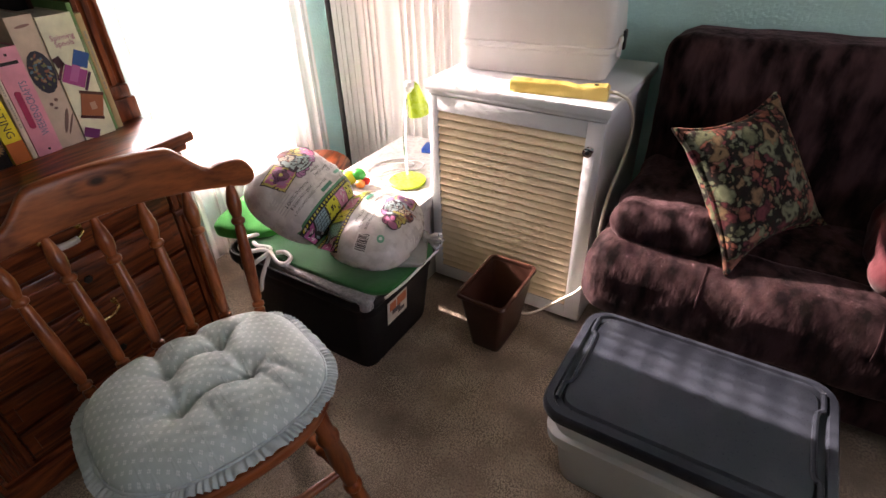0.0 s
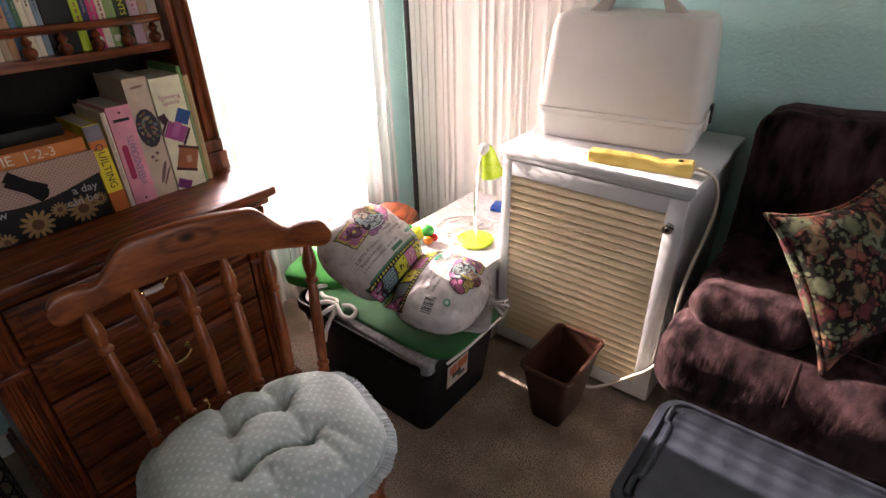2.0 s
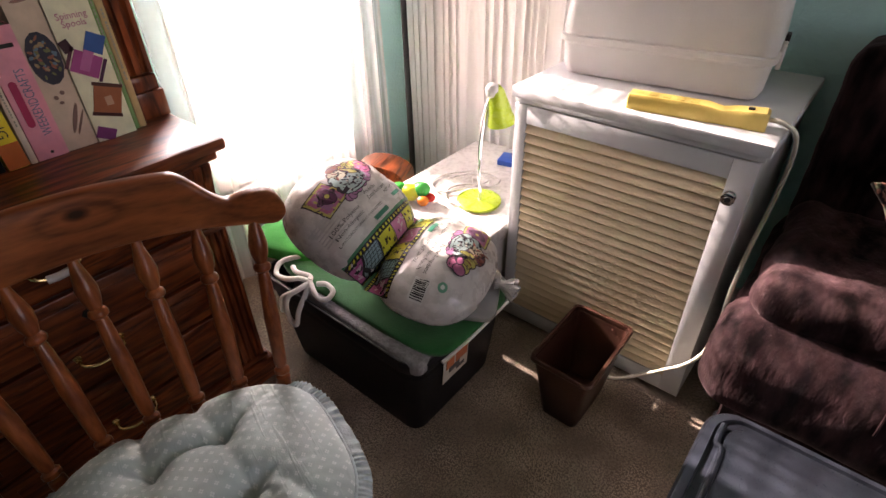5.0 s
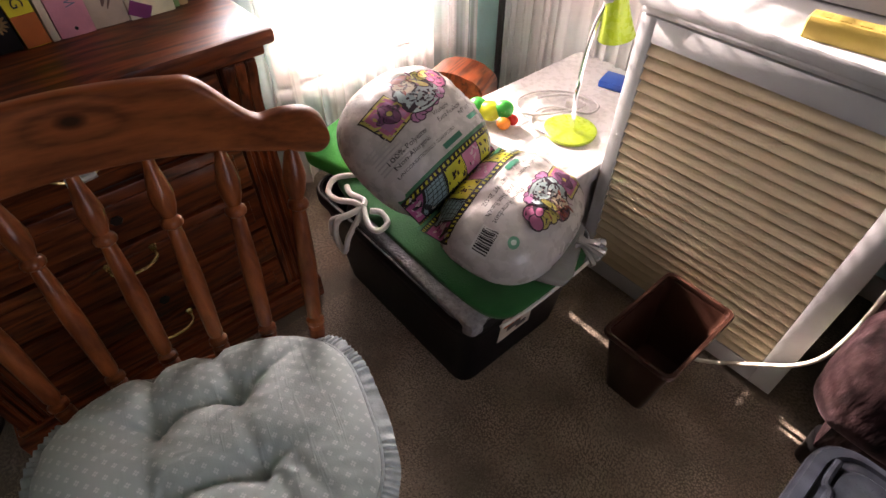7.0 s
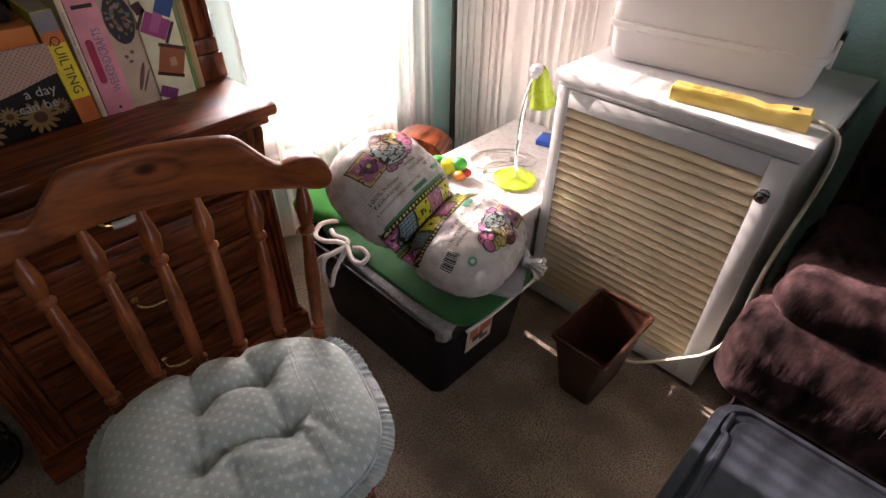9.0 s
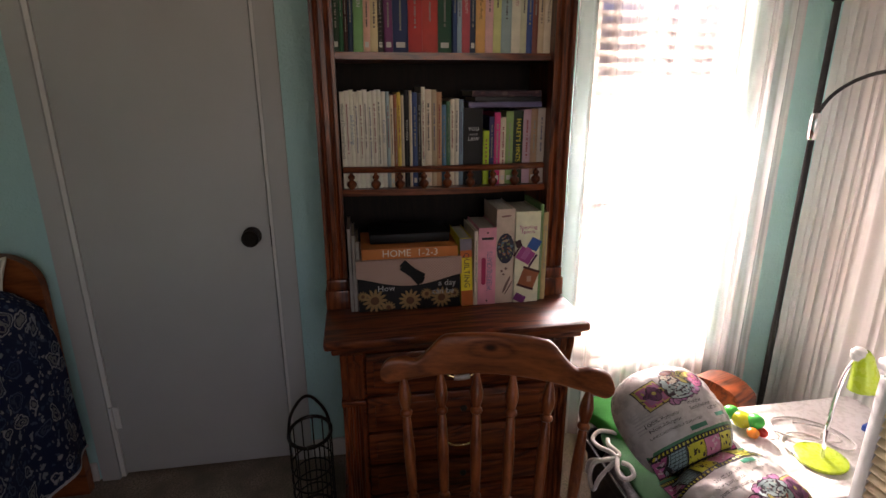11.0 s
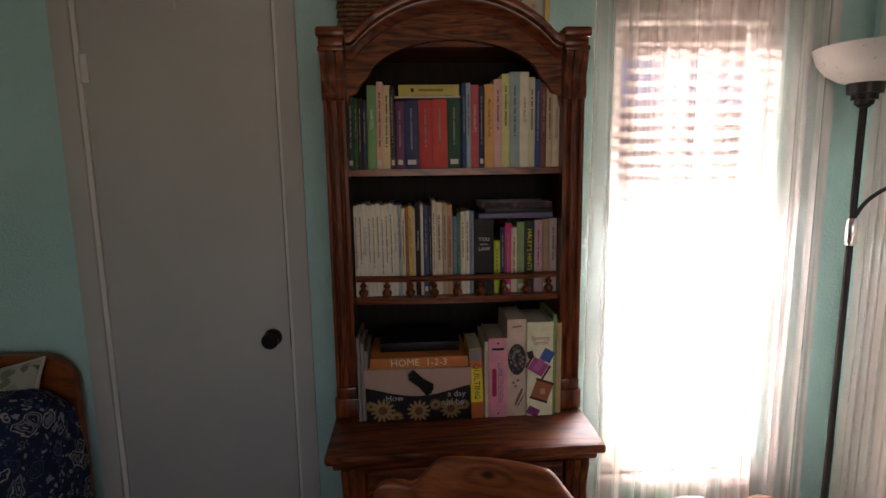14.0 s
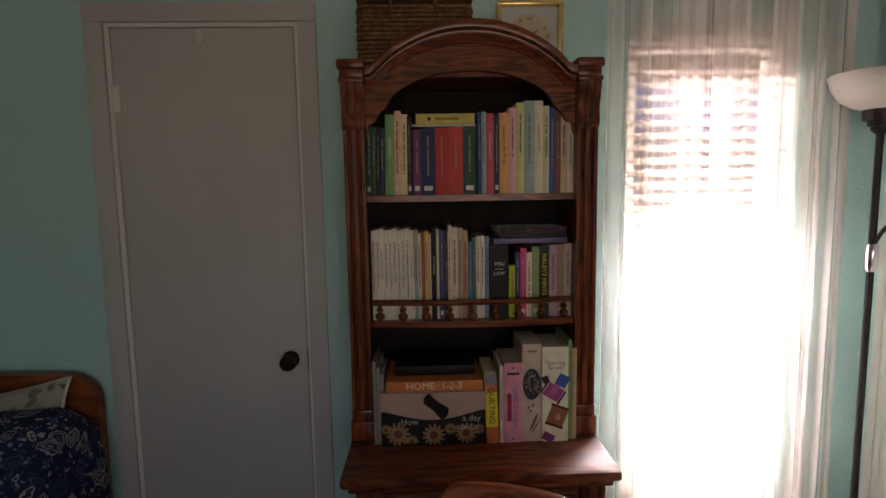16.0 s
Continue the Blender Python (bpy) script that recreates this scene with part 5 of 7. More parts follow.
for y in (-0.065, 0.06):
    bm = B()
    tube(bm, [(0.108, y, 0.215), (0.120, y, 0.20), (0.116, y, 0.17), (0.106, y, 0.165)], 0.006, 6, 4)
    part("toggle_loop", bm, WICKER, bk)
ck = thing("mantel_clock", "brass-framed glass clock with roman dial on the hutch", "clock", (WX + 0.17, 0.675, 1.826))
for lo, hi in (((-0.02, -0.10, 0), (0.02, -0.086, 0.205)), ((-0.02, 0.086, 0), (0.02, 0.10, 0.205)), ((-0.02, -0.10, 0.205), (0.02, 0.10, 0.217)), ((-0.02, -0.086, 0), (0.02, 0.086, 0.012))):
    bm = B()
    span(bm, lo, hi, 0.002)
    part("frame", bm, BRASS, ck)
bm = B()
span(bm, (-0.012, -0.086, 0.012), (-0.008, 0.086, 0.205))
part("back_plate", bm, surface("pale_clock_back", (0.50, 0.58, 0.60), (0.56, 0.63, 0.65), 4, 0.3), ck)
bm = B()
lathe(bm, (-0.008, 0, 0.115), (0.002, 0, 0.115), [(0, 0.068), (0.9, 0.068), (1, 0.066)], 32)
dial = part("dial", bm, ink((0.60, 0.52, 0.38)), ck, "cream round dial")
for i, s in enumerate(("XII", "I", "II", "III", "IIII", "V", "VI", "VII", "VIII", "IX", "X", "XI")):
    a = radians(90 - 30 * i)
    writing("numeral", s, 0.014, Matrix.Translation((0.0030, 0.054 * math.cos(a), 0.115 + 0.054 * math.sin(a))) @ FACE_X @ Matrix.Rotation(a - radians(90), 4, "Z"), ink((0.03, 0.03, 0.03)), dial)
bm = B()
rect(bm, 0.012, 0.125, 0.035, 0.003, 0.004, 0.6)
rect(bm, -0.018, 0.128, 0.045, 0.002, 0.005, 2.5)
part("pointer", bm, ink((0.02, 0.02, 0.02)), dial)

# ---- the chair and its cushion ----
SPIN = [(0, 0.009), (0.06, 0.0125), (0.10, 0.0125), (0.112, 0.0085), (0.125, 0.0138), (0.145, 0.0138), (0.158, 0.0085), (0.18, 0.0112), (0.45, 0.0138), (0.66, 0.0105), (0.695, 0.0090), (0.705, 0.0135), (0.72, 0.0150), (0.735, 0.0135), (0.745, 0.0092), (0.79, 0.0140), (0.84, 0.0160), (0.89, 0.0130), (0.95, 0.0082), (1, 0.0070)]
LEG = [(0, 0.013), (0.06, 0.017), (0.2, 0.0205), (0.34, 0.016), (0.36, 0.021), (0.39, 0.021), (0.41, 0.016), (0.6, 0.0225), (0.75, 0.019), (0.78, 0.024), (0.81, 0.024), (0.84, 0.018), (1, 0.021)]
STR = [(0, 0.008), (0.15, 0.010), (0.33, 0.011), (0.35, 0.015), (0.38, 0.015), (0.4, 0.011), (0.45, 0.0155), (0.5, 0.0165), (0.55, 0.0155), (0.6, 0.011), (0.62, 0.015), (0.65, 0.015), (0.67, 0.011), (0.85, 0.010), (1, 0.008)]
SEAT_Z = 0.415


def seat_outline(n, grow=0.0):
    """Half-round front, narrower back: (forward, sideways)."""
    out = []
    for i in range(n):
        a = 2 * math.pi * i / n
        c, s = math.cos(a), math.sin(a)
        u = 0.175 + (0.205 + grow) * math.copysign(abs(c) ** 0.8, c)
        w = 0.215 + grow - (0.045 * max(0.0, -c) ** 1.5)
        out.append((u, w * math.copysign(abs(s) ** 0.75, s)))
    return out


def chair():
    c = thing("spindle_back_chair", "honey-stained pine chair with six turned back spindles", "chair", (-0.809, 0.490, 0), -17.1)
    bm = B()
    ring = seat_outline(40)
    rings = []
    for z, k in ((-0.034, 0.93), (-0.030, 0.965), (-0.012, 1.0), (-0.004, 0.995), (0.0, 0.97)):
        rings.append([Vector((0.175 + (u - 0.175) * k, v * k, SEAT_Z + z)) for u, v in ring])
    loft(bm, rings)
    part("seat", bm, PINE_Y, c)

    def bow(v):
        return -0.118 + 0.048 * (v / 0.25) ** 2

    def crest_top(v):
        a = abs(v)
        if a < 0.115:
            return 0.822 - 0.004 * (a / 0.115) ** 2
        t = min((a - 0.115) / 0.075, 1)
        z = 0.818 - 0.058 * (3 * t * t - 2 * t ** 3)
        if a > 0.19:
            z += 0.009 * math.sin(math.pi / 2 * min((a - 0.19) / 0.04, 1))
        return z

    def crest_low(v):
        a = abs(v)
        z = 0.712 + 0.016 * (1 - (a / 0.25) ** 2)
        return z
    N, K = 72, 10
    rings = []
    for i in range(N + 1):
        v = 0.264 * math.sin(math.pi / 2 * (-1 + 2 * i / N))
        lo, hi = crest_low(v), crest_top(v)
        end = max(0.0, (abs(v) - 0.238) / 0.0262)
        half = (hi - lo) / 2 * max(1 - end * end, 0.0) ** 0.5 + 0.002
        lo, hi = (lo + hi) / 2 - half, (lo + hi) / 2 + half
        r = []
        for j in range(2 * K):
            a = 2 * math.pi * (j + 0.5) / (2 * K)
            zz = (lo + hi) / 2 + (hi - lo) / 2 * math.copysign(abs(math.sin(a)) ** 0.35, math.sin(a))
            xx = 0.0135 * math.copysign(abs(math.cos(a)) ** 0.4, math.cos(a))
            r.append(Vector((bow(v) + xx - 0.10 * (zz - 0.76), v, zz)))
        rings.append(r)
    part("crest_rail", loft(B(), rings), PINE_CREST, c, "broad shaped crest rail with a dark knot", 60)
    for i in range(6):
        s = -1 + 2 * i / 5
        vb, vt = 0.176 * s, 0.216 * s
        lean = bow(vt) + 0.004
        bm = B()
        lathe(bm, (0.012 - 0.022 * (1 - s * s), vb, SEAT_Z - 0.012), (lean, vt, 0.733), SPIN, 14)
        part("spindle", bm, PINE_Z, c)
    feet = {}
    for u, v, du, dv, nm in ((0.31, 0.14, 0.06, 0.05, "fl"), (0.31, -0.14, 0.06, -0.05, "fr"), (0.06, 0.12, -0.06, 0.05, "bl"), (0.06, -0.12, -0.06, -0.05, "br")):
        top, foot = Vector((u, v, SEAT_Z - 0.028)), Vector((u + du, v + dv, 0.0))
        feet[nm] = (top, foot)
        part("leg", lathe(B(), foot, top, LEG, 16), PINE_Z, c)

    def on(nm, z):
        t, f_ = feet[nm]
        return f_.lerp(t, z / t.z)
    for a, b, z in (("fl", "fr", 0.20), ("fl", "bl", 0.15), ("fr", "br", 0.15)):
        part("stretcher", lathe(B(), on(a, z), on(b, z), STR, 12), PINE_Y, c)
    return c


chair()


def cushion():
    c = thing("seat_cushion", "tufted blue-grey sprig-print seat cushion with gathered ruffle", "cushion", (-0.809, 0.490, SEAT_Z), -17.1)
    A, Bk, C, D = (0.102, 0.054), (0.109, -0.054), (0.216, 0.067), (0.218, -0.066)
    tufts = (A, Bk, C, D)
    # creases: from, to, depth, how much of the depth is left at the far end
    creases = ((A, (-0.015, 0.024), 0.015, 0.9), (Bk, (-0.015, -0.061), 0.017, 0.9), (A, Bk, 0.017, 1.0), (C, D, 0.018, 1.0), (A, C, 0.008, 1.0), (Bk, D, 0.007, 1.0),
               (A, (0.052, 0.150), 0.015, 0.25), (A, (0.085, 0.165), 0.006, 0.2), (Bk, (0.075, -0.150), 0.007, 0.2), (Bk, (0.115, -0.165), 0.005, 0.2),
               (C, (0.205, 0.128), 0.012, 0.3), ((0.222, 0.110), (0.285, 0.140), 0.012, 0.4), ((0.240, 0.085), (0.345, 0.112), 0.010, 0.6), (D, (0.195, -0.160), 0.008, 0.2), (D, (0.235, -0.175), 0.007, 0.2),
               ((0.250, -0.022), (0.350, -0.016), 0.010, 0.7), ((0.262, -0.006), (0.345, 0.002), 0.007, 0.5))
    n, cu = 180, 0.17

    def edge(a):
        co, s = math.cos(a), math.sin(a)
        if co > 0:
            u, v = 0.182 * co ** 0.66, 0.212 * math.copysign(abs(s) ** 0.82, s)
        else:
            u, v = -0.178 * abs(co) ** 0.55, 0.212 * math.copysign(abs(s) ** 0.76, s)
            for v0 in (-0.061, 0.024):
                u += 0.010 * abs(co) ** 3 * math.exp(-((v - v0) / 0.014) ** 2)
        return Vector((u, v))

    def top(u, v, r):
        z = 0.017 + 0.062 * max(0.0, 1 - r ** 3.4) ** 0.52
        for k, (tu, tv) in enumerate(tufts):
            du, dv = u - tu, v - tv
            d = math.hypot(du, dv)
            z -= 0.036 * math.exp(-(d / 0.024) ** 1.2)
            z += 0.0022 * math.sin(8 * math.atan2(dv, du) + 1.7 * k + 9 * d) * math.exp(-(d / 0.042) ** 2) * min(1, d / 0.012)
        cut = 0.0
        for (au, av), (bu, bv), deep, left in creases:
            du, dv = bu - au, bv - av
            L = du * du + dv * dv
            t = max(0.0, min(1.0, ((u - au) * du + (v - av) * dv) / L))
            sag = 0.010 * math.sin(math.pi * t) * (abs(dv) > 2 * abs(du))
            d = math.hypot(u + sag * 0.6 - au - t * du, v - av - t * dv)
            cut = max(cut, deep * (1 - (1 - left) * t) * math.exp(-(d / 0.0095) ** 1.15))
        z -= cut
        z += 0.004 * noise.noise(Vector((u * 13, v * 13, 3))) * (1 - r)
        z += 0.0024 * noise.noise(Vector((u * 70 - v * 18, v * 15 + u * 6, 1))) * (0.5 + r)
        z += 0.0012 * noise.noise(Vector((u * 150, v * 40, 8)))
        return max(z, 0.011)
    bm = B()
    R = 64

    def place(i, j):
        a = 2 * math.pi * i
        e = edge(a)
        if j <= 0.88:
            r = math.sin(j / 0.88 * math.pi / 2)
            p = e * r
            return Vector((cu + p.x, p.y, top(cu + p.x, p.y, r)))
        k = (j - 0.88) / 0.12
        p = e * (1 - 0.10 * k)
        return Vector((cu + p.x, p.y, 0.012 * (1 - k)))
    grid(bm, n, R, place, True)
    bmesh.ops.remove_doubles(bm, verts=bm.verts, dist=0.0002)
    part("pad", bm, SEAT_CLOTH, c, angle=80)
    ring = [Vector((cu + edge(2 * math.pi * i / 120).x * 1.004, edge(2 * math.pi * i / 120).y * 1.004, 0.0185 + 0.001 * math.sin(i * 1.3))) for i in range(121)]
    part("piping", tube(B(), ring, 0.0034, 6, 1), RUFFLE, c, "corded seam", 80)

    def frill(i, j):
        a = 2 * math.pi * i
        e = edge(a)
        d = e.normalized()
        pleat = math.sin(a * 118 + 4.0 * noise.noise(Vector((a * 9, 0, 0))) + 1.6 * math.sin(a * 23)) * (0.25 + 0.75 * j) * (0.55 + 0.75 * noise.noise(Vector((a * 21, 5, 0))) ** 2)
        back = max(0.0, min(1.0, (-math.cos(a) - 0.62) / 0.12))
        wide = (0.024 + 0.004 * noise.noise(Vector((a * 6, 2, 0)))) * (1 - 0.8 * back)
        p = e * 1.0 + d * (wide * j)
        lift = 0.010 * noise.noise(Vector((a * 4, 9, 0))) * j
        return Vector((cu + p.x + 0.0015 * pleat * d.y, p.y - 0.0015 * pleat * d.x, 0.0165 + 0.0050 * pleat * (1 - back) - 0.012 * j * j + 0.005 * j + lift))
    grid(bm := B(), 1150, 5, frill, True)
    part("ruffle", bm, RUFFLE, c, "gathered blue-grey ruffle", 70)
    for tu, tv in tufts:
        bm = B()
        lathe(bm, (tu, tv, top(tu, tv, 0.5) - 0.001), (tu, tv, top(tu, tv, 0.5) + 0.0025), [(0, 0.004), (0.6, 0.004), (1, 0.002)], 10)
        part("tuft_thread", bm, RUFFLE, c)
    return c


cushion()

# ---- black tote with cloth, cord and two bags of filling ----
RZ = 0.300


def black_tote():
    t = thing("storage_tote", "lidless black plastic tote full of fabric", "storage box", (-0.942, 1.098, 0))
    bm = B()
    W, D = 0.585, 0.392
    rings = [rounded(W - 0.10, D - 0.075, 0.035, 0.0), rounded(W - 0.095, D - 0.07, 0.04, 0.01), rounded(W - 0.055, D - 0.045, 0.05, 0.225), rounded(W - 0.03, D - 0.025, 0.05, 0.228), rounded(W - 0.022, D - 0.018, 0.05, 0.262), rounded(W, D, 0.055, 0.266), rounded(W + 0.006, D + 0.006, 0.058, 0.272), rounded(W + 0.006, D + 0.006, 0.058, RZ - 0.006), rounded(W, D, 0.055, RZ),
             rounded(W - 0.018, D - 0.018, 0.05, RZ), rounded(W - 0.022, D - 0.022, 0.05, RZ - 0.006), rounded(W - 0.085, D - 0.07, 0.04, 0.02)]
    loft(bm, rings)
    part("body", bm, BLACK_PLASTIC, t)
    bm = B()
    tube(bm, [p for p in rounded(W - 0.004, D - 0.004, 0.055, RZ + 0.001)] + [rounded(W - 0.004, D - 0.004, 0.055, RZ + 0.001)[0]], 0.0022, 6, 1)
    part("worn_rim", bm, surface("worn_grey_edge", (0.05, 0.052, 0.052), (0.24, 0.25, 0.25), 22, 0.4), t, "scuffed pale rim edge")
    # product label on the end
    lab = part("label", box(B(), (0.0015, 0.098, 0.085), (0.2745, -0.038, 0.185), 0, Matrix.Rotation(radians(4.5), 4, "Y")), ink((0.62, 0.55, 0.46)), t, "torn orange and white paper label")
    bm = B()
    for y, z, w, h in ((-0.062, 0.205, 0.03, 0.03), (-0.018, 0.206, 0.045, 0.032)):
        box(bm, (0.001, w, h), (0.2765 + (z - 0.185) * 0.08, y, z), 0, Matrix.Rotation(radians(4.5), 4, "Y"))
    part("label_print", bm, ink((0.55, 0.16, 0.06)), lab)
    bm = B()
    for y, z, w, h in ((-0.045, 0.180, 0.04, 0.018), (-0.02, 0.165, 0.03, 0.012)):
        box(bm, (0.001, w, h), (0.2765 + (z - 0.185) * 0.08, y, z), 0, Matrix.Rotation(radians(4.5), 4, "Y"))
    part("label_print", bm, ink((0.10, 0.08, 0.08)), lab)
    return t


black_tote()


def cloth_pad(name, label, cat, at, turn, w, d, h, material, rough=0.006, seed=0, r=0.04, sag=0.0):
    """A soft folded pile: rounded slab with wrinkles."""
    c = thing(name, label, cat, at, turn)
    bm = B()

    def place(u, v):
        a = 2 * math.pi * u
        co, s = math.cos(a), math.sin(a)
        ex, ey = w / 2 * math.copysign(abs(co) ** 0.35, co), d / 2 * math.copysign(abs(s) ** 0.35, s)
        ph = v * math.pi
        k = math.sin(ph) ** 0.4 if 0 < v < 1 else 0.0
        z = h * (0.5 + 0.5 * math.copysign(abs(math.cos(ph)) ** 0.35, math.cos(ph)))
        p = Vector((ex * k, ey * k, z))
        wr = noise.noise(Vector((p.x * 14 + seed, p.y * 14, z * 10))) + 0.5 * noise.noise(Vector((p.x * 40, p.y * 22 + seed, 2)))
        p.z = max(0.0, p.z + rough * wr * (1 if z > h * 0.5 else 0.3) - sag * (p.x / w) ** 2)
        p.x += rough * 0.5 * noise.noise(Vector((p.y * 20, z * 30, seed)))
        return p
    grid(bm, 72, 30, place, True)
    bmesh.ops.remove_doubles(bm, verts=bm.verts, dist=0.0002)
    part("cloth", bm, material, c, angle=80)
    return c


cloth_pad("fabric_pile", "dark purple-brown printed fabric inside the black tote", "fabric", (-0.955, 1.10, 0.03), 0, 0.48, 0.33, 0.255, DARK_CLOTH, 0.010, 4)
cloth_pad("bubble_wrap_roll", "silvery grey ribbed roll along the tote's edge", "wrap", (-0.86, 0.945, 0.262), -2, 0.42, 0.07, 0.052, GREY_QUILT, 0.004, 7)
gf = cloth_pad("green_fabric", "folded bright green felt lying over the tote", "fabric", (-0.915, 1.090, 0.302), 0, 0.60, 0.310, 0.026, GREEN_SHADED, 0.004, 2)
part("selvedge", tube(B(), [(0.298, -0.14, 0.012), (0.302, -0.05, 0.010), (0.301, 0.05, 0.012), (0.298, 0.13, 0.010)], 0.004, 8, 5), CORD, gf, "pale selvedge fold")
cloth_pad("green_pillow", "soft bright green cushion behind the tote", "cushion", (-1.26, 1.13, 0.302), 18, 0.24, 0.36, 0.055, GREEN_LIT, 0.006, 9)
cloth_pad("clear_wrapper", "crumpled clear plastic wrapper on the tote", "wrapper", (-0.69, 1.155, 0.329), 30, 0.13, 0.20, 0.02, CLEAR_FILM, 0.010, 11)

cd = thing("drawstring_cord", "white cotton drawstring knotted over the tote's rim", "cord", (0, 0, 0))
for pts in ([(-1.14, 0.99, 0.34), (-1.17, 0.945, 0.335), (-1.15, 0.91, 0.325), (-1.10, 0.905, 0.335), (-1.065, 0.925, 0.34), (-1.04, 0.935, 0.335)],
            [(-1.04, 0.935, 0.335), (-1.05, 0.905, 0.325), (-1.075, 0.885, 0.30), (-1.085, 0.878, 0.255), (-1.07, 0.876, 0.225), (-1.045, 0.874, 0.23), (-1.04, 0.885, 0.27), (-1.035, 0.91, 0.31), (-1.04, 0.935, 0.335)],
            [(-1.04, 0.935, 0.335), (-0.99, 0.915, 0.325), (-0.965, 0.925, 0.325), (-0.97, 0.95, 0.33), (-1.0, 0.955, 0.335), (-1.02, 0.94, 0.335)],
            [(-1.13, 0.95, 0.332), (-1.10, 0.94, 0.335), (-1.06, 0.95, 0.335), (-1.04, 0.935, 0.338)],
            [(-1.04, 0.935, 0.335), (-1.06, 0.90, 0.318), (-1.10, 0.882, 0.285), (-1.105, 0.878, 0.24)]):
    bm = B()
    tube(bm, pts, 0.0068, 8, 8)
    part("cord_loop", bm, CORD, cd, angle=80)


class Bag:
    """A plump plastic bag of white filling; a along its length, b across."""

    def __init__(self, label, at, turn, L, W, H, seed, tilt=(0, 0)):
        self.L, self.W, self.H, self.seed = L, W, H, seed
        self.ob = thing("fibre_fill_bag", label, "bag", at, turn)
        self.ob.rotation_euler[0], self.ob.rotation_euler[1] = radians(tilt[0]), radians(tilt[1])
        bm = B()
        n = 110

        def place(u, v):
            t = 2 * math.pi * u
            co, s = math.cos(t), math.sin(t)
            e = (abs(co) ** 2.6 + abs(s) ** 2.6) ** (-1 / 2.6)
            ph = math.pi * v
            r = math.sin(ph)
            a, b = self.L * e * co * r, self.W * e * s * r
            if math.cos(ph) >= 0:
                return Vector((a, b, self.top(a, b)))
            k = max(0.0, 1 - r ** 2.4) ** 0.5
            return Vector((a, b, -self.H * 0.72 * k ** 0.6))
        grid(bm, n, 56, place, True)
        bmesh.ops.remove_doubles(bm, verts=bm.verts, dist=0.0004)
        part("plastic_bag", bm, FILL, self.ob, "white filling seen through glossy clear plastic", 80)

    def top(self, a, b):
        r = (abs(a / self.L) ** 2.6 + abs(b / self.W) ** 2.6) ** (1 / 2.6)
        k = max(0.0, 1 - r ** 2.4) ** 0.5
        w = noise.noise(Vector((a * 16 + self.seed, b * 16, 0))) * 0.007 + noise.noise(Vector((a * 42, b * 30 + self.seed, 5))) * 0.0028
        fold = 1 - abs(noise.noise(Vector((a * 30 + 2 * self.seed, b * 55, 1.5)))) * 2.2
        w += 0.0026 * max(0.0, fold) ** 3 * min(1.0, 2.2 * r ** 2)
        pull = math.sin(11 * math.atan2(b, a) + self.seed) * 0.5 + math.sin(23 * math.atan2(b, a) + 2)
        w += 0.0032 * pull * max(0.0, r - 0.55)
        return self.H * k + w * min(1, k * 1.6)

    def lay(self, co):
        return Vector((co.x, co.y, self.top(co.x, co.y) + 0.0016 + co.z))

    def patch(self, a0, a1, b0, b1, color, name="print", turn=0.0, lift=0.0):
        bm = B()
        nu, nv = max(1, int(abs(a1 - a0) / 0.006)), max(1, int(abs(b1 - b0) / 0.006))
        ca, cb = (a0 + a1) / 2, (b0 + b1) / 2

        def place(u, v):
            x, y = (u - 0.5) * (a1 - a0), (v - 0.5) * (b1 - b0)
            return self.lay(Vector((ca + x * math.cos(turn) - y * math.sin(turn), cb + x * math.sin(turn) + y * math.cos(turn), lift)))
        grid(bm, nu, nv, place)
        return part(name, bm, ink(color, 0.3), self.ob, angle=80)

    def blob(self, a, b, ra, rb, color, turn=0.0, lift=0.0):
        bm = B()
        grid(bm, 14, 3, lambda u, v: self.lay(Vector((a + v * (ra * math.cos(6.2832 * u) * math.cos(turn) - rb * math.sin(6.2832 * u) * math.sin(turn)), b + v * (ra * math.cos(6.2832 * u) * math.sin(turn) + rb * math.sin(6.2832 * u) * math.cos(turn)), lift))), True)
        bmesh.ops.remove_doubles(bm, verts=bm.verts, dist=0.0001)
        return part("print", bm, ink(color, 0.3), self.ob, angle=80)

    def words(self, s, size, a, b, color, turn):
        writing("print_line", s, size, Matrix.Translation((a, b, 0)) @ Matrix.Rotation(turn, 4, "Z"), ink(color), self.ob, self.lay)

    def band(self, a0, a1, b0, b1, flip):
        """The quilt-block strip between two black and yellow borders."""
        cols = [(0.42, 0.10, 0.26), (0.25, 0.38, 0.40), (0.60, 0.58, 0.05), (0.55, 0.20, 0.35), (0.58, 0.56, 0.06), (0.28, 0.40, 0.42), (0.45, 0.10, 0.25)]
        b0, b1 = -self.W * 0.95, self.W * 0.95
        self.patch(a0, a1, b0, b1, (0.02, 0.02, 0.02))
        self.patch(a0 - 0.007, a0, b0, b1, (0.05, 0.20, 0.10))
        n = len(cols)
        m = 0.013

        def arc(t):
            return self.W * 0.985 * math.sin(radians(-74 + 148 * t))
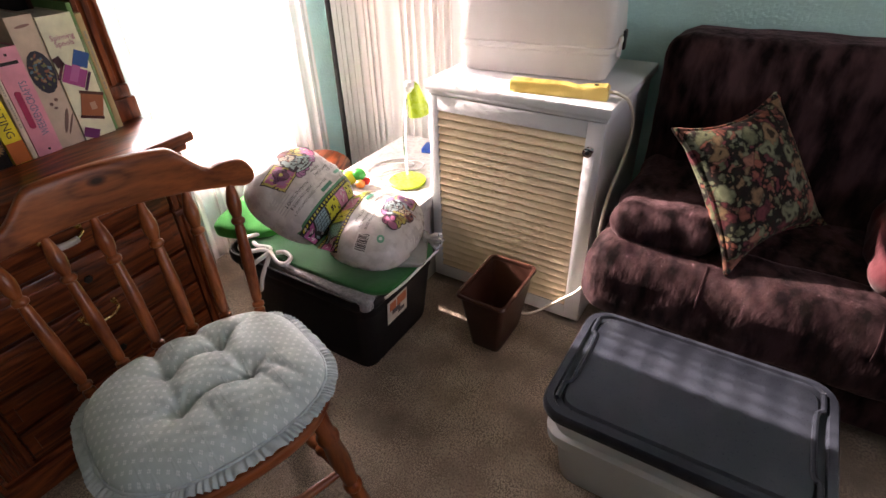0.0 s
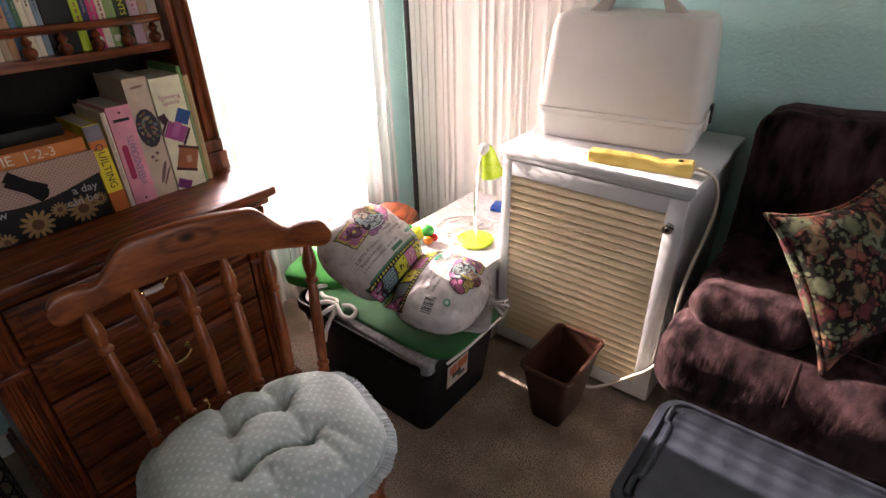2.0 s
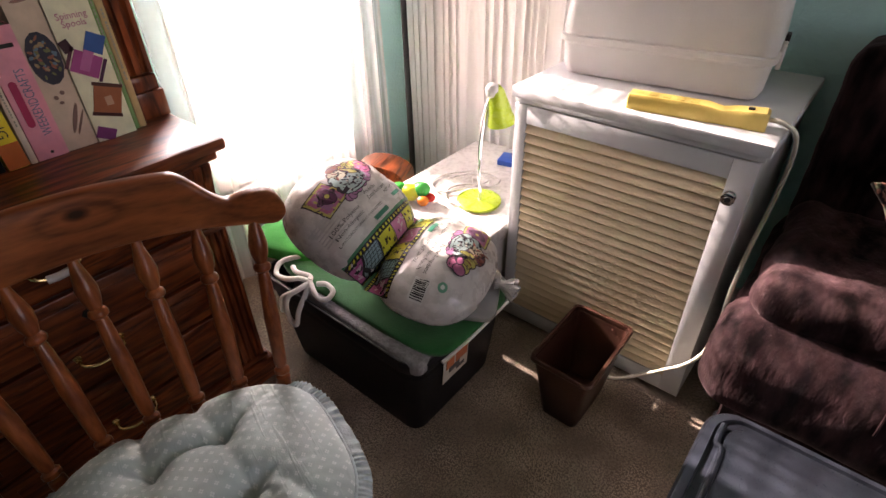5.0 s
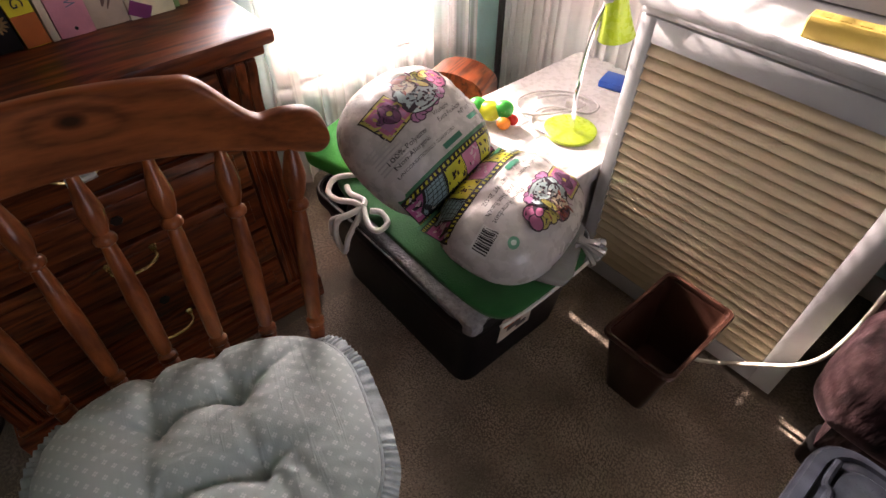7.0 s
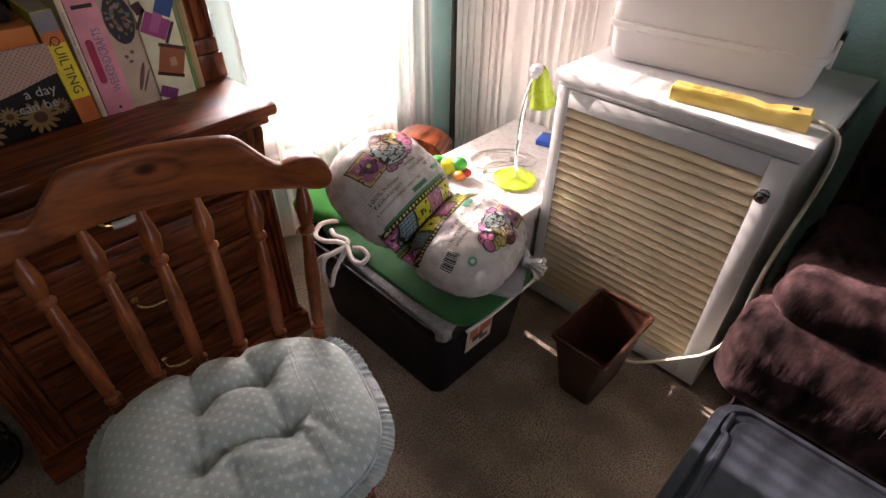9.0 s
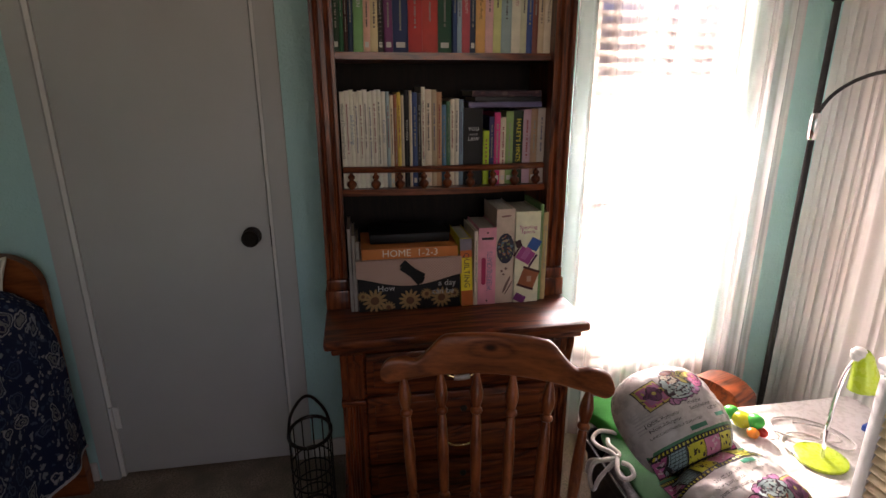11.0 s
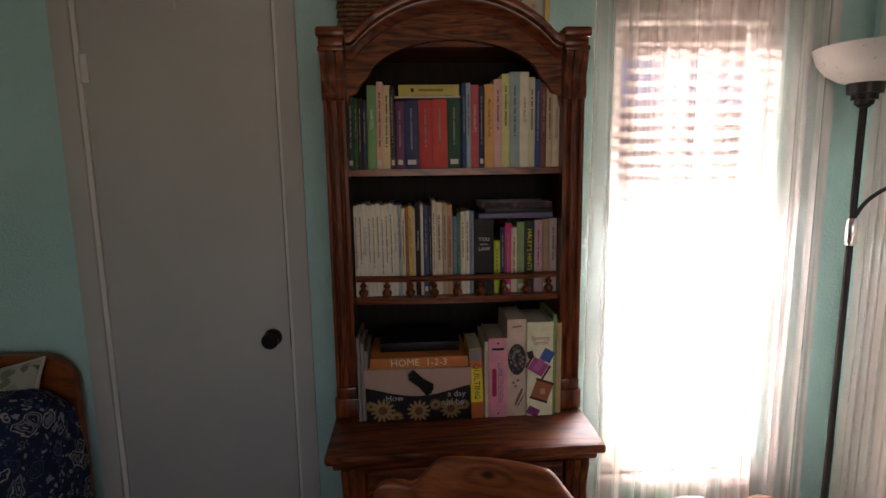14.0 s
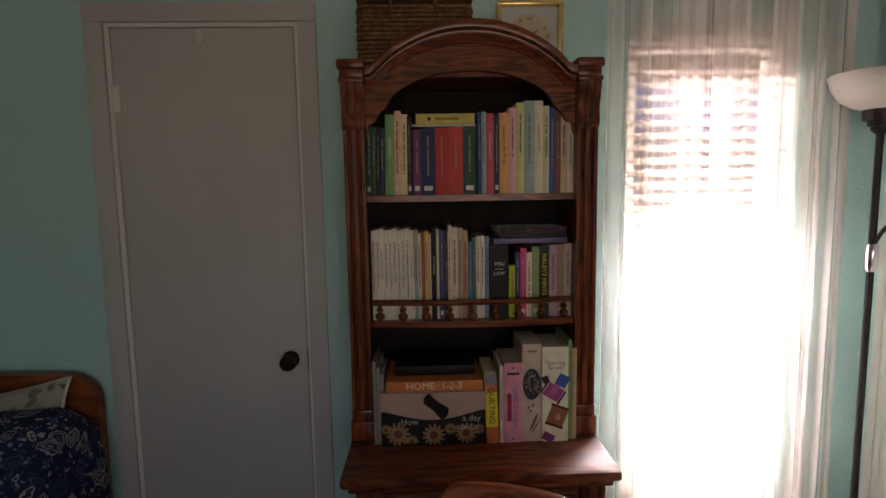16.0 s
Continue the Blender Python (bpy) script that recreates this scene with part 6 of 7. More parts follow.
        for i in range(n):
            lo, hi = arc(i / n), arc((i + 1) / n)
            self.patch(a0 + m, a1 - m, lo + 0.002, hi - 0.002, cols[i], lift=0.0006)
            rnd = random.Random(i)
            if i % n in (1, 5):
                for k in range(5):
                    self.patch(a0 + m + 0.004 + k * (a1 - a0 - 2 * m) / 5, a0 + m + 0.0055 + k * (a1 - a0 - 2 * m) / 5, lo + 0.003, hi - 0.003, (0.03, 0.05, 0.05), lift=0.0011)
                    self.patch(a0 + m, a1 - m, lo + 0.004 + k * (hi - lo) / 5, lo + 0.0052 + k * (hi - lo) / 5, (0.03, 0.05, 0.05), lift=0.0012)
            else:
                for k in range(7):
                    self.blob(rnd.uniform(a0 + m + 0.005, a1 - m - 0.005), rnd.uniform(lo + 0.006, hi - 0.006), 0.0045, 0.0025, (0.03, 0.02, 0.02) if i in (2, 4) else (0.62, 0.45, 0.52), rnd.uniform(0, 3), 0.0011)
        k = int((b1 - b0) / 0.0095)
        for j in range(k):
            y, y1 = arc((j + 0.25) / k), arc((j + 0.7) / k)
            for x in (a0 + 0.003, a1 - 0.009):
                self.patch(x, x + 0.006, y, y1, (0.58, 0.55, 0.05), lift=0.0007)

    def picture(self, a, b, s, way):
        """The printed figure in a dotted dress between quilt, bow and ruffle."""
        pink, plum, teal, lilac = (0.42, 0.13, 0.24), (0.16, 0.06, 0.13), (0.36, 0.48, 0.48), (0.36, 0.16, 0.30)
        cream, straw, dark, rust = (0.60, 0.54, 0.40), (0.48, 0.44, 0.12), (0.035, 0.025, 0.035), (0.24, 0.07, 0.05)
        lift = [0.0]

        def spot(p, q, rp, rq, c, turn=0.0, rim=0.035):
            for grow, col in ((rim, dark), (0, c)) if rim else ((0, c),):
                self.blob(a - way * q * s, b + way * p * s, (rq + grow) * s, (rp + grow) * s, col, turn, lift[0])
                lift[0] += 0.00007
        for half, col in ((0.47, dark), (0.44, straw), (0.38, pink), (0.30, lilac)):     # quilt square with its border
            self.patch(a - way * 0.06 * s - s * half, a - way * 0.06 * s + s * half, b - way * 0.82 * s - s * half, b - way * 0.82 * s + s * half, col, turn=0.12, lift=lift[0])
            lift[0] += 0.0003
        for k in range(6):                                    # star flower
            spot(-0.80 + 0.17 * math.cos(k * 1.047), 0.08 + 0.17 * math.sin(k * 1.047), 0.17, 0.08, plum, -k * 1.047, 0.02)
        spot(-0.80, 0.08, 0.07, 0.07, straw, 0, 0.01)
        for k in range(7):                                    # ruffle behind
            spot(0.35 + 0.15 * k, 0.52 - 0.05 * k + 0.05 * (k % 2), 0.15, 0.20, straw, 0.3, 0.03)
        for p, q, rp, rq, c in ((1.10, -0.02, 0.24, 0.20, pink), (1.22, 0.22, 0.16, 0.20, pink), (0.95, 0.14, 0.12, 0.10, pink)):
            spot(p, q, rp, rq, c)
        for k in range(9):                                    # frill of the dress
            spot(-0.42 + 0.155 * k, -0.44 + 0.02 * k - 0.05 * (k % 2), 0.13, 0.12, lilac, 0, 0.03)
        spot(0.18, -0.12, 0.66, 0.34, teal)
        spot(-0.12, 0.18, 0.30, 0.28, teal)
        spot(0.25, 0.32, 0.36, 0.15, cream, 0.2)
        spot(0.05, 0.48, 0.22, 0.14, cream)
        spot(0.30, 0.66, 0.26, 0.10, rust)
        spot(0.52, 0.24, 0.10, 0.26, straw, 0.4)
        rnd = random.Random(5)
        for i in range(34):                                   # dots and folds
            t, r = rnd.uniform(0, 6.28), rnd.uniform(0.1, 0.92)
            spot(0.16 + 0.62 * r * math.cos(t), -0.12 + 0.32 * r * math.sin(t), 0.042, 0.034, rnd.choice((dark, dark, (0.62, 0.60, 0.56))), 0, 0)
        for i in range(16):
            spot(rnd.uniform(-0.3, 0.9), rnd.uniform(0.2, 0.7), rnd.uniform(0.02, 0.035), rnd.uniform(0.06, 0.13), rnd.choice((dark, rust, plum)), rnd.uniform(-0.8, 0.8), 0)


INK_G, INK_D = (0.03, 0.17, 0.11), (0.02, 0.02, 0.025)
bag = Bag("plump bag of white polyester filling with printed band", (-0.990, 1.055, 0.486), 16, 0.150, 0.155, 0.108, 1, (0, 33))
bag.band(0.076, 0.138, -0.150, 0.150, 1)
bag.picture(-0.050, -0.026, 0.074, 1)
R90 = radians(90)
for s, sz, a, b in (("100% Polyester", 0.014, 0.010, -0.098), ("Non-Allergenic", 0.013, 0.025, -0.098), ("UNCONDITIONALLY GUARANTEED", 0.0088, 0.041, -0.070), ("Washable", 0.013, -0.002, 0.005), ("Extra Resilient", 0.013, 0.012, 0.018), ("NET WT", 0.012, 0.026, 0.060)):
    bag.words(s, sz, a, b, INK_D, R90)
bag.patch(0.052, 0.063, -0.050, 0.005, INK_G, "brand_bar")
bag.patch(0.040, 0.050, 0.050, 0.092, INK_G, "brand_bar")
for k in range(7):
    bag.patch(-0.03 + 0.008 * k, -0.027 + 0.008 * k, -0.150, -0.105, (0.45, 0.44, 0.43), "small_print")
tg = part("tape_tag", box(B(), (0.03, 0.05, 0.003), (0.150, 0.045, bag.top(0.150, 0.045) + 0.006), 0.001, Matrix.Rotation(0.3, 4, "Y")), CLEAR_FILM, bag.ob)
bag2 = Bag("smaller bag of white polyester filling, tied with clear plastic", (-0.760, 1.118, 0.402), 16, 0.128, 0.168, 0.080, 8, (0, 8))
bag2.band(-0.119, -0.057, -0.150, 0.150, 1)
bag2.picture(0.050, 0.022, 0.070, -1)
for s, sz, a, b in (("Will Not Bunch", 0.0150, -0.014, -0.058), ("Flame Retardant", 0.0150, 0.004, -0.060), ("Washable", 0.0125, -0.035, 0.05), ("Extra Resilient", 0.0125, -0.018, 0.055), ("NET WT 20 OZ", 0.0125, -0.034, -0.045)):
    bag2.words(s, sz, a, b, INK_D, radians(-90))
bag2.patch(-0.052, -0.040, 0.02, 0.07, INK_G, "brand_bar")
bag2.patch(-0.012, 0.024, -0.161, -0.119, (0.6, 0.6, 0.58), "bar_code")
for k in range(11):
    bag2.patch(-0.008, 0.022, -0.158 + k * 0.0034, -0.1565 + k * 0.0034 + 0.0006 * (k % 3), (0.02, 0.02, 0.02), "bar_code", lift=0.0006)
bag2.blob(0.052, -0.118, 0.011, 0.011, (0.10, 0.30, 0.20))
bag2.blob(0.052, -0.118, 0.005, 0.005, (0.5, 0.6, 0.55), 0, 0.0006)
bm = B()
rnd = random.Random(3)
for k in range(14):
    a = 2 * math.pi * k / 14
    tube(bm, [(0.135, 0.03 + 0.012 * math.cos(a), -0.01 + 0.010 * math.sin(a)), (0.152, 0.03 + 0.006 * math.cos(a), -0.008 + 0.005 * math.sin(a)), (0.175 + rnd.uniform(0, 0.02), 0.03 + 0.03 * math.cos(a) * rnd.uniform(0.5, 1.2), -0.01 + 0.022 * math.sin(a))], 0.006, 5, 3)
part("tied_neck", bm, CLEAR_FILM, bag2.ob, "gathered clear plastic neck")["kind"] = "stuff"

# ---- low white drawer unit in the corner, and what stands on it ----
TZ = 0.345
u = thing("plastic_drawer_unit", "low white plastic drawer unit with rounded top", "drawer unit", (-0.995, 1.605, 0))
UD = 0.58
bm = B()
loft(bm, [rounded(0.395, UD - 0.03, 0.02, 0.0), rounded(0.395, UD - 0.03, 0.02, TZ - 0.045)])
part("body", bm, WHITE_PLASTIC, u)
bm = B()
loft(bm, [rounded(0.405, UD - 0.015, 0.03, TZ - 0.045), rounded(0.42, UD, 0.035, TZ - 0.040), rounded(0.42, UD, 0.035, TZ - 0.010), rounded(0.412, UD - 0.008, 0.032, TZ - 0.002), rounded(0.395, UD - 0.025, 0.028, TZ), rounded(0.38, UD - 0.04, 0.025, TZ - 0.002)])
part("top", bm, WHITE_GLOSS, u)
for z0, z1 in ((0.02, 0.15), (0.16, 0.29)):
    d = part("drawer_front", box(B(), (0.36, 0.010, z1 - z0), (0, -UD / 2 + 0.011, (z0 + z1) / 2), 0.004), WHITE_PLASTIC, u)
    bm = B()
    box(bm, (0.12, 0.006, 0.016), (0, -UD / 2 + 0.004, z1 - 0.022), 0.002)
    part("pull", bm, WHITE_PLASTIC, d)

dl = thing("desk_lamp", "lime green desk lamp with chrome stem", "lamp", (-0.925, 1.503, TZ))
bm = B()
lathe(bm, (0, 0, 0), (0, 0, 0.012), [(0, 0.066), (0.3, 0.068), (0.8, 0.068), (1, 0.064)], 40)
part("base", bm, LIME, dl)
bm = B()
tube(bm, [(0.005, 0, 0.010), (0.000, 0, 0.10), (0.002, 0.0, 0.20), (0.012, 0.0, 0.28), (0.033, 0.0, 0.345)], 0.006, 10, 8)
part("stem", bm, CHROME, dl)
bm = B()
lathe(bm, (0.033, 0.0, 0.335), (0.036, 0.004, 0.375), [(0, 0.008), (0.2, 0.017), (0.6, 0.020), (0.9, 0.014), (1, 0.006)], 16)
part("joint", bm, surface("grey_plastic", (0.5, 0.5, 0.5), (0.56, 0.56, 0.56), 9, 0.35), dl)
bm = B()
lathe(bm, (0.038, 0.010, 0.365), (0.052, 0.028, 0.262), [(0, 0.014), (0.12, 0.022), (0.4, 0.027), (0.75, 0.034), (1, 0.041), (0.99, 0.039), (0.7, 0.031), (0.3, 0.023)], 24, False)
part("shade", bm, LIME, dl, "lime green bell shade")
bm = B()
tube(bm, [(-0.02, -0.055, 0.006), (-0.05, -0.062, 0.006), (-0.09, -0.05, 0.004), (-0.12, 0.0, 0.004), (-0.10, 0.06, 0.004), (-0.02, 0.10, 0.005), (-0.03, 0.15, 0.010), (-0.12, 0.15, 0.006), (-0.19, 0.08, 0.004), (-0.19, 0.0, 0.004), (-0.12, -0.03, 0.008), (-0.06, 0.06, 0.010), (-0.05, 0.12, 0.012), (-0.12, 0.12, 0.010), (-0.16, 0.05, 0.010)], 0.0035, 6, 8)
part("flex", bm, WHITE_GLOSS, dl, "white coiled flex", 80)
bm = B()
box(bm, (0.022, 0.018, 0.022), (-0.075, 0.085, 0.016), 0.004, Matrix.Rotation(0.6, 4, "Z"))
part("plug", bm, WHITE_GLOSS, dl)

ty = thing("plastic_toy", "small green, yellow and red plastic toy on the drawer unit", "toy", (-1.100, 1.382, TZ), 20)
for col, p, r in (((0.03, 0.45, 0.06), (-0.035, 0, 0.035), 0.024), ((0.60, 0.62, 0.03), (0.0, 0.0, 0.03), 0.028), ((0.03, 0.42, 0.06), (0.035, 0.012, 0.04), 0.024), ((0.70, 0.20, 0.02), (0.05, -0.02, 0.018), 0.017), ((0.60, 0.03, 0.02), (0.062, 0.01, 0.016), 0.015)):
    bm = B()
    bmesh.ops.create_icosphere(bm, subdivisions=3, radius=r)
    for v in bm.verts:
        v.co = Vector(p) + Vector((v.co.x * 1.1, v.co.y, v.co.z * (0.9 if v.co.z > 0 else 1)))
        v.co.z = max(v.co.z, 0.0)
    part("toy_piece", bm, surface("toy_plastic", col, tuple(c * 0.85 for c in col), 10, 0.25), ty)
bl = thing("blue_box", "small flat blue box on the drawer unit", "box", (-0.985, 1.79, TZ), 15)
part("body", box(B(), (0.10, 0.07, 0.02), (0, 0, 0.010), 0.003), ink((0.02, 0.08, 0.36), 0.4), bl)
wd = thing("wooden_bin", "brown wooden round-topped box standing by the wall", "wooden box", (-1.345, 1.50, 0), 20)
bm = B()
pts = [(-0.10, 0.0), (0.10, 0.0), (0.10, 0.32)] + [(0.10 * math.cos(math.pi * i / 12), 0.32 + 0.045 * math.sin(math.pi * i / 12)) for i in range(1, 12)] + [(-0.10, 0.32)]
prism(bm, pts, lambda a, z: Vector((a, -0.055, z)), (0, 0.11, 0))
bmesh.ops.bevel(bm, geom=[e for e in bm.edges], offset=0.004, segments=2, affect="EDGES")
part("body", bm, OAK_Y, wd)

# ---- torchiere in the corner ----
fl = thing("floor_lamp", "black torchiere floor lamp with opal bowl and side arm", "floor lamp", (-1.47, 1.79, 0))
bm = B()
lathe(bm, (0, 0, 0), (0, 0, 0.03), [(0, 0.125), (0.4, 0.125), (0.8, 0.10), (1, 0.02)], 32)
part("base", bm, BLACK_METAL, fl)
bm = B()
lathe(bm, (0, 0, 0.02), (0, 0, 1.66), [(0, 0.0115), (0.3, 0.0115), (0.302, 0.0105), (1, 0.0105)], 14)
part("pole", bm, BLACK_METAL, fl)
bm = B()
lathe(bm, (0, 0, 1.20), (0, 0, 1.29), [(0, 0.013), (0.1, 0.018), (0.9, 0.018), (1, 0.013)], 16)
part("collar", bm, CHROME, fl, "chrome clamp collar")
bm = B()
lathe(bm, (0, 0, 1.64), (0, 0, 1.715), [(0, 0.014), (0.15, 0.026), (0.3, 0.026), (0.32, 0.036), (0.55, 0.036), (0.57, 0.048), (0.85, 0.050), (1, 0.052)], 24)
part("cup", bm, BLACK_METAL, fl)
bm = B()
lathe(bm, (0, 0, 1.712), (0, 0, 1.825), [(0, 0.045), (0.1, 0.075), (0.3, 0.110), (0.6, 0.135), (0.9, 0.146), (1, 0.148), (0.985, 0.143), (0.6, 0.130), (0.3, 0.104), (0.13, 0.070), (0.08, 0.02)], 40, False)
part("bowl", bm, OPAL, fl, "white opal glass bowl", 60)
bm = B()
tube(bm, [(0.0, 0.0, 1.28), (0.03, 0.015, 1.345), (0.09, 0.035, 1.395), (0.17, 0.05, 1.42), (0.25, 0.05, 1.41)], 0.0065, 8, 8)
part("side_arm", bm, BLACK_METAL, fl)
bm = B()
lathe(bm, (0.25, 0.05, 1.42), (0.29, 0.045, 1.33), [(0, 0.012), (0.3, 0.022), (0.6, 0.04), (1, 0.052), (0.99, 0.049), (0.4, 0.025)], 20, False)
part("side_shade", bm, OPAL, fl)

# ---- louvred cabinet, machine case, power strip ----
cab = thing("louvred_cabinet", "white lacquered cabinet with cream louvred door", "cabinet", (-0.50, 1.685, 0))
X0, X1, Y0, Y1 = -0.282, 0.282, -0.240, 0.238
bm = B()
span(bm, (X0 + 0.004, Y0 + 0.022, 0.03), (X0 + 0.022, Y1, 0.715))
part("side_panel", bm, WHITE_LAC, cab)
bm = B()
span(bm, (X1 - 0.022, Y0 + 0.022, 0.03), (X1 - 0.004, Y1, 0.715))
part("side_panel", bm, WHITE_LAC, cab)
bm = B()
span(bm, (X0 + 0.022, Y1 - 0.01, 0.03), (X1 - 0.022, Y1 - 0.001, 0.715))
span(bm, (X0 + 0.022, Y0 + 0.030, 0.03), (X1 - 0.022, Y1 - 0.01, 0.045))
part("carcass_back", bm, WHITE_LAC, cab)
bm = B()
span(bm, (X0 + 0.006, Y0 + 0.03, 0.0), (X1 - 0.006, Y1 - 0.01, 0.03))
part("plinth", bm, WHITE_LAC, cab)
bm = B()
span(bm, (X0 - 0.004, Y0 - 0.012, 0.727), (X1 + 0.012, Y1 + 0.005, 0.755), 0.006)
part("top", bm, WHITE_LAC, cab, "white top with rounded moulded edge")
bm = B()
span(bm, (X0 + 0.001, Y0 + 0.000, 0.712), (X1 + 0.004, Y1, 0.727), 0.004)
part("top_moulding", bm, WHITE_LAC, cab)
LX0, LX1, LZ0, LZ1 = X0 + 0.036, X1 - 0.052, 0.072, 0.663
bm = B()
span(bm, (LX0, Y0 + 0.016, LZ0), (LX1, Y0 + 0.020, LZ1))
dr = part("door", bm, LOUVRE, cab)
for nm, lo, hi in (("stile", (X0 + 0.003, 0.022), (LX0, 0.710)), ("stile", (LX1, 0.022), (X1 - 0.003, 0.710)), ("rail", (LX0, LZ1), (LX1, 0.710)), ("rail", (LX0, 0.022), (LX1, LZ0))):
    bm = B()
    span(bm, (lo[0], Y0 + 0.000, lo[1]), (hi[0], Y0 + 0.020, hi[1]), 0.0015)
    part(nm, bm, WHITE_LAC, dr)
bm = B()
pr = [(0.0095, 0.0), (-0.004, 0.0012), (-0.0058, 0.0032), (-0.0052, 0.006), (0.0005, 0.0185), (0.0098, 0.0256), (0.012, 0.0256), (0.012, 0.0)]
prism(bm, pr, lambda y, z: Vector((0, y, z)), (LX1 - LX0, 0, 0))
me = as_mesh("louvre_slat", bm, LOUVRE, 60)
N = 23
for i in range(N):
    s = new("louvre_slat", me)
    s.parent = dr
    s.location = (LX0, Y0 + 0.006, LZ0 + (LZ1 - LZ0) * i / N)
bm = B()
lathe(bm, (0.246, Y0, 0.631), (0.246, Y0 - 0.024, 0.631), [(0, 0.012), (0.2, 0.012), (0.3, 0.008), (0.6, 0.0085), (0.75, 0.0145), (0.95, 0.0135), (1, 0.009)], 18)
kb = part("knob", bm, CHROME, dr, "small chrome knob")
bm = B()
lathe(bm, (0.246, Y0 - 0.0235, 0.631), (0.246, Y0 - 0.0250, 0.631), [(0, 0.007), (1, 0.006)], 12)
part("knob_inset", bm, BLACK_METAL, kb)

sm = thing("sewing_machine_case", "off-white hard plastic sewing machine case with handle", "case", (-0.530, 1.735, 0.755), 7)
bm = B()
loft(bm, [rounded(0.440, 0.235, 0.03, 0.004), rounded(0.455, 0.245, 0.03, 0.02), rounded(0.462, 0.250, 0.03, 0.075), rounded(0.478, 0.262, 0.032, 0.082), rounded(0.478, 0.262, 0.032, 0.094), rounded(0.460, 0.246, 0.03, 0.098)])
part("base_tray", bm, WHITE_PLASTIC, sm)
bm = B()
loft(bm, [rounded(0.464, 0.250, 0.03, 0.096), rounded(0.470, 0.254, 0.03, 0.104), rounded(0.455, 0.240, 0.035, 0.20), rounded(0.440, 0.222, 0.04, 0.31), rounded(0.432, 0.212, 0.042, 0.335), rounded(0.414, 0.194, 0.04, 0.352), rounded(0.38, 0.16, 0.035, 0.358)])
part("cover", bm, WHITE_PLASTIC, sm)
rings = []
for i in range(25):                        # arched strap: thick at its feet, slim over the slot
    t = -1 + 2 * i / 24
    top_z = 0.356 + 0.056 * (1 - abs(t) ** 2.6)
    low_z = 0.350 if abs(t) > 0.60 else min(0.392, 0.352 + (0.60 - abs(t)) * 0.5)
    hw = 0.016 + 0.006 * abs(t)
    rings.append([Vector((0.135 * t, y, z)) for y, z in ((-hw, low_z), (hw, low_z), (hw, top_z - 0.006), (hw - 0.005, top_z), (-hw + 0.005, top_z), (-hw, top_z - 0.006))])
hd = part("handle", loft(B(), rings), HANDLE, sm, "grey-beige arched carrying handle", 40)
for i in range(13):
    bm = B()
    box(bm, (0.004, 0.036, 0.013), (-0.054 + 0.009 * i, 0, 0.398), 0.0012)
    part("grip_rib", bm, HANDLE, hd)
for y in (-0.04, 0.05):
    bm = B()
    box(bm, (0.010, 0.03, 0.055), (0.240, y, 0.085), 0.003)
    part("side_latch", bm, BLACK_METAL if y > 0 else WHITE_PLASTIC, sm)
bm = B()
for x in (-0.19, 0.19):
    for y in (-0.09, 0.09):
        lathe(bm, (x, y, 0), (x, y, 0.006), [(0, 0.012), (1, 0.012)], 10)
part("rubber_feet", bm, BLACK_METAL, sm)

ps = thing("power_strip", "pale yellow plastic power strip with ivory cable", "power strip", (-0.375, 1.492, 0.755), 8)
bm = B()
loft(bm, [[Vector((x, y, z)) for y, z in ((-h_, 0.0), (h_, 0.0), (h_, t_ * 0.8), (h_ * 0.8, t_), (-h_ * 0.8, t_), (-h_, t_ * 0.8))] for x, h_, t_ in ((-0.137, 0.017, 0.028), (-0.134, 0.020, 0.032), (0.02, 0.021, 0.032), (0.05, 0.019, 0.027), (0.075, 0.021, 0.032), (0.128, 0.023, 0.036), (0.134, 0.020, 0.032))])
part("housing", bm, YELLOW_WOOD, ps)
for i in range(5):
    bm = B()
    box(bm, (0.016, 0.018, 0.0012), (-0.115 + 0.028 * i, 0, 0.0322), 0)
    part("socket", bm, surface("socket_face", (0.50, 0.35, 0.08), (0.55, 0.40, 0.1), 20) if i == 0 else bpy.data.materials["socket_face"], ps)
bm = B()
box(bm, (0.012, 0.010, 0.006), (0.10, 0.0, 0.0345), 0.002)
part("switch", bm, BLACK_METAL, ps)
cb = thing("power_cable", "ivory power cable hanging down the cabinet's side", "cable", (0, 0, 0))
bm = B()
tube(bm, [(-0.243, 1.511, 0.775), (-0.215, 1.51, 0.773), (-0.190, 1.535, 0.745), (-0.186, 1.60, 0.66), (-0.188, 1.575, 0.575), (-0.190, 1.48, 0.505), (-0.190, 1.435, 0.42), (-0.187, 1.424, 0.32), (-0.195, 1.420, 0.235), (-0.224, 1.420, 0.17), (-0.270, 1.418, 0.118), (-0.340, 1.415, 0.045), (-0.385, 1.412, 0.010), (-0.43, 1.41, 0.006)], 0.0048, 8, 8)
part("cable", bm, CABLE, cb, angle=80)

# ---- waste bin ----
wb = thing("waste_bin", "empty square-mouthed dark brown plastic waste bin", "bin", (-0.440, 1.283, 0))
bm = B()
loft(bm, [rounded(0.095, 0.165, 0.014, 0.0, 4), rounded(0.098, 0.168, 0.014, 0.004, 4), rounded(0.148, 0.232, 0.016, 0.208, 4), rounded(0.143, 0.228, 0.014, 0.208, 4), rounded(0.096, 0.164, 0.012, 0.010, 4)])
part("body", bm, BIN_BROWN, wb)
bm = B()
rr = [rounded(0.146, 0.231, 0.016, 0.2082, 4), rounded(0.162, 0.248, 0.018, 0.2085, 4), rounded(0.166, 0.252, 0.019, 0.213, 4), rounded(0.162, 0.248, 0.018, 0.221, 4), rounded(0.148, 0.234, 0.015, 0.221, 4), rounded(0.144, 0.229, 0.014, 0.212, 4)]
loft(bm, rr + [rr[0]], False, False)
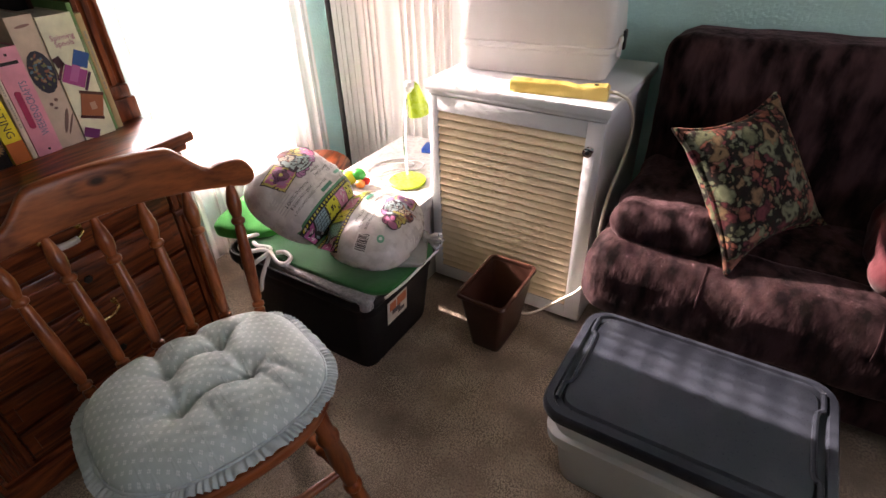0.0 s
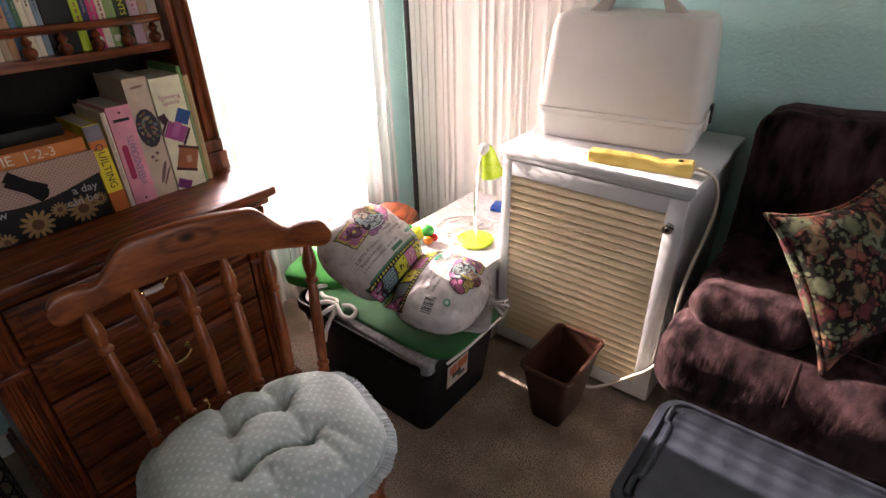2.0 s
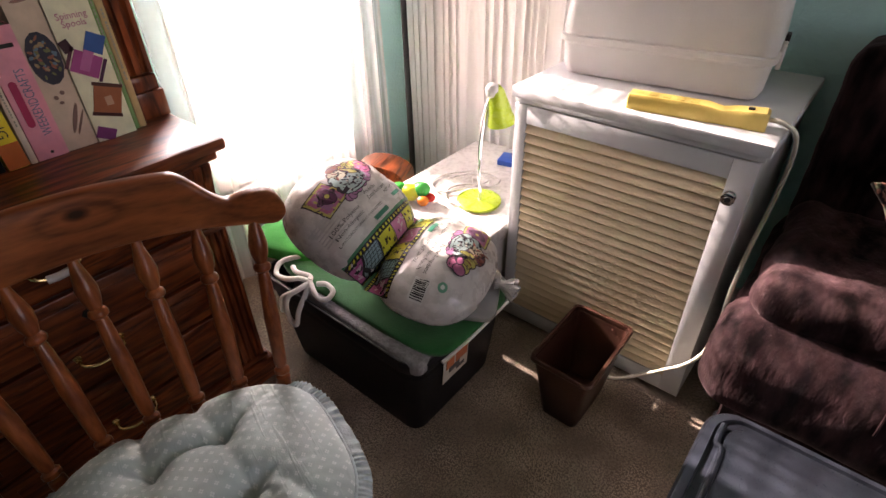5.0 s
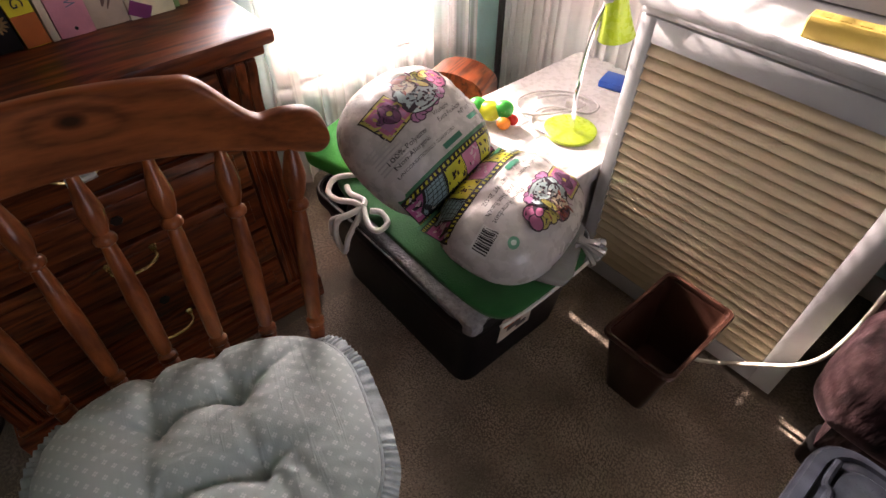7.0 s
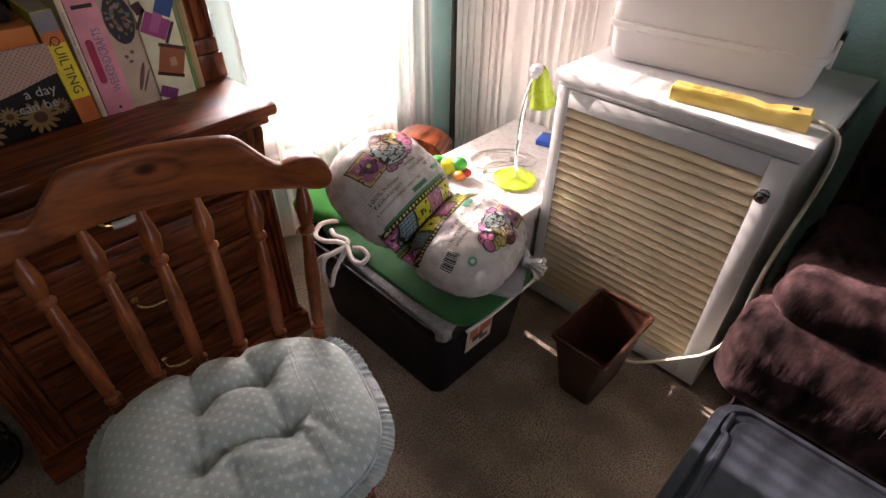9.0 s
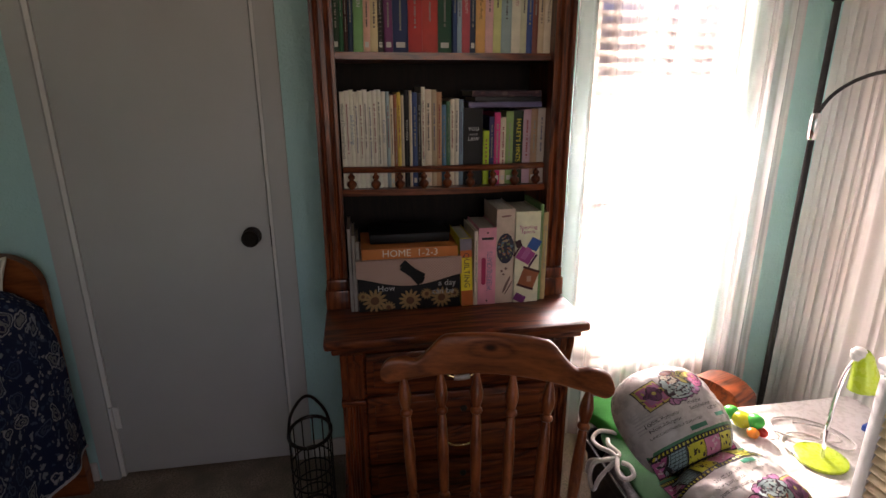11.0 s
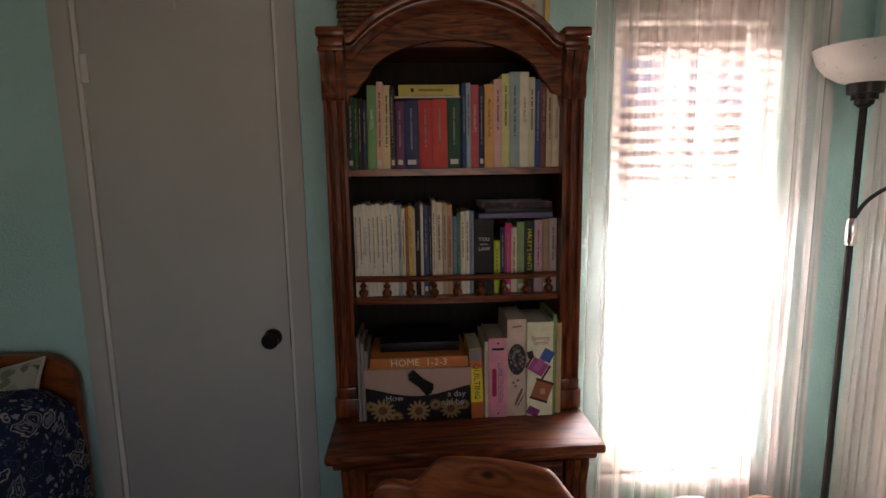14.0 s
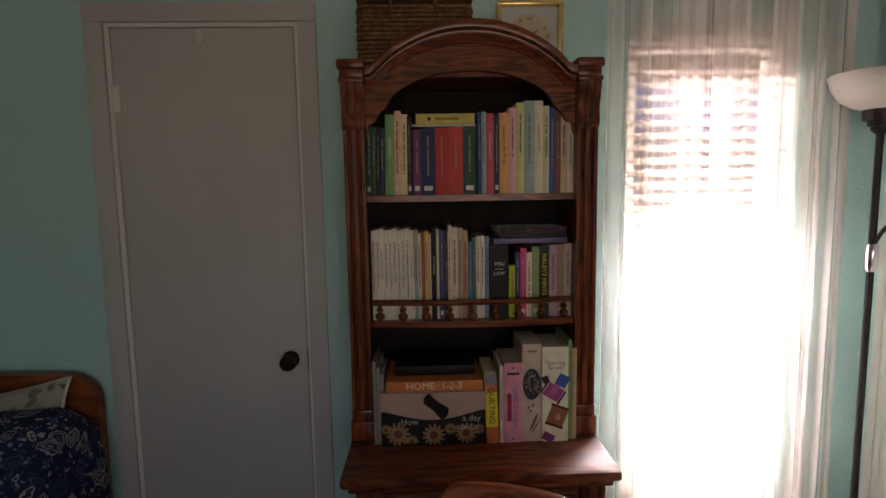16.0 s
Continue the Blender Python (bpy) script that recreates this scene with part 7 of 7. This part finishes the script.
part("rim", bm, BIN_BROWN, wb, "rolled rim")

# ---- sofa ----
so = thing("velvet_sofa", "dark plum velvet sofa with rolled seat front", "sofa", (0, 0, 0))


def soft_block(bm, lo, hi, r, wr, seed, n=30):
    """An upholstered block: soft corners and slight wrinkles."""
    c = [(a + b) / 2 for a, b in zip(lo, hi)]
    s = [(b - a) / 2 for a, b in zip(lo, hi)]
    for k in range(3):
        for sd in (-1, 1):
            def face(u, v):
                p = [0, 0, 0]
                p[k], p[(k + 1) % 3], p[(k + 2) % 3] = sd, 2 * u - 1, 2 * v - 1
                return Vector(p)
            grid(bm, n, n, face)
    bmesh.ops.remove_doubles(bm, verts=bm.verts, dist=0.0005)
    allv = list(bm.verts)
    for v in allv:
        p = Vector([v.co[k] * s[k] for k in range(3)])
        q = Vector([max(-s[k] + r, min(s[k] - r, p[k])) for k in range(3)])
        d = p - q
        if d.length > 1e-6:
            d = d.normalized() * r
        p = q + d
        p += (d.normalized() if d.length > 1e-6 else Vector((0, 0, 0))) * wr * (noise.noise(Vector((p.x * 9 + seed, p.y * 9, p.z * 9))) + 0.5 * noise.noise(Vector((p.x * 26, p.y * 26 + seed, p.z * 20))))
        v.co = Vector(c) + p
    return bm


part("base", soft_block(B(), (-0.12, 1.33, 0.09), (1.68, 1.90, 0.27), 0.02, 0.003, 1, 16), VELVET, so)
xs = [-0.187, 0.11, 0.465, 0.95, 1.68]
part("seat_front_roll", soft_block(B(), (xs[0], 1.245, 0.235), (xs[-1], 1.47, 0.452), 0.075, 0.006, 3.1, 72), VELVET, so, "plum velvet seat roll with stitched seams", 80)
part("seat_cushion", soft_block(B(), (xs[0] + 0.01, 1.40, 0.25), (xs[-1] - 0.01, 1.86, 0.438), 0.04, 0.008, 9, 40), VELVET, so, angle=80)
for x in xs[1:4]:
    bm = B()
    pts = [(x, 1.320 + 0.0745 * math.cos(radians(a)), 0.377 + 0.0745 * math.sin(radians(a))) for a in range(185, 89, -10)]
    tube(bm, pts, 0.0022, 6, 1)
    part("piping", bm, VELVET, so)
part("backrest", soft_block(B(), (-0.16, 1.70, 0.30), (1.68, 1.925, 0.89), 0.06, 0.008, 20), VELVET, so, angle=80)
for x in (-0.10, 1.6):
    for y in (1.38, 1.85):
        bm = B()
        lathe(bm, (x, y, 0), (x, y, 0.10), [(0, 0.018), (1, 0.026)], 12)
        part("leg", bm, BLACK_METAL, so)
ac = thing("bolster_cushion", "loose plum velvet bolster cushion on the sofa", "cushion", (0, 0, 0))
part("cover", soft_block(B(), (-0.152, 1.325, 0.430), (0.115, 1.76, 0.545), 0.055, 0.009, 33), VELVET, ac, angle=80)
rt = thing("red_throw", "folded dark red velvet throw on the sofa", "throw", (0, 0, 0))
part("cloth", soft_block(B(), (0.43, 1.38, 0.44), (0.86, 1.70, 0.60), 0.06, 0.018, 41), RED_VELVET, rt, angle=80)


def pillow(name, label, m, w, h, t, material, trim, ears=0.10):
    p = thing(name, label, "pillow")
    p.matrix_world = m
    bm = B()

    def place(u, v, side):
        x, y = 2 * u - 1, 2 * v - 1
        pinch = 1 - ears * (1 - x * x) * (abs(y) ** 3)
        pinchx = 1 - ears * (1 - y * y) * (abs(x) ** 3)
        k = max(0.0, (1 - abs(x) ** 2.6) * (1 - abs(y) ** 2.6)) ** 0.55
        z = side * t * k * (1 + 0.08 * noise.noise(Vector((x * 2.5, y * 2.5, side * 3))))
        return Vector((x * w / 2 * pinchx, y * h / 2 * pinch, z))
    for sd in (1, -1):
        grid(bm, 36, 36, lambda u, v: place(u, v, sd))
    bmesh.ops.remove_doubles(bm, verts=bm.verts, dist=0.0005)
    part("cover", bm, material, p, angle=80)
    bm = B()
    edge = [place(u / 24, 0, 1) for u in range(24)] + [place(1, v / 24, 1) for v in range(24)] + [place(1 - u / 24, 1, 1) for u in range(24)] + [place(0, 1 - v / 24, 1) for v in range(25)]
    tube(bm, edge, 0.0055, 6, 1)
    part("piping", bm, trim, p, angle=80)
    return p


def plane_pose(c, ux, uy):
    ux, uy = Vector(ux).normalized(), Vector(uy)
    n = ux.cross(uy).normalized()
    uy = n.cross(ux)
    return Matrix.Translation(c) @ Matrix((ux, uy, n)).transposed().to_4x4()


pillow("throw_pillow", "floral print throw pillow propped on the sofa", plane_pose((0.145, 1.505, 0.613), (0.509, 0.857, 0.079), (-0.541, 0.248, 0.804)), 0.365, 0.37, 0.058, FLORAL, FLORAL, 0.21)

# ---- clear tote with slate lid ----
LZ = 0.282
ct = thing("lidded_tote", "frosted clear storage tote with slate grey lid", "storage box", (0.157, 1.045, 0))
W, D = 0.57, 0.39
bm = B()
loft(bm, [rounded(W - 0.11, D - 0.09, 0.05, 0.0), rounded(W - 0.10, D - 0.08, 0.05, 0.008), rounded(W - 0.065, D - 0.055, 0.05, 0.15), rounded(W - 0.03, D - 0.03, 0.05, 0.155), rounded(W - 0.025, D - 0.025, 0.05, 0.185), rounded(W - 0.055, D - 0.05, 0.05, 0.19), rounded(W - 0.04, D - 0.035, 0.05, 0.258), rounded(W - 0.046, D - 0.041, 0.05, 0.258), rounded(W - 0.075, D - 0.065, 0.05, 0.15), rounded(W - 0.11, D - 0.09, 0.05, 0.012)])
part("body", bm, CLEAR_PLASTIC, ct)
bm = B()
loft(bm, [rounded(W - 0.01, D - 0.01, 0.055, 0.250), rounded(W, D, 0.06, 0.250), rounded(W + 0.004, D + 0.004, 0.062, 0.256), rounded(W + 0.002, D + 0.002, 0.06, 0.272), rounded(W - 0.008, D - 0.008, 0.057, 0.280), rounded(W - 0.040, D - 0.030, 0.050, 0.281), rounded(W - 0.046, D - 0.036, 0.048, 0.2745), rounded(W - 0.075, D - 0.060, 0.042, 0.2740), rounded(W - 0.085, D - 0.072, 0.04, LZ - 0.001), rounded(W - 0.14, D - 0.12, 0.035, LZ + 0.001)])
lid = part("lid", bm, GREY_LID, ct, "slate grey snap-on lid with raised panel")
for s in (-1, 1):
    bm = B()
    pts = [(s * (W / 2 - 0.032), y, 0.281) for y in (-0.15, -0.10)] + [(s * (W / 2 - 0.045), -0.075, 0.281), (s * (W / 2 - 0.045), 0.075, 0.281)] + [(s * (W / 2 - 0.032), y, 0.281) for y in (0.10, 0.15)]
    tube(bm, pts, 0.006, 8, 4)
    part("lid_rib", bm, GREY_LID, lid)
ft = cloth_pad("folded_fabric", "pale folded cloth inside the clear tote", "fabric", (0.157, 1.045, 0.014), 0, 0.42, 0.26, 0.13, surface("pale_cloth", (0.5, 0.5, 0.52), (0.62, 0.62, 0.62), 12, 0.9), 0.006, 15)

# ---- wire magazine rack beside the chest ----
mg = thing("wire_magazine_rack", "black wire rack standing between chest and door", "rack", (-1.335, 0.035, 0))


def oval(z, a=0.085, b=0.066, n=24):
    return [(a * math.cos(2 * math.pi * i / n), b * math.sin(2 * math.pi * i / n), z) for i in range(n + 1)]


for z, r in ((0.006, 0.005), (0.06, 0.003), (0.11, 0.003), (0.16, 0.003), (0.21, 0.003), (0.325, 0.006)):
    part("ring", tube(B(), oval(z), r, 7, 1), DARK_BRONZE, mg)
for i in range(12):
    a = 2 * math.pi * i / 12
    p = (0.085 * math.cos(a), 0.066 * math.sin(a))
    part("upright_wire", lathe(B(), (*p, 0.004), (*p, 0.325), [(0, 0.0025), (1, 0.0025)], 6), DARK_BRONZE, mg)
part("carry_hoop", tube(B(), [(0, -0.066, 0.325), (0, -0.055, 0.39), (0, -0.025, 0.44), (0, 0.0, 0.455), (0, 0.025, 0.44), (0, 0.055, 0.39), (0, 0.066, 0.325)], 0.005, 7, 6), DARK_BRONZE, mg)
part("base_grid", lathe(B(), (0, 0, 0.0), (0, 0, 0.004), [(0, 0.06), (1, 0.06)], 20), DARK_BRONZE, mg)

# ---- bed end beside the closet door ----
bd = thing("bed", "bed with rounded wooden headboard and heaped bedding", "bed", (0, 0, 0))
bm = B()
pts = [(-1.75, 0.0), (-0.765, 0.0), (-0.765, 0.78)] + [(-0.765 - 0.11 + 0.11 * math.cos(math.pi / 2 * i / 8), 0.78 + 0.11 * math.sin(math.pi / 2 * i / 8)) for i in range(1, 9)] + [(-1.75, 0.90)]
prism(bm, pts, lambda y, z: Vector((-1.565, y, z)), (-0.035, 0, 0))
part("headboard", bm, PINE_Y, bd, "rounded brown wooden headboard")
part("mattress", soft_block(B(), (-1.55, -1.78, 0.28), (0.35, -0.80, 0.50), 0.05, 0.003, 3, 12), surface("mattress_cloth", (0.6, 0.58, 0.55), (0.66, 0.64, 0.6), 9, 0.9), bd)
bm = B()
span(bm, (-1.56, -1.75, 0.14), (0.34, -0.82, 0.28), 0.01)
part("bed_base", bm, OAK_X, bd)
for x in (-1.5, 0.28):
    for y in (-1.70, -0.87):
        part("leg", lathe(B(), (x, y, 0), (x, y, 0.145), [(0, 0.02), (1, 0.026)], 10), OAK_Z, bd)
qd = thing("paisley_quilt", "navy paisley quilt heaped over the bed's edge", "quilt", (0, 0, 0))
bm = B()


def drape(u, v):
    x = -1.53 + 1.80 * u
    pile = 0.30 * math.exp(-((x + 1.42) / 0.30) ** 2)
    path = [(-1.70, 0.515 + pile * 0.8), (-1.05, 0.52 + pile), (-0.86, 0.525 + pile), (-0.785, 0.49 + pile * 0.9), (-0.755, 0.42 + pile * 0.5), (-0.745, 0.32), (-0.735, 0.22)]
    k = v * (len(path) - 1)
    i = min(int(k), len(path) - 2)
    t = k - i
    y = path[i][0] * (1 - t) + path[i + 1][0] * t
    z = path[i][1] * (1 - t) + path[i + 1][1] * t
    w = noise.noise(Vector((x * 7, y * 7, z * 5)))
    hang = max(0.0, v - 0.6) / 0.4
    return Vector((x, y + 0.03 + 0.018 * hang * math.sin(x * 26) + 0.008 * w, z + 0.014 * w))


grid(bm, 80, 40, drape)
part("cover", bm, PAISLEY, qd, angle=80)
bm = B()
grid(bm, 80, 2, lambda u, v: drape(u, 0.985 + 0.015 * v) + Vector((0, 0.004, 0)))
part("hem", bm, ink((0.55, 0.55, 0.55)), qd, "pale bound hem", 80)
pillow("bed_pillow", "cream leaf-print pillow leaning on the headboard", plane_pose((-1.50, -1.04, 0.748), (0.02, 1, 0.20), (-0.30, 0, 0.6)), 0.46, 0.22, 0.045, ROSE_CLOTH, surface("cream_piping", (0.55, 0.52, 0.42), (0.6, 0.57, 0.48), 30, 0.8))

# ---- carpet pile where the camera looks down on it ----
PILE = surface("carpet_yarn", (0.25, 0.198, 0.153), (0.50, 0.41, 0.32), 7, 0.95, detail=6)
nt = PILE.node_tree
gi = nt.nodes.new("ShaderNodeNewGeometry")
hv = nt.nodes.new("ShaderNodeHueSaturation")
mr = node(nt, "ShaderNodeMapRange", To_Min=0.86, To_Max=1.12)
base = nt.nodes["Principled BSDF"].inputs["Base Color"]
src = base.links[0].from_socket
nt.links.new(gi.outputs["Random Per Island"], mr.inputs[0])
nt.links.new(mr.outputs[0], hv.inputs["Value"])
nt.links.new(src, hv.inputs["Color"])
nt.links.new(hv.outputs[0], base)
rng = np.random.default_rng(7)
step = 0.0046
gx, gy = np.meshgrid(np.arange(-1.12, 0.50, step), np.arange(-0.72, 1.43, step))
px = np.stack([gx.ravel(), gy.ravel()], 1) + rng.uniform(-0.0026, 0.0026, (gx.size, 2))
free = ~((px[:, 0] > -1.14) & (px[:, 0] < -0.72) & (px[:, 1] > 0.96) & (px[:, 1] < 1.25))
px = px[free]
n = len(px)
ang = rng.uniform(0, 6.28, n)
hgt = rng.uniform(0.0012, 0.0026, n)
lean = np.stack([np.sin(px[:, 0] * 9 + 2 * np.sin(px[:, 1] * 7)), np.cos(px[:, 1] * 8 + px[:, 0] * 5)], 1) * 0.0025 + rng.uniform(-0.002, 0.002, (n, 2))
co = np.zeros((n, 4, 3))
for k in range(3):
    co[:, k, 0] = px[:, 0] + 0.0026 * np.cos(ang + k * 2.0944)
    co[:, k, 1] = px[:, 1] + 0.0026 * np.sin(ang + k * 2.0944)
    co[:, k, 2] = 0.0003
co[:, 3, :2] = px + lean
co[:, 3, 2] = hgt
ids = (np.arange(n) * 4)[:, None]
tri = np.concatenate([ids + [0, 1, 3], ids + [1, 2, 3], ids + [2, 0, 3]], 0)
me = bpy.data.meshes.new("carpet_pile")
me.from_pydata(co.reshape(-1, 3).tolist(), [], tri.tolist())
me.materials.append(PILE)
tagged(new("carpet_pile", me), "short grey-brown cut pile of the carpet", "carpet", kind="stuff")
